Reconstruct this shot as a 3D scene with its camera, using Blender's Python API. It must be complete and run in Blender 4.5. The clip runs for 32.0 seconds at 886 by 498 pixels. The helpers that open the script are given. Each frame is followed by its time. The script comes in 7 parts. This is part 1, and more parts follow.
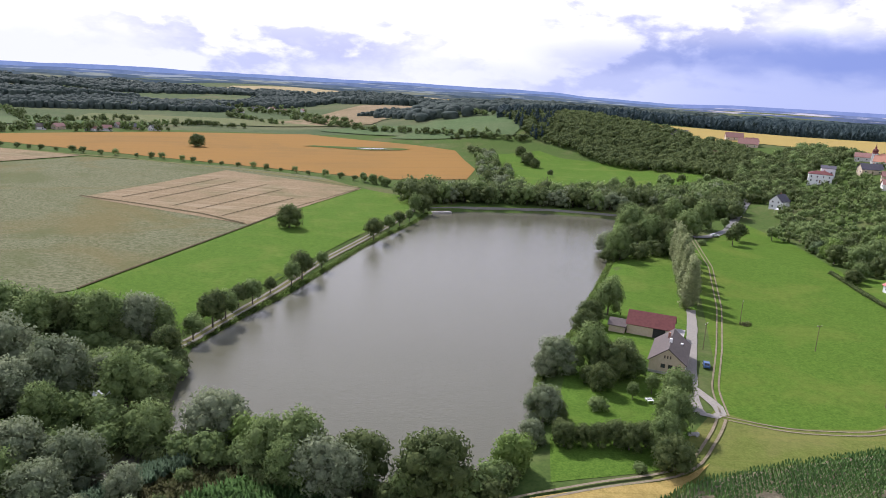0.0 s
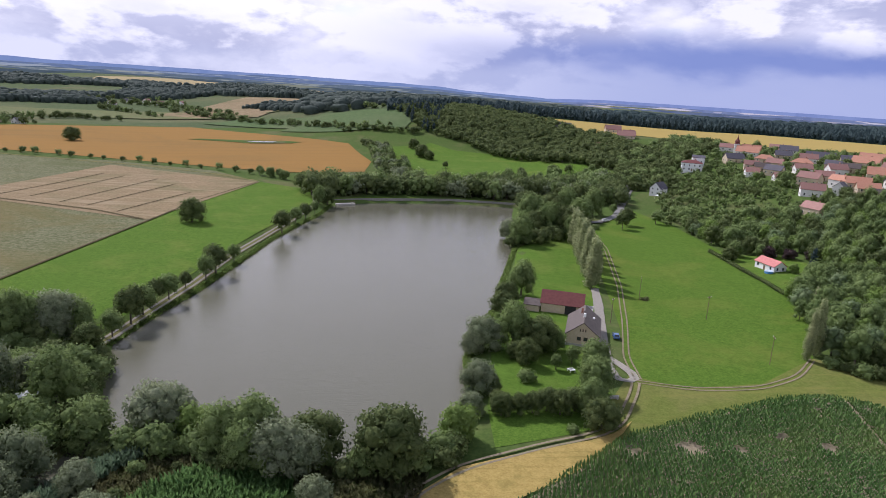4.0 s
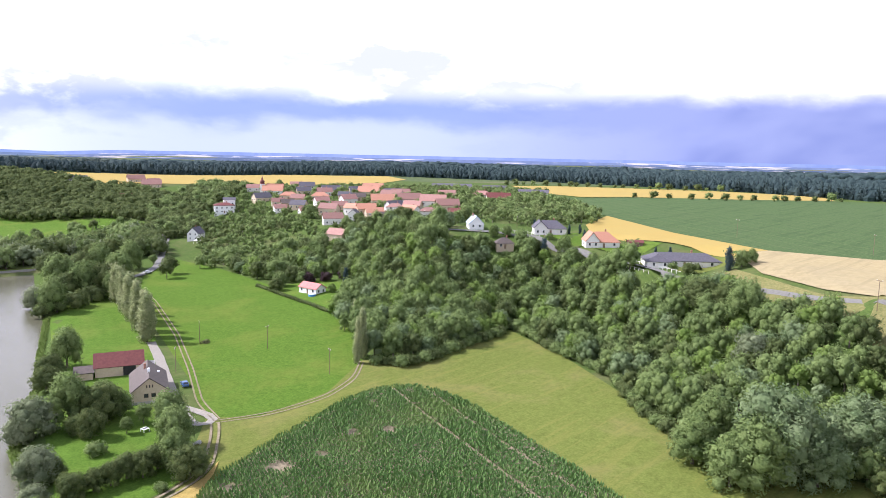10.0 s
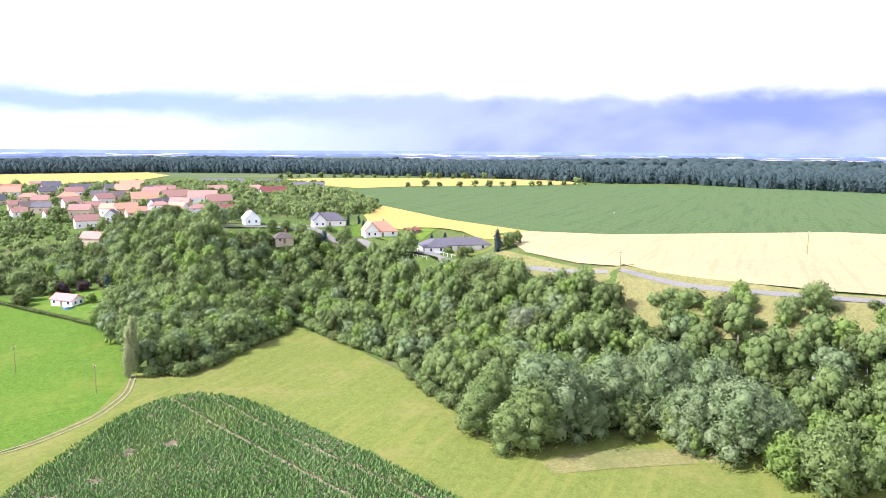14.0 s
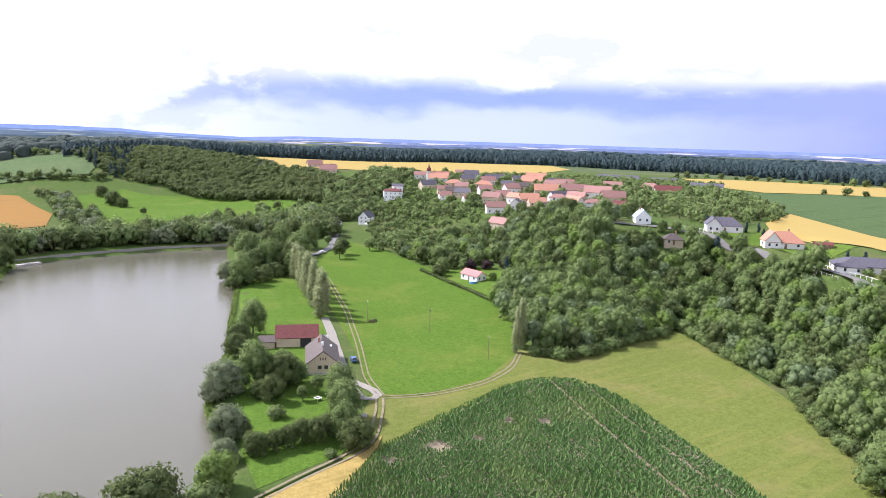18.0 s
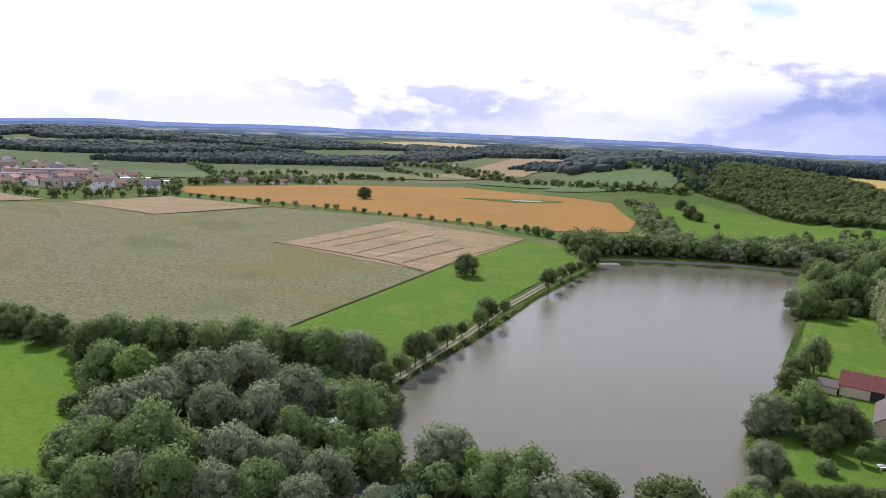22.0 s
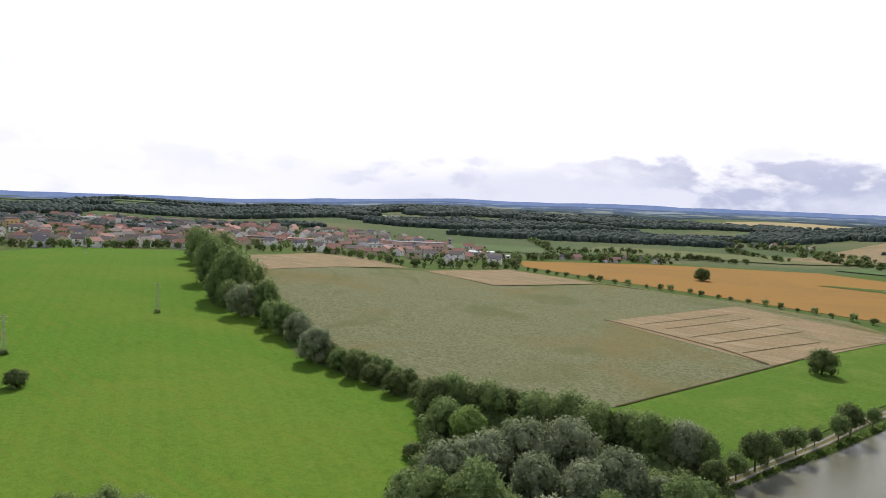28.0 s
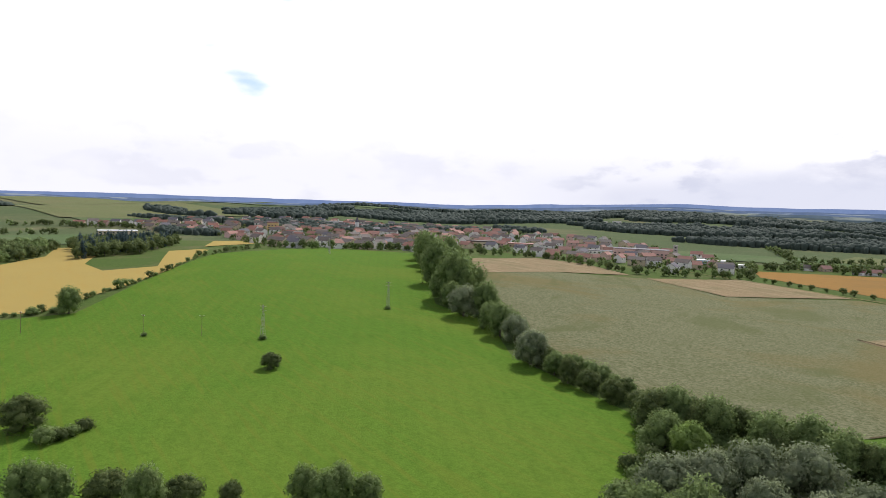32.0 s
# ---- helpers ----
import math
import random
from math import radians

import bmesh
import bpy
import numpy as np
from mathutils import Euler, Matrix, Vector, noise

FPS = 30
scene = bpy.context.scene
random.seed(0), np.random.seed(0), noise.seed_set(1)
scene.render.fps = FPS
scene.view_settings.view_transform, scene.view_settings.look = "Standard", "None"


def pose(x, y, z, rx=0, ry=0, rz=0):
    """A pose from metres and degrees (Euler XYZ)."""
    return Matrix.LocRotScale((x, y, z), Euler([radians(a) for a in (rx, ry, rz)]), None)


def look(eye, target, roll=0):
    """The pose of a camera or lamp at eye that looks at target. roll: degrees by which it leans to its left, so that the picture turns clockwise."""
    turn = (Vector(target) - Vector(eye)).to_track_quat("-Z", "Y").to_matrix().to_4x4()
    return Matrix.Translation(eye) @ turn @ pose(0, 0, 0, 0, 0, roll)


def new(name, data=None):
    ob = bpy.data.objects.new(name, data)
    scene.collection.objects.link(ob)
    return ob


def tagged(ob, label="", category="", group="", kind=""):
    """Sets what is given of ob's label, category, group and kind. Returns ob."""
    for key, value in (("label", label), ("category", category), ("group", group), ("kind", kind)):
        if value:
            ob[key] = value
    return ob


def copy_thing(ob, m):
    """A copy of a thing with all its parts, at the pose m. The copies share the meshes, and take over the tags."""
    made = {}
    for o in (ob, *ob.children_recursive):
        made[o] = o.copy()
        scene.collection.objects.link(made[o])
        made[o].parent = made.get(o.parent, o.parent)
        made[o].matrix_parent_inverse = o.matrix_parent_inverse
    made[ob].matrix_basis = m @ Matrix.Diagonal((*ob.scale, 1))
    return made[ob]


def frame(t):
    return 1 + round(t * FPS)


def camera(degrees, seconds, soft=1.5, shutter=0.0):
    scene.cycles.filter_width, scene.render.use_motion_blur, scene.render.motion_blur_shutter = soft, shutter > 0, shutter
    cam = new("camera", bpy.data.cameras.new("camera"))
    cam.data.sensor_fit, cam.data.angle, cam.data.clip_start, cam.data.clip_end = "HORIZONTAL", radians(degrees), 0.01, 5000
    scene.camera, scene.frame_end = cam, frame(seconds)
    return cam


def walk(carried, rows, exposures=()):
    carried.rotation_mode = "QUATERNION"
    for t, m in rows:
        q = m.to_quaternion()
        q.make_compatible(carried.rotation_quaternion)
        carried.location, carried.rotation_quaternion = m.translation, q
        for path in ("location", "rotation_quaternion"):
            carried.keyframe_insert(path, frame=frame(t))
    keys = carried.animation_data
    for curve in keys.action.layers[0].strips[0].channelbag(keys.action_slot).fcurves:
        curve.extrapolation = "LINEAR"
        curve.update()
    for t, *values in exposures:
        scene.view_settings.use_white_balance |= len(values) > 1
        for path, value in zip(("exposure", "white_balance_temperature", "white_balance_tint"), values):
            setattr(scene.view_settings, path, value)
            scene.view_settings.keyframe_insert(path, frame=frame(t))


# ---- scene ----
EXPOSURES = [(0.0, 0.00, 5880, 23.0), (2.5, -0.15, 5880, 23.0), (4.5, -0.35, 5880, 23.0), (6.0, -0.45, 5880, 23.0), (7.5, -0.22, 5880, 23.0), (9.0, 0.32, 5880, 23.0), (11.0, 0.75, 5880, 23.0), (13.0, 1.15, 5880, 23.0), (15.5, 0.95, 5880, 23.0), (17.0, 0.78, 5880, 23.0), (18.0, 0.58, 5880, 23.0), (19.0, 0.08, 5880, 23.0), (20.0, -0.12, 5880, 23.0), (21.0, -0.06, 5880, 23.0), (24.0, 0.00, 5880, 23.0), (28.0, -0.25, 6300, 14.0), (32.0, -0.30, 6300, 14.0)]
# Camera and its flight: seconds, x, y, z, yaw to the left of north, pitch, roll.
PATH = [
    (0.0, 0.36, 0.18, 70.59, 0.02, -13.19, 3.30),
    (0.5, -0.76, -0.21, 70.44, 0.04, -13.19, 3.32),
    (1.0, -2.01, -0.69, 70.33, -0.35, -13.17, 3.30),
    (1.5, -3.01, -1.32, 70.22, -0.64, -13.23, 3.25),
    (2.0, -4.07, -1.91, 70.11, -0.88, -13.28, 3.16),
    (2.5, -5.23, -2.66, 69.94, -1.62, -13.26, 3.08),
    (4.5, -12.07, -6.43, 69.17, -13.21, -12.92, 3.61),
    (5.0, -12.71, -7.26, 69.08, -16.54, -12.61, 2.98),
    (5.5, -13.32, -7.71, 69.01, -19.16, -11.97, 2.86),
    (6.0, -13.69, -8.30, 68.77, -20.76, -9.52, 2.61),
    (6.5, -14.21, -8.48, 68.36, -22.55, -7.91, 2.35),
    (7.0, -14.67, -8.53, 68.11, -25.35, -7.86, 2.25),
    (7.5, -15.03, -8.46, 67.98, -28.16, -7.78, 2.07),
    (8.0, -15.38, -8.42, 67.98, -31.36, -7.75, 1.84),
    (8.5, -15.90, -8.42, 68.13, -35.32, -7.70, 1.69),
    (9.0, -16.13, -8.49, 68.21, -39.02, -7.74, 1.54),
    (9.5, -16.20, -8.65, 68.37, -43.05, -7.76, 1.27),
    (10.0, -16.21, -8.78, 68.48, -46.75, -7.75, 1.20),
    (10.5, -16.20, -8.83, 68.49, -49.85, -7.77, 0.99),
    (11.0, -16.17, -8.74, 68.45, -53.76, -7.81, 0.82),
    (11.5, -16.08, -8.56, 68.28, -58.65, -7.86, 0.57),
    (12.0, -16.13, -8.20, 68.18, -62.21, -7.90, 0.50),
    (12.5, -16.22, -7.98, 68.18, -64.19, -8.02, 0.36),
    (13.0, -16.38, -7.86, 68.16, -65.32, -8.00, 0.35),
    (13.5, -16.47, -7.85, 68.22, -65.70, -8.12, 0.30),
    (15.5, -17.84, -7.98, 69.19, -58.21, -8.51, 0.69),
    (16.0, -17.85, -8.04, 69.23, -54.94, -8.55, 0.86),
    (16.5, -17.78, -8.18, 69.19, -50.55, -8.62, 1.00),
    (17.0, -17.71, -8.36, 69.17, -45.12, -8.73, 1.42),
    (17.5, -17.72, -8.44, 69.16, -39.56, -8.83, 1.66),
    (18.0, -17.62, -8.50, 69.11, -33.57, -9.02, 1.83),
    (18.5, -17.46, -8.48, 69.11, -27.07, -9.21, 1.95),
    (19.0, -17.25, -8.42, 69.16, -19.65, -9.42, 2.08),
    (19.5, -17.06, -8.50, 69.25, -12.23, -9.61, 2.23),
    (20.0, -16.84, -8.69, 69.33, -5.22, -9.82, 2.25),
    (20.5, -16.54, -8.71, 69.53, 1.16, -10.00, 2.36),
    (21.0, -16.30, -8.72, 69.74, 6.15, -10.14, 2.43),
    (21.5, -16.29, -8.73, 69.89, 9.33, -10.19, 2.54),
    (22.0, -16.36, -8.72, 69.93, 11.68, -9.43, 2.40),
    (22.5, -16.43, -8.72, 69.92, 14.36, -8.07, 2.40),
    (23.0, -16.53, -8.81, 69.85, 16.93, -6.76, 2.27),
    (23.5, -16.65, -8.83, 69.76, 19.46, -5.39, 2.36),
    (24.0, -16.77, -8.78, 69.69, 21.49, -4.03, 2.32),
    (24.5, -16.86, -8.77, 69.65, 22.86, -3.89, 2.42),
    (26.5, -16.70, -8.79, 69.71, 31.60, -4.02, 2.44),
    (27.0, -16.61, -8.73, 69.69, 34.05, -4.07, 2.47),
    (27.5, -16.50, -8.63, 69.67, 36.49, -4.08, 2.45),
    (28.0, -16.40, -8.55, 69.61, 38.97, -4.12, 2.36),
    (28.5, -16.32, -8.55, 69.61, 41.37, -4.20, 2.42),
    (29.0, -16.22, -8.56, 69.54, 43.87, -4.25, 2.33),
    (29.5, -16.11, -8.58, 69.47, 46.22, -4.32, 2.30),
    (30.0, -16.03, -8.51, 69.40, 48.68, -4.37, 2.32),
    (30.5, -15.90, -8.40, 69.31, 51.28, -4.33, 2.23),
    (31.0, -15.79, -8.34, 69.19, 53.83, -4.37, 2.25),
    (31.5, -15.74, -8.31, 69.05, 55.99, -4.38, 2.24),
    (32.0, -15.63, -8.28, 68.83, 57.04, -4.32, 2.08),
]


def heading(x, y, z, yaw, pitch, roll):
    a, p = radians(yaw), radians(pitch)
    ahead = Vector((-math.sin(a) * math.cos(p), math.cos(a) * math.cos(p), math.sin(p)))
    return look((x, y, z), Vector((x, y, z)) + ahead * 100, roll)


cam = camera(65.13, 32.0, soft=0.6)
walk(cam, [(row[0], heading(*row[1:])) for row in PATH], exposures=EXPOSURES)

# ---- world, sun ----
SUN_AZ, SUN_EL = 35.0, 44.0   # degrees left of north, above the horizon
world = bpy.data.worlds.new("sky")
scene.world = world
world.use_nodes = True


class Nodes:
    """Short hand for building node trees."""

    def __init__(self, tree):
        self.tree = tree
        tree.nodes.clear()

    def add(self, kind, **sets):
        n = self.tree.nodes.new(kind)
        for key, value in sets.items():
            if key in n.inputs:
                n.inputs[key].default_value = value
            else:
                setattr(n, key, value)
        return n

    def put(self, node, which, value):
        if isinstance(value, bpy.types.NodeSocket):
            self.tree.links.new(value, node.inputs[which])
        else:
            node.inputs[which].default_value = value

    def math(self, op, a, b=0.0, clamp=False):
        n = self.tree.nodes.new("ShaderNodeMath")
        n.operation, n.use_clamp = op, clamp
        self.put(n, 0, a), self.put(n, 1, b)
        return n.outputs[0]

    def step(self, value, lo, hi, a=0.0, b=1.0):
        n = self.tree.nodes.new("ShaderNodeMapRange")
        n.interpolation_type = "SMOOTHSTEP"
        for i, v in enumerate((value, lo, hi, a, b)):
            self.put(n, i, v)
        return n.outputs[0]

    def noise(self, vector, scale, detail=4.0, rough=0.55, warp=0.0):
        n = self.tree.nodes.new("ShaderNodeTexNoise")
        self.put(n, "Vector", vector)
        for key, v in (("Scale", scale), ("Detail", detail), ("Roughness", rough), ("Distortion", warp)):
            n.inputs[key].default_value = v
        return n.outputs["Fac"]

    def mix(self, fac, a, b, blend="MIX"):
        n = self.tree.nodes.new("ShaderNodeMix")
        n.data_type, n.blend_type = "RGBA", blend
        self.put(n, 0, fac)
        for i, v in ((6, a), (7, b)):
            self.put(n, i, (*v, 1) if isinstance(v, tuple) and len(v) == 3 else v)
        return n.outputs[2]


def build_sky():
    g = Nodes(world.node_tree)
    way = g.add("ShaderNodeTexCoord").outputs["Generated"]
    part = g.add("ShaderNodeSeparateXYZ")
    g.put(part, 0, way)
    x, y, z = part.outputs
    sky = g.add("ShaderNodeTexSky", sky_type="NISHITA", sun_disc=False, sun_elevation=radians(SUN_EL), sun_rotation=radians(-SUN_AZ), altitude=300.0)
    blue = g.mix(1.0, sky.outputs[0], (0.15, 0.15, 0.15), "MULTIPLY")
    sx, sy = -math.sin(radians(SUN_AZ)), math.cos(radians(SUN_AZ))

    def bearing(degrees):
        """How far a direction points to that bearing, clockwise from north."""
        return g.math("ADD", g.math("MULTIPLY", x, math.sin(radians(degrees))), g.math("MULTIPLY", y, math.cos(radians(degrees))))

    def drift(dx, dy, dz, tall):
        """The direction, shifted, with the heights drawn out."""
        m = g.add("ShaderNodeMapping")
        g.put(m, "Vector", way)
        m.inputs["Location"].default_value = (dx, dy, dz * tall)
        m.inputs["Scale"].default_value = (1.0, 1.0, tall)
        return m.outputs[0]

    body = g.noise(drift(0.3, 0.1, 0.0, 2.3), 4.4, 8.0, 0.54, 0.12)
    above = g.noise(drift(0.3 + sx * 0.018, 0.1 + sy * 0.018, 0.022, 2.3), 4.4, 8.0, 0.54, 0.12)
    relief = g.math("SUBTRACT", above, body)
    wide = g.noise(drift(1.7, 0.4, 0.0, 2.6), 2.3, 4.0, 0.55, 0.2)
    # white deck with grey undersides, open blue gaps
    shade = g.math("MULTIPLY", g.step(relief, -0.015, 0.075), g.step(body, 0.34, 0.54))
    shade = g.math("ADD", shade, g.math("MULTIPLY", g.step(body, 0.56, 0.72), 0.45), True)
    low = g.step(z, 0.34, 0.13)
    north = g.step(bearing(22), 0.20, 0.85)
    shade = g.math("MULTIPLY", g.math("MULTIPLY", shade, low), g.math("ADD", g.math("MULTIPLY", north, 0.66), 0.16))
    deck = g.mix(shade, (1.18, 1.18, 1.22), (0.50, 0.54, 0.74))
    glow = g.math("MULTIPLY", g.step(bearing(-SUN_AZ - 12), 0.45, 0.98), g.step(z, 0.03, 0.16))
    deck = g.mix(g.math("MULTIPLY", glow, 0.85), deck, (1.65, 1.64, 1.62))
    cover = g.step(g.math("ADD", g.math("MULTIPLY", wide, 0.75), g.math("MULTIPLY", body, 0.25)), 0.36, 0.43)
    cover = g.math("MAXIMUM", cover, g.step(z, 0.15, 0.07))
    # above the view, unseen, clouds are broken and greyed underneath to cut fill light
    unseen_top = g.step(z, 0.36, 0.70)
    deck = g.mix(unseen_top, deck, (0.52, 0.55, 0.63))
    cover = g.math("MULTIPLY", cover, g.math("SUBTRACT", 1.0, g.math("MULTIPLY", unseen_top, g.step(body, 0.52, 0.44))))
    picture = g.mix(cover, blue, deck)
    # rain front low in the east
    wavy = g.math("ADD", z, g.math("MULTIPLY", g.math("SUBTRACT", body, 0.5), 0.085))
    front = g.math("MULTIPLY", g.step(wavy, 0.098, 0.058), g.step(bearing(80), 0.12, 0.62))
    veil = g.step(g.math("ADD", wavy, g.math("MULTIPLY", g.math("SUBTRACT", wide, 0.5), 0.05)), 0.050, 0.030)
    far_east = g.step(bearing(92), 0.66, 0.96)
    storm = g.mix(veil, (0.25, 0.34, 0.68), (0.43, 0.51, 0.80))
    storm = g.mix(far_east, storm, g.mix(g.step(wide, 0.40, 0.60), (0.13, 0.18, 0.44), (0.26, 0.31, 0.55)))
    picture = g.mix(g.math("MULTIPLY", front, 0.95), picture, storm)
    # grey-blue bank over the northern hills
    bank = g.math("MULTIPLY", g.step(wavy, 0.050, 0.022), g.step(bearing(0), 0.55, 0.85))
    picture = g.mix(g.math("MULTIPLY", bank, 0.40), picture, (0.62, 0.68, 0.88))
    back = g.add("ShaderNodeBackground", Strength=1.0)
    g.put(back, 0, picture)
    out = g.add("ShaderNodeOutputWorld")
    g.put(out, 0, back.outputs[0])


build_sky()
sun_data = bpy.data.lights.new("sun", "SUN")
sun_data.energy, sun_data.angle, sun_data.color = 5.0, radians(0.6), (1.0, 0.955, 0.87)
sun = new("sun", sun_data)
sun.matrix_world = look((-math.sin(radians(SUN_AZ)) * 100, math.cos(radians(SUN_AZ)) * 100, 100 * math.tan(radians(SUN_EL))), (0, 0, 0))

# ---- materials ----


def material(name, build):
    m = bpy.data.materials.new(name)
    m.use_nodes = True
    g = Nodes(m.node_tree)
    g.geo = g.add("ShaderNodeNewGeometry")
    g.info = g.add("ShaderNodeObjectInfo")
    g.pos = g.geo.outputs["Position"]
    b = g.add("ShaderNodeBsdfPrincipled")
    g.bsdf = b
    build(g, b)
    out = g.add("ShaderNodeOutputMaterial")
    g.put(out, 0, b.outputs[0])
    return m


def bumped(g, b, height, strength, distance):
    n = g.add("ShaderNodeBump", Strength=strength, Distance=distance)
    g.put(n, "Height", height)
    g.put(b, "Normal", n.outputs[0])


def turned(g, degrees, sx=1.0, sy=1.0):
    """World position, turned about z and stretched."""
    n = g.add("ShaderNodeMapping")
    n.vector_type = "POINT"
    g.put(n, "Vector", g.pos)
    n.inputs["Rotation"].default_value = (0, 0, radians(degrees))
    n.inputs["Scale"].default_value = (sx, sy, 1)
    return n.outputs[0]


def ground_mat(name, low, high, patch, fine=1.2, wide=0.03, bump=0.25, rows=None, tram=None):
    """Grass or crop: fine grain, wide patches, and lines of drilling along one direction."""

    def build(g, b):
        grain = g.noise(g.pos, fine, 5.0, 0.65)
        spread = g.noise(g.pos, wide, 5.0, 0.6, 0.6)
        col = g.mix(g.step(grain, 0.3, 0.7), low, high)
        col = g.mix(g.math("MULTIPLY", g.step(spread, 0.45, 0.72), 0.75), col, patch)
        rough = g.noise(g.pos, 0.6, 6.0, 0.8)
        col = g.mix(g.math("MULTIPLY", g.step(rough, 0.46, 0.64), 0.30), col, tuple(c * 0.62 for c in low))
        col = g.mix(g.math("MULTIPLY", g.step(rough, 0.50, 0.34), 0.25), col, tuple(min(0.8, c * 1.22) for c in high))
        mid = g.noise(g.pos, wide * 7, 3.0, 0.6)
        col = g.mix(g.math("MULTIPLY", g.step(mid, 0.52, 0.75), 0.3), col, low)
        if rows:
            angle, pitch_m, amount, tint = rows
            lines = g.noise(turned(g, angle, 0.02, 1.0 / pitch_m), 1.0, 4.0, 0.6, 0.35)
            col = g.mix(g.math("MULTIPLY", g.step(lines, 0.5, 0.66), amount), col, tint)
        if tram:
            angle, gap, half, amount, tint = tram
            cut = g.add("ShaderNodeSeparateXYZ")
            g.put(cut, 0, turned(g, angle, 1.0, 1.0))
            wob = g.math("MULTIPLY", g.noise(g.pos, 0.05, 2.0, 0.5), 1.6)
            off = g.math("ABSOLUTE", g.math("SUBTRACT", g.math("FRACT", g.math("DIVIDE", g.math("ADD", cut.outputs[1], wob), gap)), 0.5))
            col = g.mix(g.math("MULTIPLY", g.step(off, half / gap, half / gap * 0.4), amount), col, tint)
        g.put(b, "Base Color", col)
        b.inputs["Roughness"].default_value = 1.0
        b.inputs["Specular IOR Level"].default_value = 0.03
        bumped(g, b, grain, bump, 0.3)

    return material(name, build)


def leaf_mat(name, low, high, pale):
    """Leaves: light from above shines through in part."""
    m = bpy.data.materials.new(name)
    m.use_nodes = True
    g = Nodes(m.node_tree)
    geo, info = g.add("ShaderNodeNewGeometry"), g.add("ShaderNodeObjectInfo")
    spread = g.noise(geo.outputs["Position"], 0.14, 3.0, 0.6)
    col = g.mix(geo.outputs["Random Per Island"], low, high)
    col = g.mix(g.math("MULTIPLY", g.step(spread, 0.42, 0.68), 0.6), col, pale)
    col = g.mix(g.math("MULTIPLY", info.outputs["Random"], 0.35), col, low)
    grain = g.noise(geo.outputs["Position"], 1.9, 4.0, 0.75)
    # shade of the gaps between leaves, put into the colour as noise
    col = g.mix(g.math("MULTIPLY", g.step(grain, 0.50, 0.62), 0.32), col, tuple(c * 0.6 for c in low))
    b = g.add("ShaderNodeBsdfPrincipled", Roughness=0.75)
    bumped(g, b, grain, 0.8, 0.6)
    b.inputs["Specular IOR Level"].default_value = 0.12
    thin = g.add("ShaderNodeBsdfTranslucent")
    g.put(b, "Base Color", col), g.put(thin, "Color", col)
    both = g.add("ShaderNodeMixShader")
    g.put(both, 0, 0.38), g.put(both, 1, b.outputs[0]), g.put(both, 2, thin.outputs[0])
    out = g.add("ShaderNodeOutputMaterial")
    g.put(out, 0, both.outputs[0])
    return m


def plain_mat(name, a, b_, scale=2.0, rough=0.8, metal=0.0, bump=0.15, vary=0.25):
    def build(g, b):
        n1 = g.noise(g.pos, scale, 4.0, 0.6)
        n2 = g.noise(g.pos, scale * 0.13, 3.0, 0.6)
        col = g.mix(g.step(n1, 0.3, 0.7), a, b_)
        col = g.mix(g.math("MULTIPLY", n2, 0.3), col, b_)
        col = g.mix(g.math("MULTIPLY", g.info.outputs["Random"], vary), col, tuple(c * 0.6 for c in a))
        g.put(b, "Base Color", col)
        b.inputs["Roughness"].default_value, b.inputs["Metallic"].default_value = rough, metal
        bumped(g, b, n1, bump, 0.05)

    return material(name, build)


def crop_build(g, b):
    """Ripening crop, beaten about by wind: pale and green tufts, dark gaps, brown and olive tracts."""
    tuft = g.noise(g.pos, 0.75, 5.0, 0.75, 0.5)
    drift = g.noise(turned(g, 23, 0.05, 0.16), 1.0, 4.0, 0.6, 0.5)
    tract = g.noise(g.pos, 0.011, 4.0, 0.6, 0.7)
    tract_b = g.noise(turned(g, 60, 0.016, 0.016), 1.0, 4.0, 0.6, 0.4)
    col = g.mix(g.step(tuft, 0.34, 0.66), (0.092, 0.104, 0.046), (0.205, 0.202, 0.115))
    col = g.mix(g.math("MULTIPLY", g.step(drift, 0.48, 0.66), 0.14), col, (0.235, 0.228, 0.140))
    col = g.mix(g.math("MULTIPLY", g.step(tract, 0.48, 0.66), 0.70), col, (0.165, 0.138, 0.056))
    col = g.mix(g.math("MULTIPLY", g.step(tract_b, 0.52, 0.68), 0.60), col, (0.105, 0.122, 0.048))
    col = g.mix(g.math("MULTIPLY", g.step(tuft, 0.36, 0.26), 0.6), col, (0.062, 0.072, 0.028))
    g.put(b, "Base Color", col)
    b.inputs["Roughness"].default_value, b.inputs["Specular IOR Level"].default_value = 1.0, 0.03
    bumped(g, b, tuft, 0.7, 0.5)


def water_build(g, b):
    ripple = g.noise(turned(g, 12, 0.55, 1.9), 1.0, 5.0, 0.7, 0.4)
    swell = g.noise(turned(g, 10, 0.10, 0.25), 1.0, 3.0, 0.6)
    silt = g.noise(g.pos, 0.012, 3.0, 0.5)
    g.put(b, "Base Color", g.mix(silt, (0.108, 0.106, 0.070), (0.130, 0.127, 0.086)))
    b.inputs["Roughness"].default_value = 0.09
    b.inputs["IOR"].default_value = 1.33
    bumped(g, b, g.math("ADD", ripple, g.math("MULTIPLY", swell, 0.35)), 0.50, 0.14)


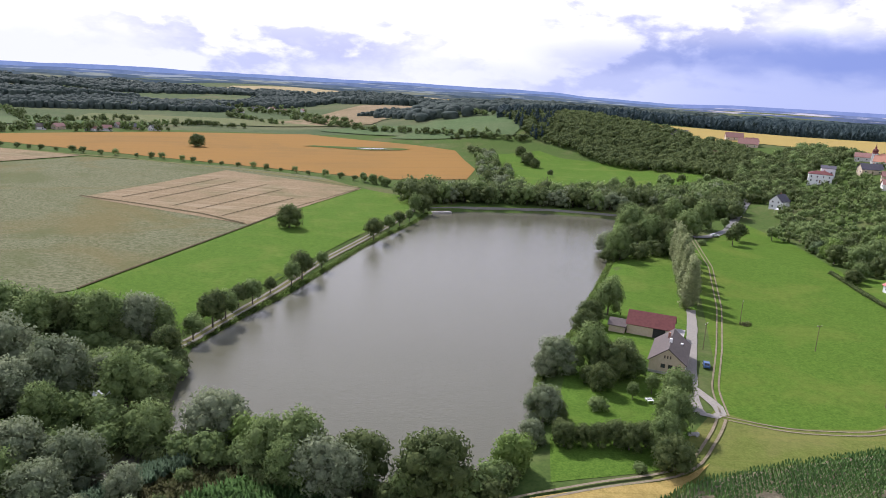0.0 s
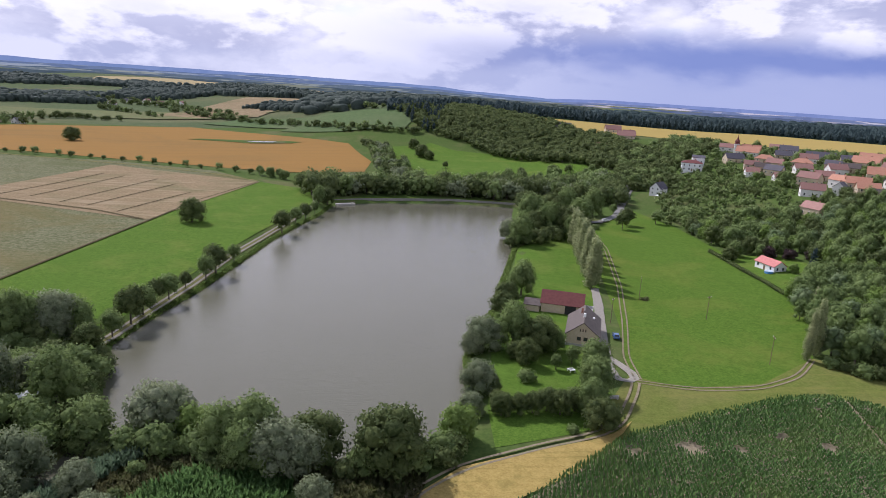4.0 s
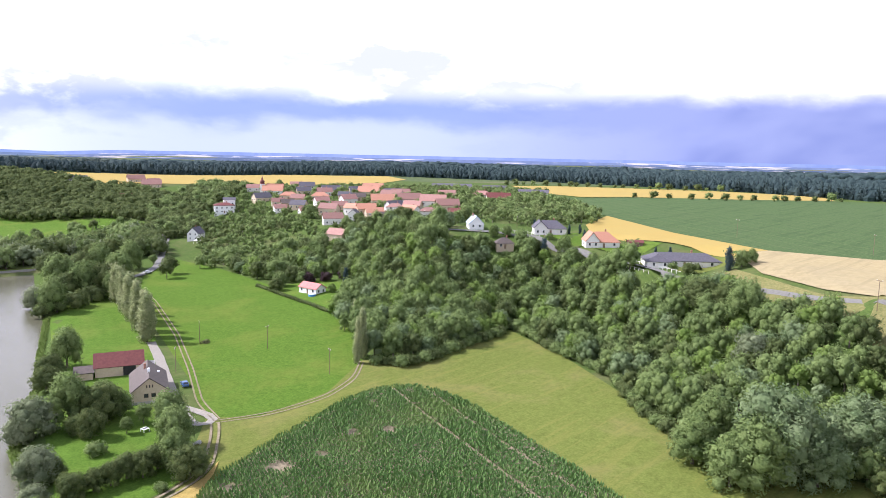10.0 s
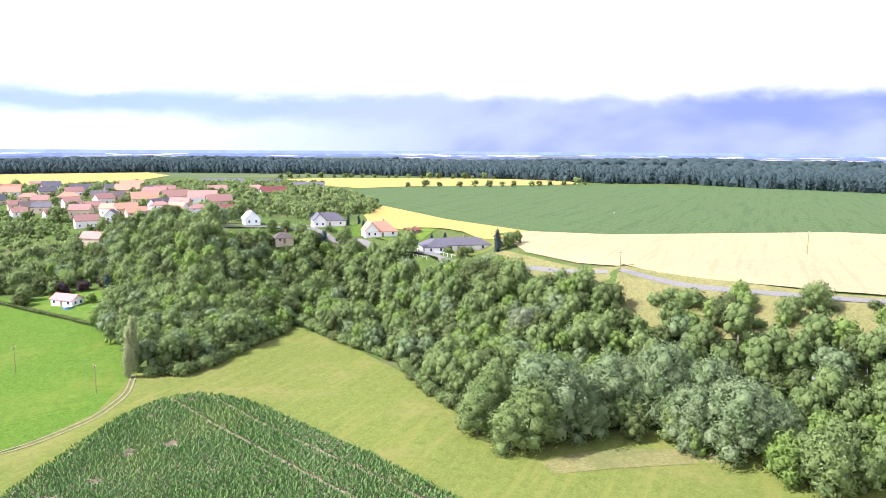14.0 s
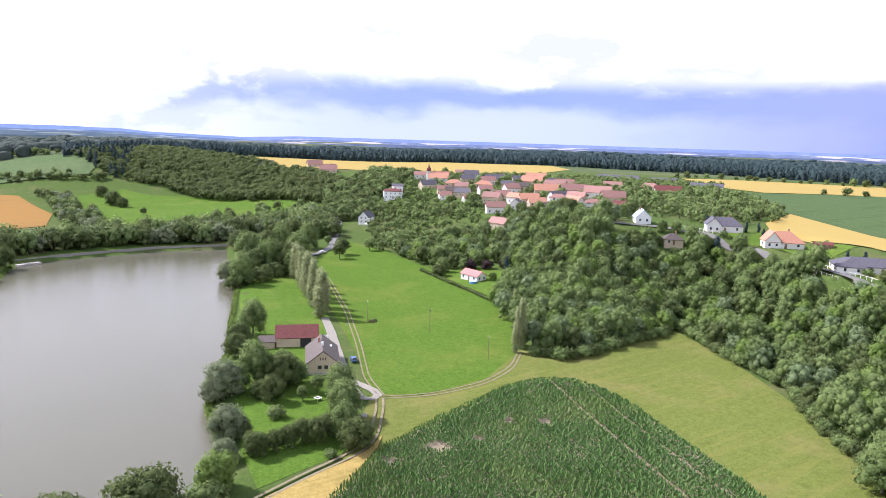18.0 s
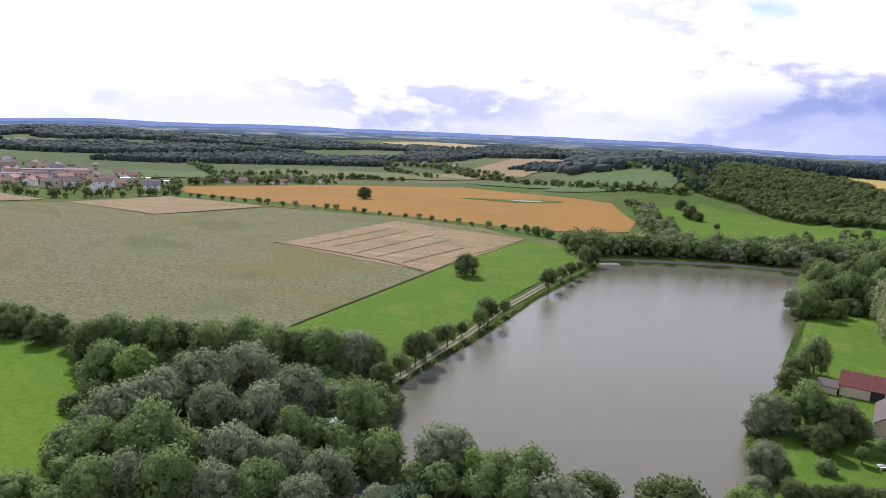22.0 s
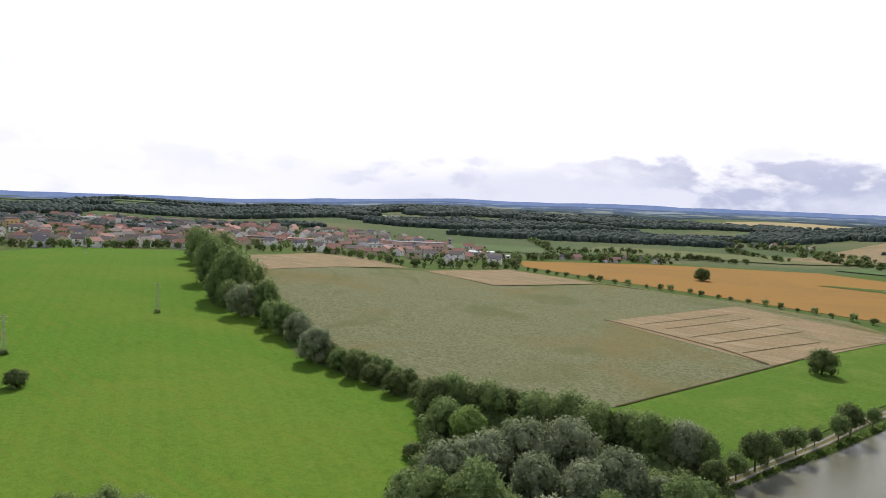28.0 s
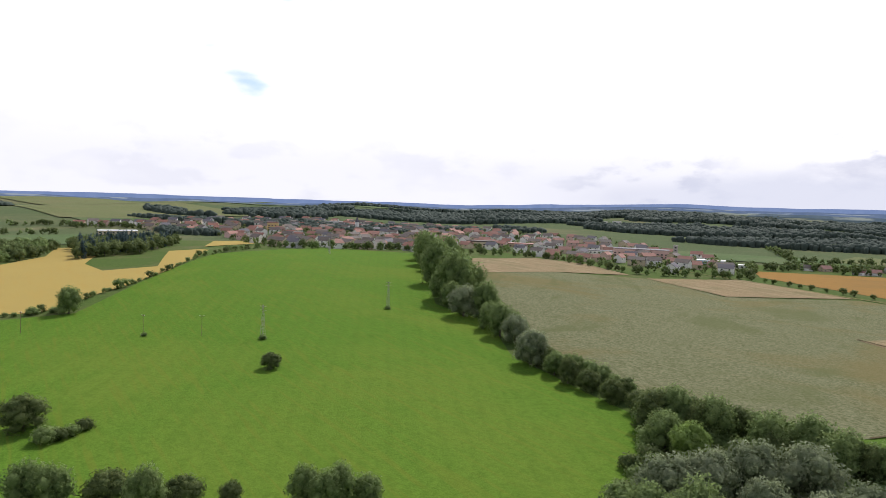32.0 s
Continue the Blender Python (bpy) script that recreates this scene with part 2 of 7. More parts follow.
M = {
    "grass": ground_mat("meadow_grass", (0.062, 0.118, 0.015), (0.102, 0.176, 0.025), (0.137, 0.168, 0.032), fine=1.6, rows=(-70, 3.2, 0.25, (0.092, 0.163, 0.020))),
    "lush": ground_mat("lush_grass", (0.065, 0.138, 0.015), (0.111, 0.204, 0.024), (0.131, 0.184, 0.026), fine=1.8, wide=0.009, bump=0.5, rows=(28, 2.0, 0.4, (0.143, 0.162, 0.023)), tram=(28, 7.0, 1.6, 0.10, (0.062, 0.114, 0.013))),
    "mown": ground_mat("mown_grass", (0.106, 0.135, 0.029), (0.155, 0.180, 0.043), (0.201, 0.182, 0.065), fine=1.8, wide=0.045, rows=(40, 2.5, 0.4, (0.196, 0.190, 0.051))),
    "scrub": ground_mat("rough_grass", (0.053, 0.092, 0.023), (0.100, 0.145, 0.036), (0.147, 0.135, 0.065)),
    "grey_crop": material("ripening_crop", crop_build),
    "tilled": ground_mat("laid_crop", (0.205, 0.155, 0.085), (0.300, 0.230, 0.135), (0.145, 0.142, 0.066), fine=0.9, wide=0.028, bump=0.5, rows=(-76, 5.0, 0.55, (0.345, 0.275, 0.175))),
    "orange_crop": ground_mat("ripe_barley", (0.255, 0.145, 0.042), (0.315, 0.182, 0.058), (0.215, 0.140, 0.052), fine=0.6, wide=0.009, rows=(-30, 4.0, 0.3, (0.25, 0.16, 0.05)), tram=(-25, 24.0, 0.8, 0.5, (0.19, 0.12, 0.045))),
    "pale_crop": ground_mat("ripe_wheat", (0.330, 0.270, 0.140), (0.400, 0.330, 0.180), (0.300, 0.255, 0.155), fine=1.2, wide=0.015, rows=(75, 2.5, 0.6, (0.270, 0.225, 0.125)), tram=(75, 14.0, 0.5, 0.4, (0.27, 0.22, 0.12))),
    "gold_crop": ground_mat("golden_wheat", (0.335, 0.254, 0.076), (0.410, 0.309, 0.100), (0.350, 0.267, 0.088), fine=0.6, wide=0.015, rows=(40, 4, 0.3, (0.380, 0.258, 0.071))),
    "beet": ground_mat("green_root_crop", (0.055, 0.097, 0.036), (0.098, 0.143, 0.054), (0.081, 0.120, 0.048), fine=0.9, wide=0.02, rows=(-52, 3.0, 0.5, (0.046, 0.083, 0.031)), tram=(-52, 12.0, 0.5, 0.5, (0.127, 0.147, 0.072))),
    "far_green": ground_mat("far_green_field", (0.080, 0.125, 0.050), (0.112, 0.160, 0.066), (0.14, 0.16, 0.08), fine=0.2, wide=0.008),
    "far_olive": ground_mat("far_olive_field", (0.120, 0.140, 0.060), (0.165, 0.180, 0.080), (0.17, 0.16, 0.08), fine=0.2, wide=0.008),
    "country": ground_mat("far_pasture", (0.070, 0.100, 0.045), (0.105, 0.135, 0.060), (0.200, 0.175, 0.095), fine=0.2, wide=0.004),
    "soil": ground_mat("field_soil", (0.21, 0.175, 0.115), (0.30, 0.250, 0.170), (0.17, 0.17, 0.08), fine=2.0, wide=0.1),
    "dark_soil": ground_mat("dark_field_soil", (0.086, 0.069, 0.036), (0.124, 0.098, 0.054), (0.105, 0.098, 0.045), fine=2.0, wide=0.1),
    "gravel": plain_mat("track_gravel", (0.235, 0.215, 0.175), (0.32, 0.295, 0.245), 1.5),
    "asphalt": plain_mat("grey_asphalt", (0.142, 0.138, 0.123), (0.196, 0.190, 0.170), 1.2),
    "water": material("pond_water", water_build),
    "oak": leaf_mat("dark_leaves", (0.086, 0.123, 0.043), (0.190, 0.231, 0.077), (0.200, 0.249, 0.090)),
    "ash": leaf_mat("green_leaves", (0.142, 0.209, 0.069), (0.288, 0.373, 0.128), (0.300, 0.383, 0.141)),
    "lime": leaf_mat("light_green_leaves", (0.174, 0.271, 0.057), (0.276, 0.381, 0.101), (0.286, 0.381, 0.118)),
    "willow": leaf_mat("grey_green_leaves", (0.167, 0.213, 0.109), (0.339, 0.384, 0.217), (0.368, 0.408, 0.247)),
    "robinia": leaf_mat("pale_green_leaves", (0.159, 0.235, 0.100), (0.289, 0.369, 0.179), (0.325, 0.391, 0.206)),
    # needles and far leaves: a bluish tint for distance haze is mixed in
    "pine": leaf_mat("needles_with_haze", (0.047, 0.079, 0.081), (0.081, 0.121, 0.112), (0.081, 0.117, 0.117)),
    "hazed_leaf": leaf_mat("hazed_wood_leaves", (0.072, 0.100, 0.084), (0.108, 0.142, 0.112), (0.118, 0.150, 0.120)),
    "reed_blue": leaf_mat("blue_green_reed", (0.135, 0.215, 0.120), (0.250, 0.350, 0.205), (0.220, 0.320, 0.190)),
    "reed_green": leaf_mat("bright_green_reed", (0.130, 0.265, 0.075), (0.235, 0.400, 0.125), (0.260, 0.420, 0.120)),
    "wild": leaf_mat("tangled_grass", (0.125, 0.140, 0.055), (0.235, 0.240, 0.100), (0.215, 0.185, 0.095)),
    "poplar": leaf_mat("olive_grey_leaves", (0.244, 0.293, 0.127), (0.473, 0.505, 0.256), (0.534, 0.541, 0.300)),
    "lawn": ground_mat("lawn_grass", (0.063, 0.124, 0.017), (0.111, 0.189, 0.028), (0.135, 0.179, 0.035), fine=2.2, wide=0.05, bump=0.5),
    "dry": ground_mat("dry_grass", (0.150, 0.150, 0.055), (0.225, 0.205, 0.085), (0.12, 0.14, 0.045), fine=1.5, wide=0.08),
    "bark": plain_mat("bark", (0.075, 0.060, 0.045), (0.14, 0.115, 0.09), 6.0),
    "wall": plain_mat("white_render", (0.70, 0.68, 0.63), (0.78, 0.76, 0.72), 1.5, vary=0.2),
    "beige": plain_mat("beige_render", (0.50, 0.41, 0.28), (0.58, 0.48, 0.34), 1.5),
    "red_tile": plain_mat("red_roof_tiles", (0.301, 0.154, 0.124), (0.398, 0.217, 0.176), 1.6, vary=0.6),
    "orange_tile": plain_mat("orange_roof_tiles", (0.432, 0.196, 0.119), (0.506, 0.252, 0.161), 1.6, vary=0.3),
    "dark_red": plain_mat("dark_red_sheet", (0.125, 0.032, 0.027), (0.170, 0.048, 0.040), 1.2, vary=0.1),
    "grey_tile": plain_mat("grey_brown_tiles", (0.080, 0.064, 0.055), (0.125, 0.098, 0.085), 1.4, vary=0.2),
    "slate": plain_mat("grey_roof", (0.075, 0.070, 0.085), (0.115, 0.108, 0.125), 1.4, vary=0.2),
    "pink_tile": plain_mat("pinkish_red_sheet", (0.52, 0.17, 0.15), (0.60, 0.22, 0.19), 1.4, vary=0.1),
    "glass": plain_mat("window_glass", (0.03, 0.035, 0.04), (0.05, 0.055, 0.06), 1.0, rough=0.1, bump=0.0),
    "wood": plain_mat("weathered_wood", (0.16, 0.11, 0.07), (0.24, 0.17, 0.11), 5.0),
    "white": plain_mat("white_paint", (0.78, 0.78, 0.76), (0.84, 0.84, 0.82), 3.0, vary=0.05),
    "concrete": plain_mat("concrete", (0.36, 0.34, 0.30), (0.45, 0.43, 0.38), 1.5),
    "stone": plain_mat("dam_stone", (0.15, 0.14, 0.12), (0.26, 0.24, 0.20), 1.2),
}

def smooth(a, b, x):
    t = min(1.0, max(0.0, (x - a) / (b - a)))
    return t * t * (3 - 2 * t)
# foot of the eastern slope: x, y, width of the slope
FOOT = [(110, -120, 60), (126, -12, 60), (142, 27, 60), (134, 43, 62), (163, 78, 66), (196, 151, 74), (155, 146, 100),
        (125, 154, 150), (153, 252, 190), (182, 362, 170), (196, 466, 150), (152, 620, 150), (-16, 752, 170), (-180, 980, 220), (-420, 1300, 300)]
def inside(x, y, ring):
    odd = False
    for (ax, ay), (bx, by) in zip(ring, ring[1:] + ring[:1]):
        if (ay > y) != (by > y) and x < ax + (y - ay) * (bx - ax) / (by - ay):
            odd = not odd
    return odd


EAST = [p[:2] for p in FOOT] + [(0, 6000), (6000, 6000), (6000, -6000), (100, -6000)]


def slope_side(x, y):
    best = None
    for (ax, ay, aw), (bx, by, bw) in zip(FOOT, FOOT[1:]):
        ux, uy = bx - ax, by - ay
        t = min(1.0, max(0.0, ((x - ax) * ux + (y - ay) * uy) / (ux * ux + uy * uy)))
        d = math.hypot(x - ax - t * ux, y - ay - t * uy)
        if best is None or d < best[0]:
            best = (d, aw + t * (bw - aw))
    return (best[0] if inside(x, y, EAST) else -best[0]), best[1]


# levelled building plots on the rim: x, y, radius, level
PLOTS = [(237, 109, 17, 27.6), (254, 150, 12, 29.4), (257, 180, 12, 32.2), (270, 362, 9, 20.5), (245, 324, 9, 15.6)]


def height(x, y):
    z = lie(x, y)
    if 220 < x < 300 and 80 < y < 390:
        for px, py, wide, level in PLOTS:
            z += (level - z) * smooth(wide * 1.7, wide * 0.75, math.hypot(x - px, y - py))
    return z


def lie(x, y):
    r = math.hypot(x, y)
    z = 2.5 + (19.0 + 7.0 * smooth(200, -600, x)) * smooth(800, 2700, r)
    z -= 44 * smooth(1500, 4300, r) * smooth(38, 62, math.degrees(math.atan2(-x, y)))
    z += smooth(950, 1700, r) * (7 * math.sin(x * 0.0042 + 1) * math.cos(y * 0.0036) + 4 * math.sin((x + 1.4 * y) * 0.0071))
    d, w = slope_side(x, y)
    fade = 1 - smooth(1000, 2600, r)
    z += 29 * smooth(-0.05 * w, w, d) * fade
    z += (1.6 * smooth(-60, 0, d)) * fade
    # meadow swell in the west, wooded hill in the north
    z += 15 * math.exp(-(((x + 560) / 260) ** 2 + ((y - 150) / 260) ** 2))
    z += 11 * math.exp(-(((x - 170) / 190) ** 2 + ((y - 900) / 170) ** 2))
    return z

# ---- ground ----
LAKE = [(-62, 158), (-65, 175), (-59, 194), (-52, 217), (-44, 252), (-35, 294), (-26, 325), (-15, 358), (-8, 388), (12, 400), (62, 410), (101, 404),
        (90, 365), (77, 326), (72, 292), (52, 234), (43, 205), (30, 179), (25, 161), (22, 141), (17, 127), (11, 117), (2, 112), (-9, 113),
        (-20, 117), (-32, 122), (-42, 124), (-48, 120), (-53, 108), (-64, 99), (-68, 101), (-58, 112), (-56, 125), (-58, 141)]


def edge_distance(x, y, ring):
    best = 1e9
    for (ax, ay), (bx, by) in zip(ring, ring[1:] + ring[:1]):
        ux, uy = bx - ax, by - ay
        t = min(1.0, max(0.0, ((x - ax) * ux + (y - ay) * uy) / (ux * ux + uy * uy)))
        best = min(best, math.hypot(x - ax - t * ux, y - ay - t * uy))
    return best


def surface(x, y):
    """Ground height with the pond's bed cut in."""
    z = height(x, y)
    if -120 < x < 160 and 70 < y < 440:
        d = edge_distance(x, y, LAKE)
        if inside(x, y, LAKE):
            return max(-1.6, 0.1 - 0.5 * d)
        return min(z, 0.25 + 0.35 * d)
    return z


def mesh_object(name, verts, faces, mats, index=None, smooth=False, normals=None):
    me = bpy.data.meshes.new(name)
    me.from_pydata(verts, [], faces)
    for m in mats:
        me.materials.append(m)
    if index is not None:
        me.polygons.foreach_set("material_index", index)
    me.polygons.foreach_set("use_smooth", [smooth] * len(faces))
    me.update()
    if normals is not None:
        me.normals_split_custom_set_from_vertices(normals)
    return new(name, me)


def build_ground():
    radii, r = [2.0], 2.0
    while r < 4850:
        r += max(4.0, r * 0.021)
        radii.append(min(r, 4850))
    turns = 420
    verts, faces = [], []
    for r in radii:
        for k in range(turns):
            a = 2 * math.pi * k / turns
            x, y = r * math.sin(a), r * math.cos(a)
            verts.append((x, y, surface(x, y)))
    for i in range(len(radii) - 1):
        for k in range(turns):
            n = (k + 1) % turns
            faces.append((i * turns + k, (i + 1) * turns + k, (i + 1) * turns + n, i * turns + n))
    faces.append(tuple(range(turns)))
    reach = [1 if radii[i] > 880 else 0 for i in range(len(radii) - 1) for _ in range(turns)] + [0]
    ob = mesh_object("ground", verts, faces, [M["scrub"], M["country"]], reach, True)
    return tagged(ob, "rolling grassland with rough green turf", "ground", kind="structure")


build_ground()


def draped(name, ring, mat, lift, label, cell=6.0, category="field", base=surface):
    """A sheet with the outline of ring laid on the ground."""
    bm = bmesh.new()
    bm.faces.new([bm.verts.new((x, y, 0)) for x, y in ring])
    for axis in (0, 1):
        lo, hi = min(p[axis] for p in ring), max(p[axis] for p in ring)
        c = math.ceil(lo / cell) * cell
        while c < hi:
            n = (1, 0, 0) if axis == 0 else (0, 1, 0)
            bmesh.ops.bisect_plane(bm, geom=bm.verts[:] + bm.edges[:] + bm.faces[:], plane_co=(c, c, 0), plane_no=n)
            c += cell
    for v in bm.verts:
        v.co.z = base(v.co.x, v.co.y) + lift
    bm.normal_update()
    for f in bm.faces:
        if f.normal.z < 0:
            f.normal_flip()
        f.smooth = True
    me = bpy.data.meshes.new(name)
    bm.to_mesh(me)
    bm.free()
    me.materials.append(mat)
    return tagged(new(name, me), label, category, kind="structure")


def strip(name, line, width, mat, lift, label, category="track"):
    """A track of even width along a line, laid on the ground."""
    pts = []
    for (ax, ay), (bx, by) in zip(line, line[1:]):
        n = max(1, int(math.hypot(bx - ax, by - ay) / 3))
        pts += [(ax + (bx - ax) * i / n, ay + (by - ay) * i / n) for i in range(n)]
    pts.append(line[-1])
    for _ in range(2):
        pts = [pts[0]] + [((a[0] + 2 * b[0] + c[0]) / 4, (a[1] + 2 * b[1] + c[1]) / 4) for a, b, c in zip(pts, pts[1:], pts[2:])] + [pts[-1]]
    verts, faces = [], []
    for i, (x, y) in enumerate(pts):
        a, b = pts[max(0, i - 1)], pts[min(len(pts) - 1, i + 1)]
        d = math.hypot(b[0] - a[0], b[1] - a[1]) or 1
        nx, ny = -(b[1] - a[1]) / d, (b[0] - a[0]) / d
        w = width * 0.5 * (1 + 0.18 * noise.noise((x * 0.2, y * 0.2, 3)))
        for s in (-1, 0, 1):
            px, py = x + nx * w * s, y + ny * w * s
            verts.append((px, py, surface(px, py) + lift))
    for i in range(len(pts) - 1):
        for s in (0, 1):
            k = 3 * i + s
            faces.append((k, k + 1, k + 4, k + 3))
    ob = mesh_object(name, verts, faces, [mat], smooth=True)
    return tagged(ob, label, category, kind="structure")


lake = mesh_object("water", [(x, y, 0.0) for x, y in LAKE], [tuple(range(len(LAKE)))], [M["water"]])
lake.data.polygons[0].use_smooth = False
tagged(lake, "wide brown-grey fish pond with light ripples", "pond", kind="structure")

draped("field_bank", [(-113, 200), (-107, 229), (-100, 263), (-89, 318), (-79, 372), (-55, 449), (-22, 425), (-20, 400), (-20, 374), (-30, 336), (-41, 298),
                      (-50, 260), (-57, 223), (-64, 195), (-69, 176), (-80, 172)], M["lawn"], 0.10, "bright green grass strip beside the pond path")
draped("field_crop", [(-112, 203), (-107, 229), (-100, 263), (-89, 318), (-79, 372), (-55, 449), (-90, 492), (-168, 522), (-274, 528), (-318, 428),
                      (-413, 460), (-458, 396), (-447, 302), (-320, 214), (-234, 180), (-165, 174), (-130, 185)], M["grey_crop"], 0.22, "grey-green ripening crop field", 8.0)
draped("field_laid", [(-190, 357), (-91, 315), (-55, 447), (-107, 472), (-159, 497)], M["tilled"], 0.34, "brownish strip of laid and harvested crop")
for line in ([(-157, 362), (-146, 405), (-136, 447)], [(-139, 349), (-127, 395), (-115, 440)], [(-125, 343), (-113, 383), (-101, 423)], [(-108, 331), (-98, 363), (-87, 395)], [(-172, 364), (-160, 410), (-150, 455)]):
    strip("rut", line, 0.8, M["dark_soil"], 0.5, "dark wheel line in the laid crop")
strip("field_border", [(-193, 360), (-155, 348), (-118, 333), (-93, 316)], 1.8, M["dark_soil"], 0.5, "dark trodden border of the laid crop")
strip("field_border", [(-112, 204), (-107, 229), (-100, 263), (-89, 318), (-79, 372), (-56, 447)], 0.9, M["dark_soil"], 0.45, "dark furrow between crop field and grass strip")
strip("road_7", [(-470, 566), (-400, 553), (-334, 544), (-244, 531), (-171, 509), (-141, 502), (-90, 477), (-57, 452)], 3.0, M["dry"], 0.42, "pale grassy field road beside the barley")
draped("field_stubble", [(-569, 383), (-596, 489), (-526, 497), (-437, 462), (-458, 396), (-447, 302)], M["tilled"], 0.5, "pale brown stubble field before the town", 8.0)
draped("field_stubble_east", [(-414, 457), (-389, 555), (-281, 531), (-318, 430)], M["tilled"], 0.5, "pale brown stubble field by the avenue", 8.0)
draped("field_barley", [(-443, 655), (-330, 785), (-175, 866), (-42, 770), (7, 726), (24, 594), (15, 525), (-44, 499), (-140, 526), (-267, 562), (-400, 600)],
       M["orange_crop"], 0.3, "orange-gold ripe barley field", 10.0)
draped("field_wet", [(-150, 712), (-118, 708), (-88, 700), (-50, 716), (-40, 728), (-62, 738), (-100, 728), (-140, 724)], M["scrub"], 0.6, "wet green strip of reeds in the barley", 8.0)
draped("pool", [(-98, 716), (-80, 711), (-62, 720), (-70, 728), (-88, 722)], M["water"], 0.85, "small pale pool in the barley field", 8.0, "pool")
draped("field_west", [(-367, -7), (-370, 22), (-442, 62), (-567, 136), (-658, 271), (-613, 345), (-336, 196), (-287, 197), (-234, 168), (-186, 160), (-155, 156),
                      (-118, 120), (-98, 60), (-92, -60), (-367, -60)], M["lush"], 0.14, "bright green mown meadow with faint mowing lines", 8.0)
draped("field_gold_2", [(-655, 150), (-700, 190), (-761, 239), (-853, 273), (-828, 203)], M["gold_crop"], 0.6, "narrow golden field before the town", 14.0)
draped("field_gold", [(-368, -60), (-379, -7), (-377, 6), (-385, 18), (-413, 36), (-435, 55), (-483, 86), (-548, 119), (-610, 143), (-618, 136), (-605, 110), (-501, 82), (-494, 48), (-533, 42), (-689, 80), (-704, 37), (-601, 23), (-556, -6), (-520, -60)], M["gold_crop"], 0.3, "golden wheat field west of the meadow", 10.0)
draped("field_dam", [(44, 705), (50, 577), (52, 491), (118, 500), (201, 536), (210, 574), (163, 642), (110, 681), (92, 713)], M["lawn"], 0.25, "green pasture in the valley below the dam", 10.0)
draped("field_meadow", [(108, 300), (135, 345), (170, 392), (173, 338), (166, 279), (148, 191), (120, 153), (96, 139), (74, 138), (64, 146), (76, 180), (92, 235)],
       M["grass"], 0.12, "green meadow between the farm track and the gardens")
draped("field_mown", [(64, 146), (74, 138), (96, 139), (120, 153), (130, 142), (152, 147), (186, 148), (172, 114), (148, 73), (136, 44), (142, 0), (136, -60), (60, -60), (40, 60), (30, 100)],
       M["mown"], 0.16, "yellowish mown hay meadow below the wood")
draped("bare_edge", [(116, 31), (122, 27), (129, 18), (133, 8), (137, -2), (131, -3), (126, 6), (120, 16), (113, 27)], M["dry"], 0.24, "dry bare strip in the shade of the trees", 3.0)
draped("field_plateau", [(271, 84), (276, 49), (331, -38), (330, -140), (180, -120), (182, -26), (187, -6), (195, 21), (208, 47), (222, 70), (248, 90)], M["pale_crop"], 0.40,
       "pale ripe wheat field on the plateau", 8.0)
draped("field_beet", [(422, 310), (462, 325), (514, 322), (567, 297), (695, 162), (712, -68), (700, -260), (340, -160), (331, -38), (276, 49), (271, 84), (302, 138), (361, 209)], M["beet"], 0.28,
       "dark green root crop field on the plateau", 12.0)
draped("field_house", [(361, 209), (302, 138), (271, 84), (252, 91), (262, 112), (266, 140), (272, 166), (300, 186)], M["gold_crop"], 0.34, "yellow wheat behind the rim houses", 8.0)
draped("field_rim", [(545, 400), (640, 500), (690, 470), (730, 400), (775, 300), (770, 200), (700, 168), (640, 215), (569, 299), (520, 325)], M["gold_crop"], 0.4, "narrow golden wheat field before the woods", 14.0)
draped("field_dry", [(166, 0), (174, 22), (190, 46), (206, 72), (218, 88), (226, 80), (203, 44), (192, 10), (180, -26), (176, -120), (148, -110), (157, -60)], M["dry"], 0.42, "dry brownish grass on the plateau's rim")
draped("field_hill", [(180, 800), (262, 818), (430, 838), (552, 862), (690, 772), (640, 680), (518, 600), (359, 615), (258, 690)], M["gold_crop"], 0.4, "long golden field behind the village", 14.0)

strip("road_1", [(59.3, 144), (61, 153), (67.6, 173), (73.5, 190), (78.4, 204), (84, 222)], 3.0, M["gravel"], 0.22, "pale gravel lane past the farmhouse")
strip("road_4", [(127, 347), (136, 349), (153, 368), (182, 426), (210, 480), (225, 540)], 5.0, M["asphalt"], 0.5, "grey asphalt road up to the village")
strip("road_5", [(-68, 160), (-66, 174), (-61, 194), (-54, 222), (-47, 259), (-38, 296), (-28, 334), (-18, 372), (-20, 412)], 2.6, M["dry"], 0.17, "worn grassy path along the pond's bank")
for off in (-0.75, 0.75):
    strip("rut", [(-68 + off, 160), (-66 + off, 174), (-61 + off, 194), (-54 + off, 222), (-47 + off, 259), (-38 + off, 296), (-28 + off, 334), (-18 + off, 372), (-20 + off, 412)], 0.6, M["gravel"], 0.25, "pale wheel rut of the bank path")
strip("road_6", [(176, -120), (177, -25), (186, 8), (197, 36), (206, 56), (214, 78), (219, 96), (225, 113), (232, 126), (239, 142), (243, 158), (245, 184), (241, 199), (227, 213), (222, 218), (212, 232)], 2.3, M["asphalt"], 0.47, "narrow asphalt road along the plateau's rim")

# ---- trees ----


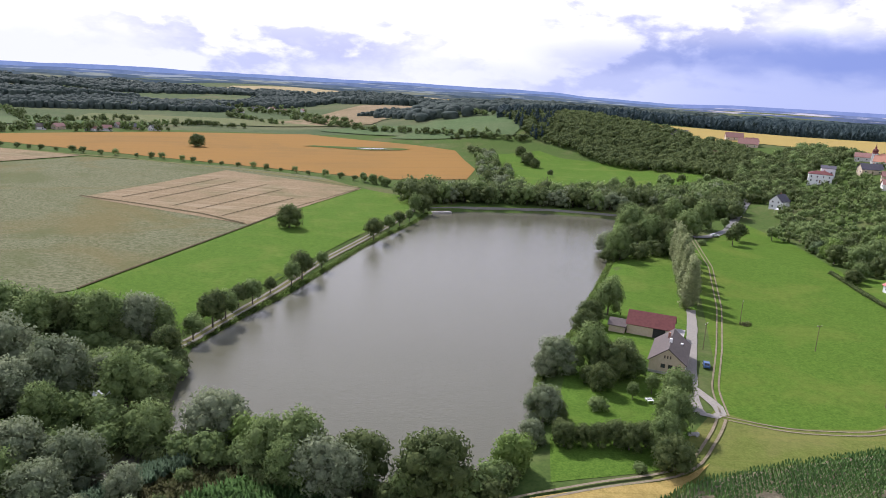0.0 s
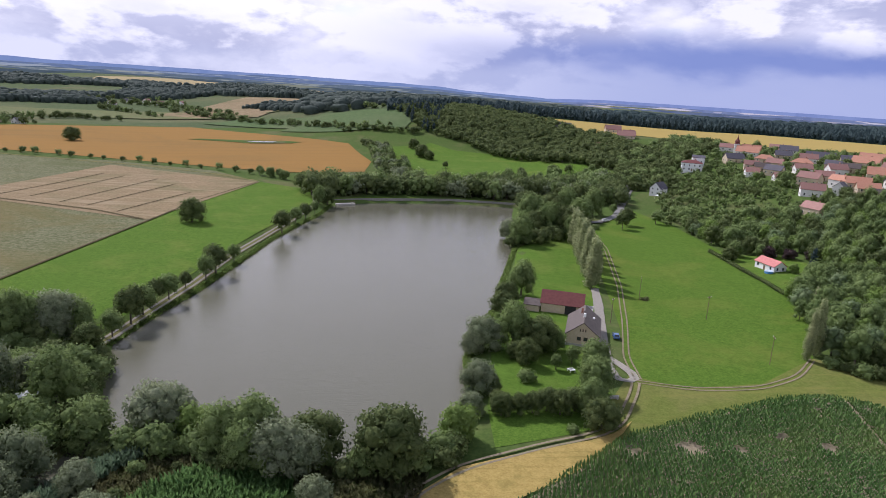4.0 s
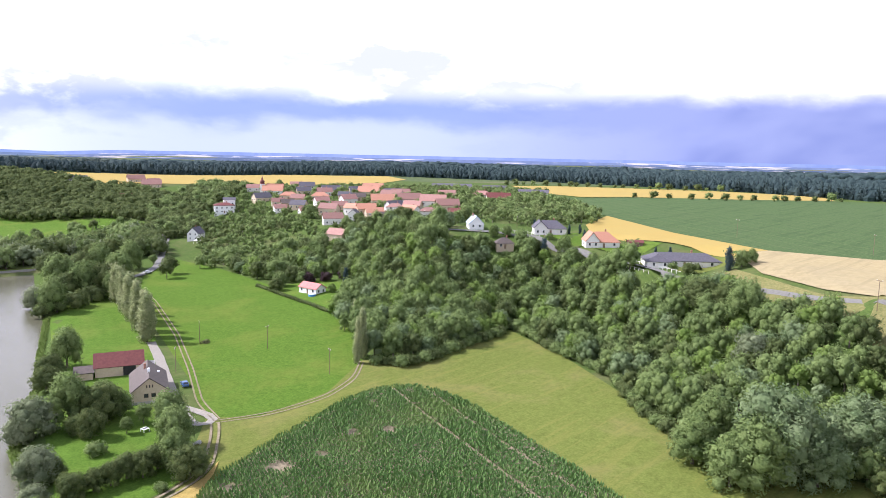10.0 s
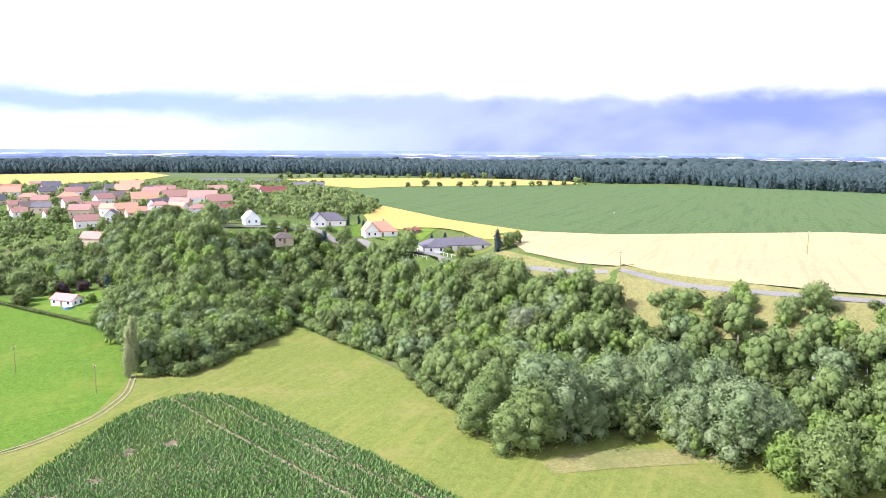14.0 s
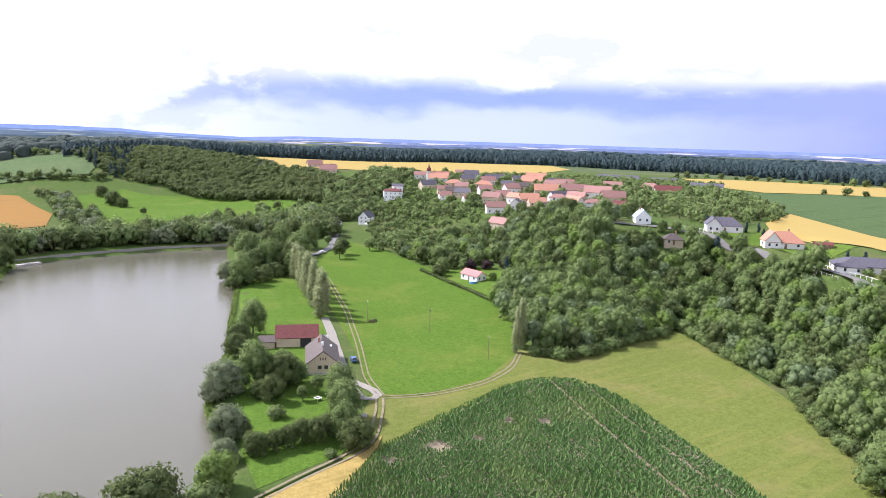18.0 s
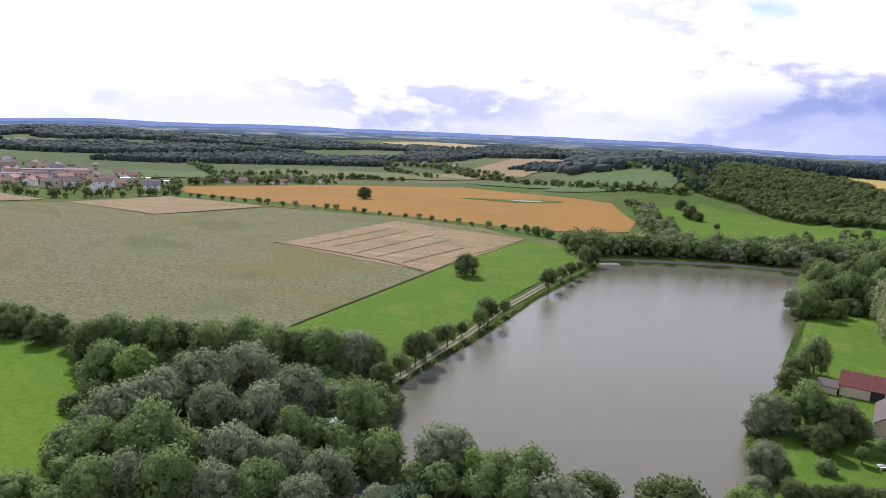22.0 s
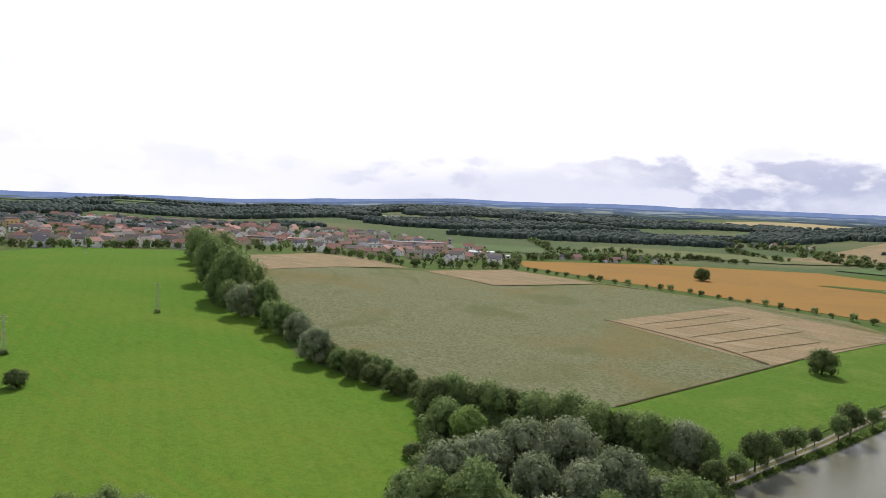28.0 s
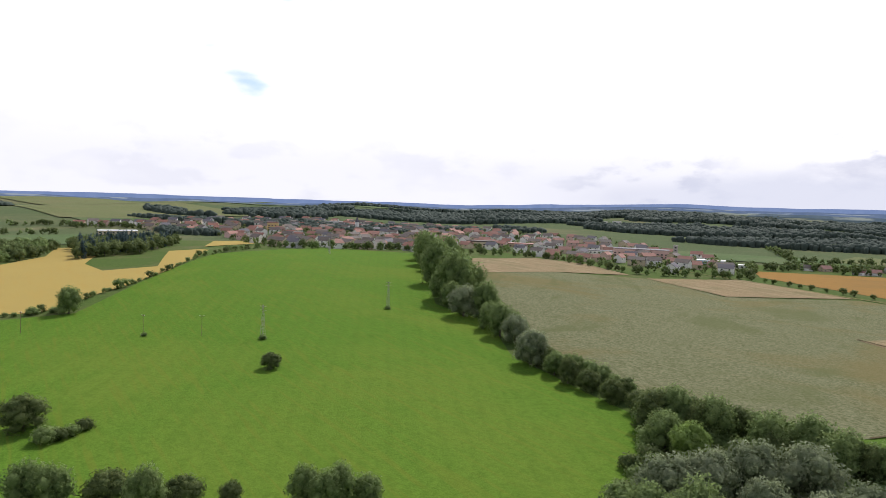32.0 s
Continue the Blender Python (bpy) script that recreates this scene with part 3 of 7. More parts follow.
def clump(rng, lobes, per, size, middle=None, ragged=0.0):
    """Leaf tufts on the skin of several lobes: verts, faces, and normals that lean to the roundness of lobe and crown."""
    verts, faces, norms = [], [], []
    total = sum(r[3] ** 2 for r in lobes)
    for cx, cy, cz, r, sz in lobes:
        n = int(per * r * r / total)
        d = rng.normal(size=(n, 3))
        d /= np.linalg.norm(d, axis=1)[:, None]
        d = d[d[:, 2] > -0.75]
        n = len(d)
        c = d * (r * rng.uniform(0.80 - 0.05 * ragged, 1.20 + 0.16 * ragged, (n, 1))) * (1, 1, sz) + (cx, cy, cz)
        nn = d + rng.normal(scale=0.55 + 0.35 * ragged, size=(n, 3)) + (0, 0, 0.2)
        nn /= np.linalg.norm(nn, axis=1)[:, None]
        t = np.cross(nn, rng.normal(size=(n, 3)))
        t /= np.linalg.norm(t, axis=1)[:, None]
        b = np.cross(nn, t)
        s = size * rng.uniform(0.6, 1.35, (n, 1))
        tri = np.stack([c - t * s * 0.62 - b * s * 0.5, c + t * s * 0.62 - b * s * 0.5, c + b * s * 1.15 + nn * s * 0.35], 1)
        base = len(verts)
        verts += tri.reshape(-1, 3).tolist()
        whole = c - np.array(middle if middle is not None else (cx, cy, cz))
        whole /= np.linalg.norm(whole, axis=1)[:, None] + 1e-6
        soft = d * 0.60 + whole * 0.30 + nn * 0.45
        soft /= np.linalg.norm(soft, axis=1)[:, None]
        norms += np.repeat(soft, 3, axis=0).tolist()
        faces += [(base + 3 * i, base + 3 * i + 1, base + 3 * i + 2) for i in range(n)]
    return verts, faces, norms


def core(lobes, rng, sub=1):
    """Inner mass of each lobe, lumpy and a little smaller than its leaves."""
    verts, faces, norms = [], [], []
    for cx, cy, cz, r, sz in lobes:
        bm = bmesh.new()
        bmesh.ops.create_icosphere(bm, subdivisions=sub, radius=r * 0.74)
        base = len(verts)
        for v in bm.verts:
            k = 1 + 0.3 * noise.noise(Vector((cx, cy, cz)) + v.co * 1.3)
            verts.append((v.co.x * k + cx, v.co.y * k + cy, v.co.z * k * sz + cz))
            norms.append(tuple(v.co.normalized()))
        faces += [tuple(base + v.index for v in f.verts) for f in bm.faces]
        bm.free()
    return verts, faces, norms


def limb(verts, faces, a, b, ra, rb, sides=5):
    a, b = Vector(a), Vector(b)
    d = (b - a).normalized()
    u = d.orthogonal().normalized()
    v = d.cross(u)
    base = len(verts)
    for p, r in ((a, ra), (b, rb)):
        for k in range(sides):
            q = 2 * math.pi * k / sides
            verts.append(tuple(p + u * math.cos(q) * r + v * math.sin(q) * r))
    faces += [(base + k, base + (k + 1) % sides, base + sides + (k + 1) % sides, base + sides + k) for k in range(sides)]


TREE = {}


def tree_kind(kind, seed, tall, wide, low, lobes_n, leaf, mat, per, size=0.5, column=False):
    """Geometry of one tree of unit build: trunk and limbs, crown."""
    rng = np.random.default_rng(seed)
    lobes, deep = [], (tall - low) * 0.5
    middle = (0.0, 0.0, low + deep * 0.95)
    far = kind.split("_")[0] in ("far", "dot", "mote")
    for i in range(lobes_n):
        if column:
            h = low + (tall - low) * (i + 0.5) / lobes_n
            w = wide * 0.5 * (0.95 - 0.6 * abs(i / max(1, lobes_n - 1) - 0.35))
            lobes.append((rng.normal(0, 0.25), rng.normal(0, 0.25), h, w, 1.0 + 0.5 * (tall - low) / lobes_n / w))
        else:
            u = 1.0 - 1.5 * (i + 0.5) / lobes_n
            a = i * 2.4 + rng.uniform(-0.3, 0.3)
            k, across = rng.uniform(0.56, 0.76), math.sqrt(1 - u * u) if u > 0 else 1.0 + 0.15 * u
            r = wide * 0.5 * rng.uniform(0.32, 0.52) * math.sqrt(16.0 / max(9, lobes_n))
            lobes.append((wide * 0.5 * k * across * math.cos(a), wide * 0.5 * k * across * math.sin(a), max(low + r * 0.6, middle[2] + deep * (k * u * 1.1 if u > 0 else 1.5 * u)), r,
                          min(1.3, max(0.85, deep / (wide * 0.5)))))
    leaves = clump(rng, lobes, per, size, None if column else middle, 1.0 if kind.split("_")[0] in ("wood", "rob", "dot", "far", "ash") else 0.3)
    inner = core(lobes + ([] if column or far else [(*middle, wide * 0.40, deep / (wide * 0.5))]), rng)
    tv, tf = [], []
    fork = low + (tall - low) * 0.3
    sides = 3 if far else 4 if kind.startswith("wood") else 6
    limb(tv, tf, (0, 0, -0.8), (0.05, 0, fork * 0.55), wide * 0.045, wide * 0.034, sides)
    limb(tv, tf, (0.05, 0, fork * 0.55), (0, 0.05, fork), wide * 0.034, wide * 0.026, sides)
    for cx, cy, cz, r, sz in lobes[:0 if far else 3 if sides == 4 else 6]:
        limb(tv, tf, (0, 0, fork * 0.8), (cx * 0.8, cy * 0.8, cz), wide * 0.020, wide * 0.007, 3 if sides == 4 else 5)
    cv = leaves[0] + inner[0]
    off = len(leaves[0])
    cf = leaves[1] + [tuple(off + k for k in f) for f in inner[1]]
    TREE[kind] = dict(trunk=(tv, tf), crown=(cv, cf), bend=leaves[2] + inner[2], leaf=M[leaf], mat=mat)


def tree_thing(kind, label, name="tree"):
    """The first tree of a kind, as a thing of trunk and crown, kept far below the ground line until copied."""
    t = TREE[kind]
    root = new(name)
    root.empty_display_size = 0.5
    tagged(root, label, "tree")
    for part_name, key, m in (("trunk", "trunk", M["bark"]), ("crown", "crown", t["leaf"])):
        ob = mesh_object(part_name, *t[key], [m], smooth=True, normals=t["bend"] if key == "crown" else None)
        ob.parent = root
    t["root"], t["used"] = root, False
    return root


def plant(kind, x, y, scale=1.0, wide=1.0, turn=None, group="", sink=0.0, label=""):
    t = TREE[kind]
    turn = random.uniform(0, 360) if turn is None else turn
    m = Matrix.LocRotScale((x, y, surface(x, y) - sink), Euler((0, 0, radians(turn))), None)
    if not t["used"]:
        ob, t["used"] = t["root"], True
        ob.matrix_basis = m
    else:
        ob = copy_thing(t["root"], m)
    ob.scale = (scale * wide, scale * wide, scale)
    tagged(ob, label=label, group=group)
    return ob


def thicket(name, spots, label, category="woods"):
    """Many trees in one mesh: spots of kind, x, y, scale."""
    mats, slots = [M["bark"]], {}
    verts, normals, corners, sizes, slot_of, base = [], [], [], [], [], 0
    for kind, x, y, s in spots:
        t = TREE[kind]
        if "flat" not in t:
            t["flat"] = {}
            for key in ("trunk", "crown"):
                v, f = t[key]
                n = np.array(t["bend"]) if key == "crown" else np.tile((0.3, -0.5, 0.8), (len(v), 1))
                t["flat"][key] = (np.array(v), n, np.array([k for face in f for k in face]), np.array([len(face) for face in f]))
        if t["mat"] not in slots:
            slots[t["mat"]] = len(mats)
            mats.append(t["leaf"])
        a = random.uniform(0, 6.283)
        ca, sa = math.cos(a), math.sin(a)
        z = surface(x, y)
        for key, slot in (("trunk", 0), ("crown", slots[t["mat"]])):
            v, n, loop, size = t["flat"][key]
            verts.append(np.stack([(v[:, 0] * ca - v[:, 1] * sa) * s + x, (v[:, 0] * sa + v[:, 1] * ca) * s + y, v[:, 2] * s + z], 1))
            normals.append(np.stack([n[:, 0] * ca - n[:, 1] * sa, n[:, 0] * sa + n[:, 1] * ca, n[:, 2]], 1))
            corners.append(loop + base)
            sizes.append(size)
            slot_of.append(np.full(len(size), slot))
            base += len(v)
    verts, corners, sizes = np.concatenate(verts), np.concatenate(corners), np.concatenate(sizes)
    me = bpy.data.meshes.new(name)
    me.vertices.add(len(verts))
    me.vertices.foreach_set("co", verts.ravel())
    me.loops.add(len(corners))
    me.loops.foreach_set("vertex_index", corners)
    me.polygons.add(len(sizes))
    me.polygons.foreach_set("loop_start", np.concatenate([[0], np.cumsum(sizes)[:-1]]))
    for m in mats:
        me.materials.append(m)
    me.polygons.foreach_set("material_index", np.concatenate(slot_of))
    me.polygons.foreach_set("use_smooth", np.ones(len(sizes), dtype=bool))
    me.update(calc_edges=True)
    me.validate()
    me.normals_split_custom_set_from_vertices(np.concatenate(normals))
    return tagged(new(name, me), label, category, kind="stuff")


def scatter(ring, gap, rng, jitter=0.42):
    xs, ys = [p[0] for p in ring], [p[1] for p in ring]
    out, y = [], min(ys)
    while y < max(ys):
        x = min(xs)
        while x < max(xs):
            px, py = x + rng.uniform(-jitter, jitter) * gap, y + rng.uniform(-jitter, jitter) * gap
            if inside(px, py, ring):
                out.append((px, py))
            x += gap
        y += gap * 0.87
    return out


def along(line, gap, rng, side=0.6):
    out, carry = [], 0.0
    for (ax, ay), (bx, by) in zip(line, line[1:]):
        d = math.hypot(bx - ax, by - ay)
        s = carry
        while s < d:
            out.append((ax + (bx - ax) * s / d + rng.uniform(-side, side), ay + (by - ay) * s / d + rng.uniform(-side, side)))
            s += gap * rng.uniform(0.75, 1.25)
        carry = s - d
    return out


# kind: seed, height, width, clear stem, lobes, leaf material key, slot, tufts, tuft size
tree_kind("oak", 1, 8.5, 9.5, 0.3, 20, "oak", "oak", 3600, 0.30)
tree_kind("oak_b", 2, 10.0, 8.5, 0.3, 20, "oak", "oak", 3500, 0.30)
tree_kind("ash", 3, 10.5, 8.0, 0.3, 20, "ash", "ash", 3500, 0.29)
tree_kind("ash_b", 4, 8.5, 7.6, 0.3, 18, "ash", "ash", 3400, 0.28)
tree_kind("lime", 5, 7.5, 6.6, 0.3, 16, "lime", "lime", 2300, 0.3)
tree_kind("willow", 6, 9.5, 10.5, 0.3, 24, "willow", "willow", 4200, 0.29)
tree_kind("willow_b", 7, 7.5, 8.5, 0.3, 20, "willow", "willow", 4000, 0.26)
tree_kind("poplar", 8, 17.0, 4.2, 1.0, 9, "poplar", "poplar", 2600, 0.30, True)
tree_kind("row", 9, 6.6, 4.8, 1.7, 12, "oak", "oak", 1500, 0.27)
tree_kind("row_b", 10, 7.0, 4.9, 1.8, 12, "ash", "ash", 1500, 0.27)
tree_kind("bush", 11, 2.8, 4.2, 0.1, 9, "ash", "ash", 560, 0.27)
tree_kind("bush_b", 12, 2.4, 3.6, 0.1, 9, "oak", "oak", 520, 0.27)
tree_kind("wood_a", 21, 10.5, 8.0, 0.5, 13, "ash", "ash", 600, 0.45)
tree_kind("wood_b", 22, 9.5, 8.0, 0.5, 13, "oak", "oak", 600, 0.45)
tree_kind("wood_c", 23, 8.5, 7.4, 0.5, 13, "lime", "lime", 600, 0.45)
tree_kind("wood_d", 24, 9.0, 8.0, 0.5, 13, "robinia", "robinia", 600, 0.45)
tree_kind("wood_e", 25, 12.5, 7.4, 0.5, 13, "ash", "ash", 600, 0.45)
tree_kind("far_a", 13, 9.5, 9.0, 0.8, 9, "oak", "oak", 230, 0.8)
tree_kind("far_b", 14, 10.5, 8.5, 0.8, 9, "ash", "ash", 230, 0.8)
tree_kind("far_w", 15, 9.0, 9.0, 0.5, 9, "willow", "willow", 230, 0.8)
tree_kind("far_p", 17, 13.0, 5.0, 0.5, 3, "pine", "pine", 150, 0.9, True)
tree_kind("rob", 41, 16.5, 15.5, 0.3, 30, "robinia", "robinia", 6500, 0.36)
tree_kind("dot_a", 31, 9.0, 9.5, 0.4, 6, "oak", "oak", 170, 0.85)
tree_kind("dot_b", 32, 9.5, 9.0, 0.4, 6, "ash", "ash", 170, 0.85)
tree_kind("mote_a", 33, 9.0, 8.0, 0.4, 4, "oak", "oak", 56, 1.2)
tree_kind("mote_b", 34, 9.0, 8.0, 0.4, 4, "ash", "ash", 56, 1.2)
tree_kind("spruce", 16, 11.0, 4.0, 0.6, 6, "pine", "pine", 800, 0.4, True)
LABELS = {"oak": "broad dark green oak with a full crown", "oak_b": "tall dark green tree with a dense crown", "ash": "tall green ash with an uneven crown",
          "ash_b": "green broadleaf tree with a lumpy crown", "lime": "light green young broadleaf tree with airy crown", "willow": "grey-green willow with a rounded crown",
          "willow_b": "low grey-green willow with a wide crown", "poplar": "tall slim grey-green poplar", "row": "small dark round-crowned tree on a short trunk",
          "row_b": "small green round-crowned tree on a short trunk", "bush": "low green shrub with dense leaves", "bush_b": "low dark green shrub with dense leaves", "wood_a": "green woodland tree with a narrow crown", "wood_b": "dark green woodland tree with a dense crown", "wood_c": "light green woodland tree with a loose crown",
          "wood_d": "grey-green woodland tree with a loose crown", "wood_e": "tall green woodland tree with a narrow crown", "rob": "pale green robinia with a feathery crown", "spruce": "slim dark green conifer with a pointed top"}
for kind, text in LABELS.items():
    tree_thing(kind, text, "bush" if kind.startswith("bush") else "tree")
rng = random.Random(4)


# ---- trees about the pond, the farm and the fields ----
WILLOWS = [
    ("willow", -106.1, 120.6, 1.37), ("willow", -103.2, 131.5, 1.49), ("willow", -94.8, 139.9, 1.59), ("willow", -78.1, 133.4, 1.42),
    ("willow_b", -92.2, 120.4, 1.47), ("willow_b", -82.4, 124.3, 1.46), ("willow", -110.0, 111.9, 1.27), ("ash", -93.3, 100.0, 1.48),
    ("ash_b", -87.8, 101.2, 1.24), ("willow_b", -77.8, 102.7, 1.49), ("willow_b", -70.4, 106.5, 1.22), ("willow", -61.2, 106.8, 1.13),
    ("willow_b", -91.6, 91.2, 1.27), ("ash_b", -83.2, 90.8, 1.37), ("willow_b", -76.3, 92.5, 1.21), ("ash_b", -69.4, 95.6, 1.13),
    ("willow_b", -61.2, 96.2, 1.12), ("ash_b", -53.9, 120.3, 1.19), ("ash", -63.0, 131.2, 1.22), ("willow_b", -72.0, 141.7, 0.83),
    ("ash_b", -94.9, 86.3, 1.18), ("ash", -73.2, 119.1, 0.93), ("ash_b", -105.0, 100.6, 1.15),
]

SHORE = [
    ("willow_b", -41.0, 121.0, 1.35), ("lime", -34.3, 117.5, 0.97), ("ash_b", -28.5, 111.1, 1.09), ("ash", -22.7, 110.6, 1.09),
    ("willow_b", -18.2, 105.7, 1.19), ("oak", -12.2, 110.6, 1.1), ("oak", 0.9, 105.1, 1.39), ("lime", 15.1, 115.4, 1.06),
    ("ash_b", -24.3, 106.1, 0.98), ("willow_b", -14.6, 104.9, 1.0),
]

BELT = [
    ("oak_b", -145.7, 150.5, 1.23), ("ash", -141.4, 154.3, 1.31), ("oak", -144.5, 166.2, 0.97), ("ash", -130.1, 156.4, 1.32),
    ("oak_b", -128.1, 165.3, 0.93), ("ash", -113.7, 155.5, 1.32), ("oak", -108.8, 160.7, 1.08), ("ash", -98.0, 158.0, 1.29),
    ("oak_b", -92.6, 163.3, 1.14), ("ash", -84.5, 162.9, 1.28), ("willow_b", -76.3, 167.2, 1.41), ("ash", -71.0, 168.7, 1.0),
    ("ash_b", -132.2, 138.9, 1.27), ("lime", -123.4, 137.7, 1.46), ("oak", -97.9, 156.2, 1.0), ("oak_b", -110.3, 152.1, 1.03),
    ("oak", -79.9, 163.3, 1.0), ("row_b", -66.7, 160.9, 1.06),
]

BELT_B = [
    ("oak_b", -132.2, 155.0, 1.2), ("oak_b", -128.3, 164.1, 1.03), ("ash", -114.9, 159.8, 1.25), ("ash", -105.9, 161.2, 1.43),
    ("ash", -97.9, 162.4, 1.31), ("ash_b", -90.8, 164.9, 1.38), ("ash", -82.5, 163.5, 1.28), ("willow_b", -76.3, 168.8, 1.51),
    ("ash", -134.9, 140.0, 1.01), ("lime", -127.4, 141.4, 1.21), ("ash", -148.3, 162.0, 1.03), ("oak", -158.8, 159.1, 0.88),
    ("oak", -170.5, 159.7, 0.91), ("oak", -183.6, 162.1, 0.85), ("oak_b", -192.4, 161.0, 0.96),
]

HEDGE_W = [
    ("willow", -218.4, 165.5, 1.44), ("willow", -250.2, 183.4, 1.31), ("ash", -262.2, 184.2, 1.45), ("ash_b", -276.8, 189.2, 1.42),
    ("willow_b", -304.3, 192.9, 2.04), ("ash", -297.0, 200.8, 1.8), ("ash", -340.0, 210.3, 2.8), ("ash_b", -348.8, 227.5, 2.42),
    ("ash", -396.2, 234.0, 2.76), ("ash", -446.1, 274.8, 2.63), ("ash", -487.3, 284.7, 2.55), ("ash", -527.8, 304.7, 2.45),
    ("ash_b", -203.5, 164.4, 0.98), ("ash", -347.8, 206.8, 1.62), ("ash_b", -324.8, 198.6, 1.61), ("oak", -211.8, 169.2, 0.93),
]

AVENUE = [
    ("row", -66.4, 160.9, 1.16), ("row_b", -65.3, 175.2, 1.01), ("row", -63.3, 184.9, 1.56), ("row_b", -61.9, 191.9, 1.21),
    ("row", -61.0, 201.5, 1.02), ("row_b", -58.0, 206.0, 1.14), ("row", -55.4, 217.5, 0.78), ("row_b", -51.1, 229.4, 1.17),
    ("row", -49.2, 237.4, 1.5), ("row_b", -45.2, 253.9, 0.94), ("row", -31.4, 307.2, 1.58), ("row_b", -26.4, 329.9, 1.08),
    ("row", -22.3, 341.2, 1.16), ("row_b", -18.1, 355.4, 0.93), ("oak", -71.5, 314.6, 1.32),
]

FARM_TREES = [
    ("ash", 53.9, 211.8, 1.17), ("oak_b", 46.3, 201.4, 0.87), ("oak", 43.2, 195.1, 0.84), ("ash", 39.0, 164.9, 1.21),
    ("oak", 44.8, 160.9, 1.14), ("ash_b", 49.4, 171.9, 0.75), ("willow_b", 30.2, 163.0, 1.26), ("willow_b", 27.9, 163.8, 0.82),
    ("willow", 24.0, 137.9, 0.92), ("willow_b", 20.1, 127.0, 0.74), ("lime", 15.8, 116.0, 0.92), ("oak", 37.8, 157.2, 0.54),
    ("ash_b", 55.2, 147.2, 1.0), ("ash_b", 50.4, 134.2, 1.09), ("oak", 45.9, 118.7, 0.83), ("ash", 45.8, 124.8, 0.81),
    ("oak_b", 26.4, 125.3, 0.53), ("oak_b", 30.1, 125.9, 0.48), ("oak_b", 33.4, 126.1, 0.51), ("oak_b", 36.8, 127.0, 0.55),
    ("oak_b", 39.3, 125.3, 0.58), ("oak_b", 43.1, 127.0, 0.56), ("bush", 36.7, 142.6, 0.94), ("row_b", 46.1, 149.5, 0.57),
    ("row_b", 51.5, 152.9, 0.7), ("oak_b", 26.0, 128.2, 0.45), ("oak", 26.5, 136.9, 0.54), ("bush", 39.4, 117.3, 0.59),
    ("bush_b", 13.3, 114.0, 0.71), ("ash_b", 49.7, 161.9, 0.7), ("oak_b", 39.3, 152.7, 0.7),
]

DAM_TREES = [
    ("willow_b", 75.0, 312.2, 1.24), ("ash", 75.4, 292.5, 1.47), ("oak", 88.9, 314.4, 1.42), ("ash", 95.0, 312.3, 1.58),
    ("oak_b", 101.6, 310.7, 1.49), ("ash", 91.4, 332.8, 1.66), ("oak", 113.7, 367.8, 1.55), ("ash", 120.8, 365.2, 1.64),
    ("ash_b", 125.6, 351.6, 1.51), ("ash", 139.3, 370.6, 1.52), ("oak", 102.7, 380.2, 1.41), ("bush_b", 72.3, 293.9, 2.19),
    ("bush_b", 77.1, 292.6, 2.48), ("bush_b", 84.6, 295.6, 2.52), ("bush_b", 94.0, 303.6, 2.6), ("ash", 104.1, 302.2, 1.24),
    ("oak_b", -11.7, 383.3, 0.99), ("ash", -16.5, 377.8, 0.96), ("row", 140.1, 329.9, 1.36), ("row", 146.8, 340.2, 1.4),
    ("row_b", 154.2, 376.6, 0.8), ("row_b", 165.4, 344.2, 1.01), ("bush", 125.3, 329.8, 0.87), ("oak", 116.7, 476.4, 1.22),
]

MEADOW_BUSHES = [
    ("oak", -220.6, -2.7, 1.13), ("bush", -209.3, 1.7, 1.34), ("bush_b", -210.0, 4.8, 1.2), ("bush", -211.9, 7.9, 0.88),
    ("bush_b", -215.4, 11.0, 1.14), ("oak", -250.6, 73.4, 0.7), ("bush", -315.0, 42.3, 0.54), ("bush", -292.0, 84.0, 0.69),
    ("bush", -329.8, 162.5, 0.63), ("ash_b", -371.3, 19.8, 1.39), ("bush", -374.1, 5.5, 1.13), ("bush", -375.2, 14.0, 0.85),
    ("ash_b", -172.3, -3.7, 1.08), ("ash_b", -168.3, 0.5, 1.06), ("oak", -165.6, 10.3, 0.92), ("ash", -156.7, 15.7, 1.04),
    ("oak", -158.4, 23.5, 0.79), ("oak_b", -154.5, 32.1, 0.54), ("ash", -145.6, 44.5, 0.93), ("ash", -142.5, 50.6, 0.96),
    ("ash_b", -140.8, 56.3, 0.82), ("ash", -141.4, 47.1, 0.92),
]

ROBINIAS = [
    ("rob", 129.9, 33.5, 1.19), ("rob", 144.6, 21.6, 0.94), ("rob", 145.1, 10.6, 1.09), ("rob", 143.7, -0.1, 0.91),
    ("rob", 133.9, -6.2, 1.02), ("rob", 135.1, -13.3, 0.71), ("ash", 122.1, 34.7, 1.42), ("ash", 131.5, 47.4, 1.36),
    ("rob", 143.5, 16.8, 0.59), ("rob", 131.4, 26.1, 0.72), ("rob", 136.7, 3.5, 0.81), ("ash_b", 123.6, 48.3, 1.21),
    ("ash_b", 119.0, 38.6, 1.16), ("lime", 127.1, -15.4, 1.34), ("ash_b", 125.4, -21.6, 1.32), ("lime", 135.5, -21.6, 1.2),
]

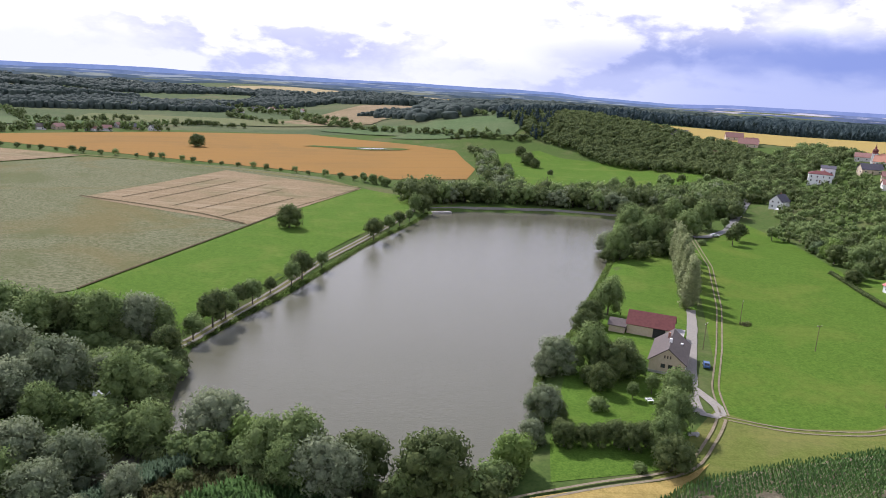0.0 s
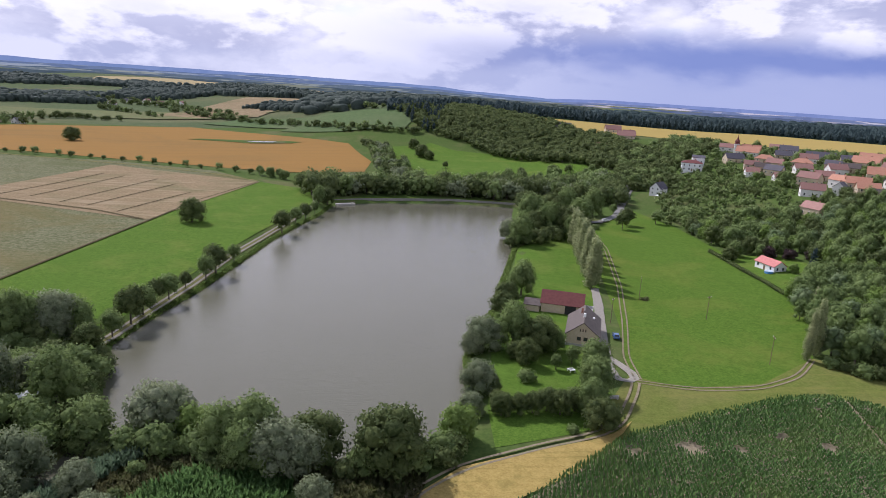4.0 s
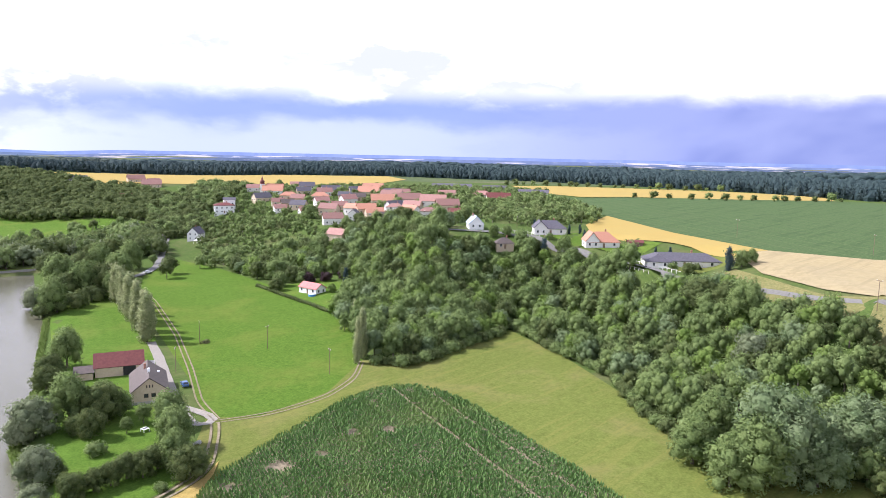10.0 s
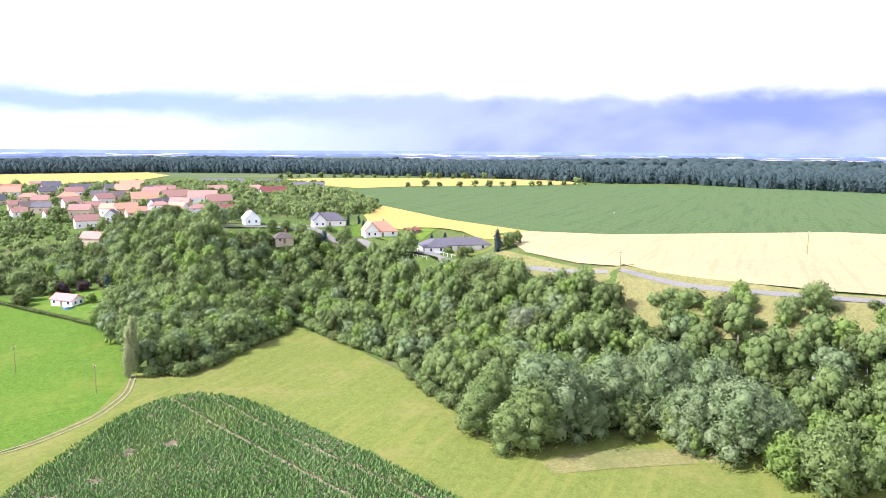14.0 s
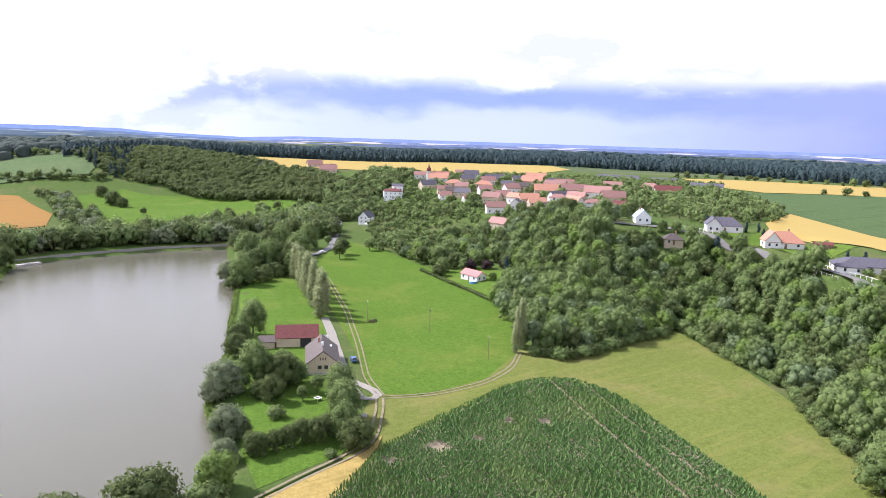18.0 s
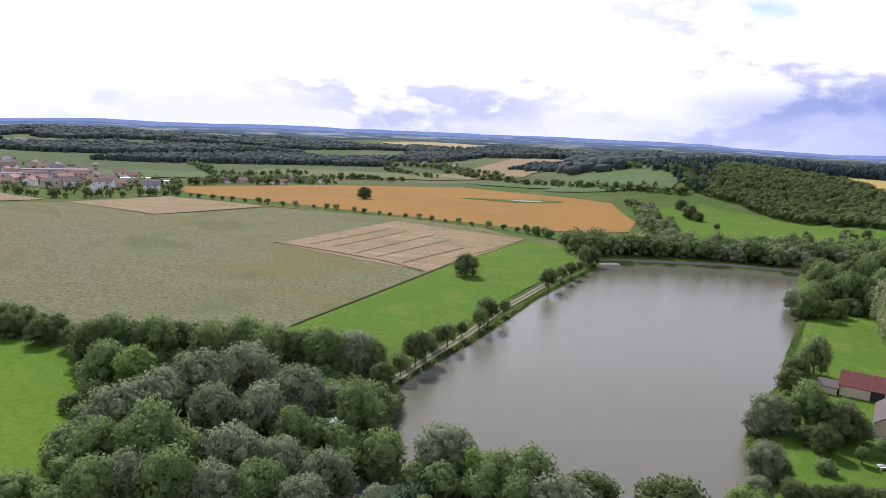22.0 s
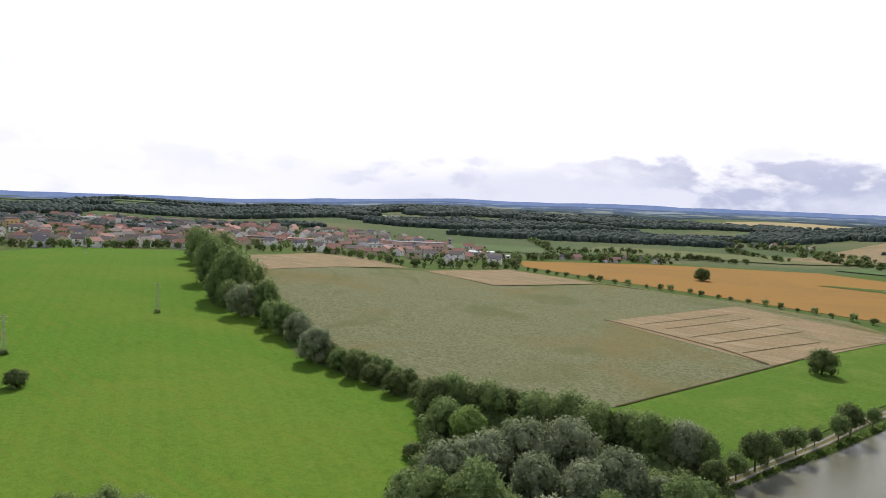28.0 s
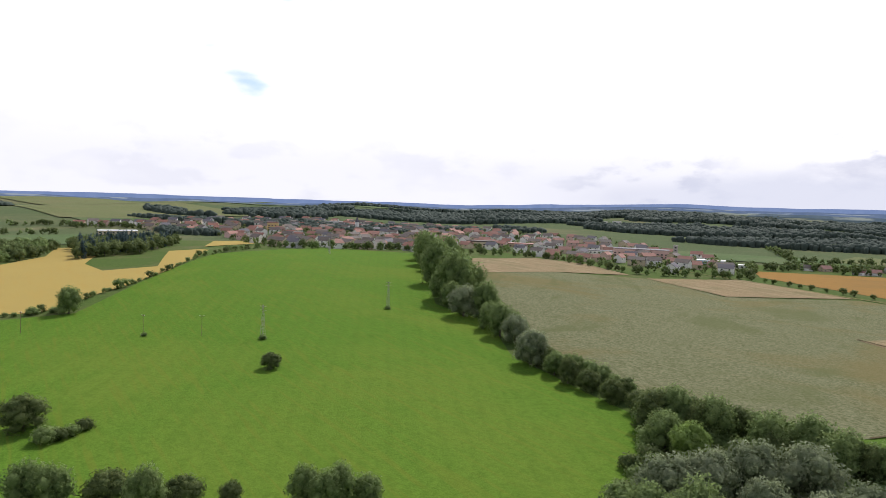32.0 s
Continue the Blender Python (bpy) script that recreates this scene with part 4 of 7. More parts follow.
RIM_TREES = [
    ("oak", 203.0, 81.6, 1.24), ("oak", 201.2, 71.7, 1.11), ("ash", 192.5, 63.7, 1.37), ("willow_b", 171.7, 53.6, 1.27),
    ("lime", 177.0, -3.4, 0.87), ("oak_b", 169.7, -0.7, 0.91), ("ash_b", 169.3, -14.7, 0.73), ("ash_b", 171.7, -20.9, 0.9),
    ("bush", 178.4, 8.6, 1.54), ("bush", 181.3, 13.9, 1.18), ("bush", 180.3, 18.1, 1.1), ("oak", 238.6, 173.3, 0.7),
    ("ash", 242.0, 160.4, 0.76), ("ash_b", 236.5, 152.4, 0.84), ("ash", 233.6, 140.7, 0.84), ("oak", 224.9, 95.9, 0.5),
    ("spruce", 225.5, 82.1, 0.74), ("ash_b", 229.3, 79.1, 0.68), ("ash", 234.3, 77.5, 0.49),
]

POPLARS = [
    ("poplar", 123.4, 156.6, 0.87), ("poplar", 121.1, 154.5, 0.91), ("poplar", 117.1, 151.7, 0.82), ("poplar", 144.7, 186.8, 0.56),
    ("poplar", 83.0, 222.6, 0.98), ("poplar", 86.3, 229.6, 0.96), ("poplar", 87.4, 239.6, 1.03), ("poplar", 90.7, 249.6, 0.93),
    ("poplar", 91.8, 256.6, 1.00), ("poplar", 95.1, 266.6, 0.97), ("poplar", 96.2, 273.6, 0.91), ("poplar", 99.5, 283.6, 0.98),
    ("poplar", 100.6, 293.6, 0.89), ("poplar", 103.9, 300.6, 0.91), ("poplar", 105.0, 310.6, 0.84),
]

VALLEY = [
    ("row", 84.8, 571.0, 0.87), ("oak", 73.1, 640.8, 1.47), ("oak", 78.2, 626.5, 1.0), ("oak", -234.7, 650.8, 1.43),
    ("bush", 66.9, 484.2, 0.78), ("ash", 115.6, 480.2, 1.25), ("oak", 71.6, 695.2, 1.22),
]
# x, y, turn, length, roof, wall, eaves, hipped
VILLAGE = [
    (297.2, 492.4, -6, 14.0, "slate", "beige", 3.4, 0), (318.3, 539.6, -31, 11.0, "red_tile", "wall", 3.2, 0), (319.7, 510.2, -42, 17.0, "orange_tile", "wall", 3.0, 0),
    (349.6, 502.6, -30, 13.0, "slate", "wall", 5.4, 0), (312.4, 475.6, -42, 14.0, "orange_tile", "beige", 3.0, 1), (295.0, 465.0, -25, 10.0, "red_tile", "beige", 3.0, 0),
    (293.9, 450.3, -25, 10.0, "grey_tile", "beige", 3.0, 0), (291.8, 432.4, -59, 12.0, "slate", "beige", 3.4, 0), (283.2, 413.8, -15, 7.0, "red_tile", "wall", 2.6, 0),
    (319.1, 442.3, -41, 14.0, "orange_tile", "beige", 3.0, 1), (353.4, 469.7, -25, 20.0, "slate", "wall", 3.0, 0), (329.2, 423.6, -48, 10.0, "slate", "beige", 3.0, 0),
    (357.1, 427.1, -55, 17.0, "orange_tile", "beige", 4.2, 0), (314.4, 401.2, -8, 12.0, "red_tile", "wall", 4.2, 0), (328.2, 405.2, -39, 10.0, "grey_tile", "beige", 3.2, 0),
    (288.0, 389.9, -62, 13.0, "red_tile", "beige", 4.4, 0), (299.7, 392.9, -33, 11.0, "red_tile", "beige", 3.2, 0), (293.7, 370.4, -74, 11.0, "orange_tile", "wall", 4.4, 0),
    (297.2, 359.9, -30, 13.0, "orange_tile", "beige", 3.6, 0), (271.2, 364.0, -29, 13.0, "red_tile", "wall", 4.4, 0), (283.6, 356.6, 40, 9.0, "slate", "wall", 4.2, 0),
    (293.8, 347.7, -25, 12.0, "orange_tile", "beige", 2.8, 0), (286.2, 329.5, -31, 8.0, "grey_tile", "beige", 2.8, 0), (243.6, 323.3, -77, 12.0, "red_tile", "beige", 4.2, 0),
    (324.1, 373.2, -36, 17.0, "orange_tile", "beige", 3.2, 0), (300.8, 334.5, -42, 11.0, "red_tile", "wall", 5.2, 1), (302.7, 321.5, -88, 12.0, "orange_tile", "wall", 3.2, 0),
    (338.3, 359.9, -35, 17.0, "red_tile", "wall", 3.0, 0), (297.7, 299.5, -45, 11.0, "red_tile", "wall", 4.6, 1), (335.2, 332.2, -53, 18.0, "red_tile", "wall", 3.6, 0),
    (323.6, 307.8, -34, 15.0, "red_tile", "beige", 3.4, 0), (396.9, 376.7, -46, 14.0, "red_tile", "wall", 3.2, 0), (305.2, 283.3, -57, 9.0, "dark_red", "wall", 2.6, 0),
    (427.0, 365.1, -54, 16.0, "red_tile", "wall", 3.0, 1), (395.5, 322.1, -43, 18.0, "dark_red", "wall", 3.4, 0), (414.8, 488.7, -50, 19.0, "orange_tile", "beige", 3.0, 0),
    (365.9, 451.6, -29, 15.0, "slate", "beige", 3.0, 0), (348.3, 389.7, -62, 16.0, "red_tile", "wall", 3.2, 0), (370.2, 403.4, -38, 15.0, "red_tile", "wall", 3.2, 0),
    (312.5, 347.7, -7, 12.0, "slate", "wall", 3.2, 0), (315.6, 332.7, -64, 12.0, "red_tile", "beige", 3.2, 0), (281.8, 442.7, -18, 9.0, "red_tile", "wall", 3.0, 0),
    (306.0, 422.7, -16, 11.0, "red_tile", "wall", 3.2, 0), (306.9, 454.8, -54, 11.0, "red_tile", "beige", 3.2, 0), (335.2, 458.0, -31, 12.0, "red_tile", "wall", 3.4, 0),
    (332.1, 483.0, -25, 12.0, "slate", "beige", 3.2, 0), (374.9, 418.2, -32, 14.0, "slate", "beige", 3.0, 0), (239.1, 616.1, -22, 12.0, "dark_red", "beige", 3.2, 0),
    (274.0, 645.6, -23, 17.0, "red_tile", "beige", 3.2, 0), (282.0, 658.4, 5, 12.0, "red_tile", "wall", 3.2, 0), (231.9, 712.9, -18, 16.0, "slate", "wall", 3.2, 0),
    (279.6, 693.6, -12, 16.0, "red_tile", "beige", 3.2, 0), (365.2, 536.6, -34, 16.0, "red_tile", "wall", 3.2, 0),
]
for listed, where in ((WILLOWS, "willows west of the pond"), (SHORE, "trees on the pond's southern shore"), (BELT, "tree belt along the crop field"), (BELT_B, "tree belt along the crop field"),
                      (HEDGE_W, "trees between meadow and crop field"), (AVENUE, "trees along the pond path"), (FARM_TREES, "trees round the farm"), (DAM_TREES, "trees by the dam"),
                      (MEADOW_BUSHES, "trees and shrubs of the western meadow"), (ROBINIAS, "pale trees at the foot of the wood"), (RIM_TREES, "trees along the plateau's rim"),
                      (POPLARS, "poplars"), (VALLEY, "single trees in the valley")):
    for kind, x, y, s in listed:
        s *= 1.03 if listed is SHORE else 1.0
        plant(kind, x, y, s, wide=rng.uniform(0.92, 1.1) * ((1.35 if y > 200 else 0.80) if kind == "poplar" else 1.0), group=where)

# ---- undergrowth west of the pond ----
WET = [(-66, 100), (-60, 112), (-58, 126), (-60, 142), (-66, 160), (-84, 172), (-118, 186), (-160, 168), (-150, 150), (-122, 112), (-104, 70), (-80, 70)]
thicket("undergrowth", [(rng.choice(["bush", "bush", "bush_b"]), x, y, rng.uniform(0.8, 1.9)) for x, y in scatter(WET, 6.4, rng) if math.hypot(x + 70, y - 135) > 4], "dense green undergrowth below the willows")

thicket("shore_shrubs", [(rng.choice(["bush", "bush_b", "bush_b"]), x, y, rng.uniform(0.8, 1.7)) for x, y in along([(-48, 114), (-36, 112), (-26, 107), (-14, 106), (-4, 104), (6, 106), (14, 112)], 2.2, rng, 2.2)] +
        [(rng.choice(["bush", "bush_b"]), x, y, rng.uniform(0.8, 1.5)) for x, y in along([(-61, 116), (-58, 128), (-60, 146), (-66, 166)], 2.4, rng, 1.5)],
        "dense row of shrubs along the pond's shore")

# ---- wooded slope under the plateau ----
SLOPE = [(126, 44), (141, 66), (163, 88), (176, 120), (194, 152), (178, 146), (160, 146), (140, 142.5), (128, 142.5), (123, 150), (128, 162), (136, 182), (154, 214), (196, 224), (226, 206), (238, 176),
         (228, 130), (218, 98), (206, 70), (190, 44), (174, 22), (166, 0), (158, -60), (150, -110), (112, -110), (124, -30), (136, 20)]
# light green wood_c repeats, putting the slope's sunlit brightness into the leaf colour
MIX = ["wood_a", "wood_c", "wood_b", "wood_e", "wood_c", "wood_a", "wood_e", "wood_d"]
spots = [(x, y) for x, y in scatter(SLOPE, 5.3, rng) if math.hypot(x - 227, y - 104) > 13 and math.hypot(x - 228, y - 204) > 13 and math.hypot(x - 229, y - 185) > 8 and math.hypot(x - 202, y - 221) > 6]
spots.sort(key=lambda p: math.hypot(p[0] - 90, p[1] - 60))
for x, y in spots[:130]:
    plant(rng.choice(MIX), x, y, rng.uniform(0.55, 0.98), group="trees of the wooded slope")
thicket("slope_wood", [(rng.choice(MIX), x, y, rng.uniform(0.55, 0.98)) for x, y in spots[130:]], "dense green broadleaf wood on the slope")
edge = along([(128, 44), (142, 68), (164, 90), (177, 122), (192, 150)], 2.6, rng) + along([(188, 148), (174, 143), (158, 142.5), (140, 139.5), (128, 139.5), (122, 147)], 2.6, rng)
for x, y in edge:
    plant(rng.choice(["bush", "bush_b"]), x - 1, y, rng.uniform(0.7, 1.3), group="shrubs at the wood's edge")
thicket("rim_scrub", [(rng.choice(["bush", "bush_b", "wood_c"]), x, y, rng.uniform(0.4, 0.9)) for x, y in scatter([(166, 0), (174, 20), (183, 14), (176, -20), (174, -60), (160, -60)], 7.5, rng)],
        "scattered shrubs on the dry grass rim")

# ---- gardens and groves round the village ----
HOMES = [(x, y) for x, y, *_ in VILLAGE] + [(226, 104), (251, 148), (254, 178), (239, 211), (168, 245), (214, 442), (264, 493), (312, 520), (256, 134), (238, 110), (237, 96), (233, 104)]


def clear(x, y, gap=10.0):
    return all(math.hypot(x - a, y - b) > gap for a, b in HOMES)


GARDENS = [(171, 350), (166, 285), (166, 262), (190, 262), (188, 226), (232, 216), (246, 226), (300, 262), (390, 300), (470, 330), (540, 380), (520, 470), (440, 520), (380, 545), (330, 560),
           (270, 545), (222, 560), (214, 480), (218, 440), (196, 410)]


def before_house(x, y):
    """Whether a tree would stand in the open yard on the valley side of a house."""
    for hx, hy in HOMES:
        dx, dy = -15 - hx, -8 - hy
        d = math.hypot(dx, dy)
        ahead, side = ((x - hx) * dx + (y - hy) * dy) / d, abs((x - hx) * dy - (y - hy) * dx) / d
        if 0 < ahead < 17 and side < 7:
            return True
    return False


OPEN = [(214, 400), (225, 384), (250, 380), (262, 372), (268, 340), (248, 350), (226, 352), (212, 372)]
green = [(x, y) for x, y in scatter(GARDENS, 7.0, rng) if clear(x, y, 8.5) and not before_house(x, y) and not (inside(x, y, OPEN) and rng.random() < 0.7)]
near_green = [p for p in green if p[1] < 330 and p[0] < 300]
thicket("garden_grove", [(rng.choice(MIX + ["wood_b"]), x, y, rng.uniform(0.5, 1.0)) for x, y in near_green if math.hypot(x - 231, y - 203) > 16], "green garden trees and thickets below the village")
thicket("village_green", [(rng.choice(["mote_a", "dot_b", "mote_b"]), x, y, rng.uniform(0.34, 0.70)) for x, y in green if (x, y) not in near_green and rng.random() < 0.95],
        "green garden trees between the houses")
thicket("garden_undergrowth", [(rng.choice(["bush", "bush_b"]), x, y, rng.uniform(0.6, 1.3)) for x, y in scatter(GARDENS[:10], 19.0, rng) if clear(x, y, 8) and y < 400], "low garden shrubs below the village")

ORCHARD = [(262, 192), (300, 182), (362, 212), (430, 285), (475, 345), (390, 302), (300, 264), (266, 226)]
thicket("orchard", [(rng.choice(["mote_a", "mote_b", "dot_b"]), x, y, rng.uniform(0.3, 0.7)) for x, y in scatter(ORCHARD, 6.5, rng) if clear(x, y, 9) and not before_house(x, y) and rng.random() < 0.85], "green orchard and garden trees on the plateau")

# ---- woods of the valley and the hill ----
HILL = [(99, 741), (118, 712), (142, 655), (163, 628), (206, 580), (222, 520), (205, 486), (228, 556), (262, 570), (262, 640), (240, 700), (205, 775), (165, 850), (138, 862), (116, 806)]
thicket("hill_wood", [("dot_a", x, y, rng.uniform(0.75, 1.1)) for x, y in scatter(HILL, 7.4, rng)], "dense green wood on the hill behind the dam")
VALLEYWOOD = [(62, 900), (90, 935), (140, 880), (118, 806), (99, 745), (84, 760), (74, 820)]
thicket("valley_wood", [(rng.choice(["dot_a", "far_p", "dot_a"]), x, y, rng.uniform(0.7, 1.0)) for x, y in scatter(VALLEYWOOD, 8.0, rng)] +
        [(rng.choice(["dot_a", "dot_b"]), x, y, rng.uniform(0.45, 0.9)) for x, y in along([(0, 800), (30, 790), (60, 765), (88, 748)], 6, rng, 4) + along([(52, 905), (30, 940), (-10, 960)], 6, rng, 5)], "dark trees along the valley's upper end")
BANKWOOD = [(198, 470), (206, 490), (228, 556), (262, 572), (305, 600), (330, 560), (296, 528), (276, 524), (252, 500), (240, 466), (226, 452)]
thicket("bank_wood", [(rng.choice(["dot_a", "dot_b", "dot_a"]), x, y, rng.uniform(0.65, 1.0)) for x, y in scatter(BANKWOOD, 6.8, rng) if clear(x, y, 10) and not before_house(x, y)], "dense wood on the bank between hill and village")
DAMWOOD = [(-22, 400), (12, 412), (62, 420), (104, 412), (125, 432), (170, 400), (196, 470), (196, 500), (150, 470), (110, 460), (60, 452), (0, 440), (-30, 432)]
thicket("dam_wood", [(rng.choice(["far_a", "far_a", "far_b", "far_w"]), x, y, rng.uniform(0.85, 1.25)) for x, y in scatter(DAMWOOD, 7.2, rng)], "line of green trees along the stream below the dam")
STREAM = [(18, 740), (28, 640), (24, 590), (28, 520), (20, 470), (48, 466), (56, 540), (46, 600), (44, 690)]
thicket("stream_trees", [(rng.choice(["far_a", "far_b", "far_w"]), x, y, rng.uniform(0.5, 0.9)) for x, y in scatter(STREAM, 9.5, rng)], "belt of trees along the valley stream")
FOOTWOOD = [(118, 494), (150, 560), (206, 562), (208, 520), (190, 500), (150, 480)]
thicket("foot_wood", [(rng.choice(["far_a", "far_b"]), x, y, rng.uniform(0.5, 0.9)) for x, y in scatter(FOOTWOOD, 12, rng) if rng.random() < 0.4], "loose trees on the valley pasture's edge")
road_row = along([(-470, 575), (-310, 554), (-221, 541), (-140, 518), (-50, 480)], 13, rng, 1.5)
thicket("road_row", [(rng.choice(["dot_a", "dot_b", "dot_a"]), x, y, rng.uniform(0.32, 0.62)) for x, y in road_row] +
        [(rng.choice(["row_b", "ash_b"]), x, y, rng.uniform(0.6, 0.9)) for x, y in along([(-60, 482), (-20, 452), (-22, 430)], 6, rng, 2.0)], "small round trees along the field road")
hedge_spots = []
for x, y in along([(-372, -4), (-378, 18), (-413, 38), (-435, 57), (-483, 88), (-548, 121), (-640, 200)], 6.0, rng, 1.5):
    hedge_spots.append((rng.choice(["dot_a", "bush", "dot_b"]), x - 1, y - 1, rng.uniform(0.30, 0.62)))
thicket("gold_hedge", hedge_spots, "uneven hedge of small trees along the golden field")
row_spots = []
for x, y in along([(-612, 344), (-462, 264), (-381, 226), (-330, 200)], 5.6, rng, 4.5):
    row_spots.append((rng.choice(["wood_a", "wood_e", "wood_b"]), x + 4, y + 5, rng.uniform(0.95, 1.35)))
for x, y in along([(-320, 206), (-276, 205), (-232, 176), (-186, 168), (-150, 166), (-118, 175)], 5.0, rng, 2.5):
    row_spots.append((rng.choice(["wood_a", "wood_b", "wood_b", "wood_e"]), x, y, rng.uniform(0.55, 0.85)))
thicket("field_hedge", row_spots, "dense row of green trees between meadow and crop field")
thicket("west_trees", [(rng.choice(["far_a", "far_b"]), x, y, rng.uniform(0.5, 0.9)) for x, y in scatter([(-560, -8), (-566, 11), (-667, 34), (-728, 38), (-725, -30), (-600, -40)], 9, rng)],
        "dark green grove beside the golden field")
lane_spots = []
for x, y in along([(638, 506), (668, 495), (690, 460), (712, 432), (724, 400), (730, 378), (742, 350), (770, 290)], 13, rng, 3) + along([(559, 296), (570, 280), (594, 240), (610, 222), (640, 190), (690, 158)], 15, rng, 2.5):
    lane_spots.append((rng.choice(["dot_a", "dot_a", "dot_b"]), x, y, rng.uniform(0.45, 0.95)))
thicket("lane_trees", lane_spots, "small dark trees along the plateau lane")
thicket("west_copse", [(rng.choice(["far_a", "far_a", "far_p"]), x, y, rng.uniform(0.7, 1.05)) for x, y in scatter([(-560, 40), (-585, 84), (-650, 116), (-720, 140), (-790, 140), (-720, 50)], 8.5, rng)],
        "dark mixed copse beside the golden field")

# ---- far country ----
HAMLET = [(-432, 735), (-420, 750), (-385, 752), (-375, 762), (-395, 801), (-384, 815), (-361, 803), (-338, 801), (-355, 1186), (-352, 1262), (-322, 1264), (-289, 1213), (-253, 1203), (-450, 1412)]


far_rng = random.Random(21)
FOREST_EDGE = [(60, 870), (250, 835), (440, 855), (560, 880), (700, 790), (790, 560), (800, 400), (790, 270), (735, 150), (765, 74), (715, -3), (690, -66), (665, -110), (640, -300)]
edge_spots = along(FOREST_EDGE, 8.0, far_rng, 3)
thicket("forest_edge", [("far_p", x, y, far_rng.uniform(0.75, 1.10)) for x, y in edge_spots], "dark conifers at the edge of the plateau forest")
shake = random.Random(8)


def canopy(name, ring, mat, tall, gap, label, pointed=False, clearings=False):
    """A closed wood seen from afar: one lumpy crown beside the other, each let down to the ground."""
    shape_ = ((0.85, 0.0), (0.95, 0.45), (0.42, 0.82)) if pointed else ((0.9, 0.0), (1.05, 0.55), (0.72, 0.90))
    verts, faces = [], []
    for x, y in scatter(ring, gap, shake, 0.48):
        if clearings and noise.noise((x * 0.006, y * 0.006, 5.1)) > 0.22:
            continue
        base, z = len(verts), surface(x, y) - 0.5
        big = shake.uniform(0.7, 1.1)
        h, r = tall * big * (0.92 + 0.25 * noise.noise((x * 0.02, y * 0.02, 1.7))), gap * 0.62 * shake.uniform(0.8, 1.15) * (0.6 + 0.4 * big)
        a0 = shake.uniform(0, 1)
        for w, u in shape_:
            for k in range(5):
                a = a0 + 1.2566 * k + w
                q = r * w * shake.uniform(0.72, 1.25)
                verts.append((x + q * math.cos(a), y + q * math.sin(a), z + h * (u + (shake.uniform(-0.07, 0.07) if u else 0.0))))
        verts.append((x + shake.uniform(-0.1, 0.1) * r, y, z + h * 1.03))
        for i in range(2):
            faces += [(base + 5 * i + k, base + 5 * i + (k + 1) % 5, base + 5 * i + 5 + (k + 1) % 5, base + 5 * i + 5 + k) for k in range(5)]
        faces += [(base + 10 + k, base + 10 + (k + 1) % 5, base + 15) for k in range(5)]
    return tagged(mesh_object(name, verts, faces, [mat], smooth=not pointed), label, "woods", kind="stuff")


canopy("plateau_forest", FOREST_EDGE + [(x * 1.26, y * 1.26) for x, y in reversed(FOREST_EDGE)], M["pine"], 12.5, 9.0, "dark green conifer forest behind the plateau fields", True)
canopy("inner_forest", [(x * 1.25, y * 1.25) for x, y in FOREST_EDGE] + [(1150, -500), (1350, 0), (1350, 700), (1050, 1350), (500, 1400), (100, 1200)], M["pine"], 13, 18.0,
       "dark green conifer forest deep in the plateau", True)
canopy("north_forest", [(60, 1000), (20, 930), (-60, 960), (-40, 1250), (60, 1700), (300, 2300), (900, 2300), (500, 1500), (110, 1180)], M["hazed_leaf"], 13, 17.0, "dark green forest on the northern heights")
canopy("outer_forest", [(560, 1500), (1150, 1450), (1460, 760), (1470, 0), (1300, -560), (2100, -800), (2300, 300), (2100, 1300), (1500, 2100), (950, 2250)], M["pine"], 14, 24.0,
       "dark green forest stretching to the plain")



def patch(x, y, long, wide, turn):
    """A four-cornered plot of land with slightly skewed sides."""
    out, c, s = [], math.cos(turn), math.sin(turn)
    for u, v in ((-1, -1), (0, -1.04), (1, -0.9), (1.05, 0.9), (0, 1.0), (-0.95, 1.05)):
        a, b = u * long * 0.5, v * wide * 0.5
        out.append((x + a * c - b * s, y + a * s + b * c))
    return out


for number, (x, y, long, wide, turn, key, text) in enumerate([
        (-300, 1000, 420, 120, 0.35, "far_olive", "olive green field"), (-520, 820, 300, 110, 0.6, "far_green", "green field"), (-40, 880, 260, 70, -0.5, "far_green", "green field on the valley side"),
        (-140, 1120, 150, 260, -0.35, "tilled", "tan ploughed field"), (20, 850, 150, 110, -0.4, "far_green", "green pasture on a rise"), (-250, 1650, 260, 140, 0.2, "far_green", "green field"),
        (-90, 2560, 800, 260, -0.2, "pale_crop", "pale wheat field on the skyline"), (110, 1900, 500, 160, -0.2, "gold_crop", "narrow golden field"), (-700, 1500, 420, 130, 0.5, "far_olive", "olive green field"),
        (-900, 1900, 300, 220, 0.3, "far_green", "green clearing"), (-520, 2300, 420, 260, 0.2, "pale_crop", "pale field"), (-1300, 2300, 500, 240, 0.5, "far_olive", "olive field"),
        (-1700, 1600, 480, 260, 0.9, "far_green", "green field"), (-1800, 250, 700, 500, 0.2, "far_olive", "olive green field"),
        (-880, 45, 220, 150, 0.1, "far_green", "green field by the hall"), (-1620, 160, 520, 260, 0.15, "far_olive", "pale olive field on the rise"), (-1340, 180, 110, 150, 0.05, "far_green", "green field on the rise"), (-2300, 900, 700, 400, 0.7, "far_green", "green hill field"),
        (-2500, 200, 800, 420, 0.3, "far_olive", "olive hill field"), 
        ]):
    draped("field_far_%d" % (number + 1), patch(x, y, long, wide, turn), M[key], 0.5 + math.hypot(x, y) * 0.0006, text + " in the far country", max(25.0, long / 14), base=height)
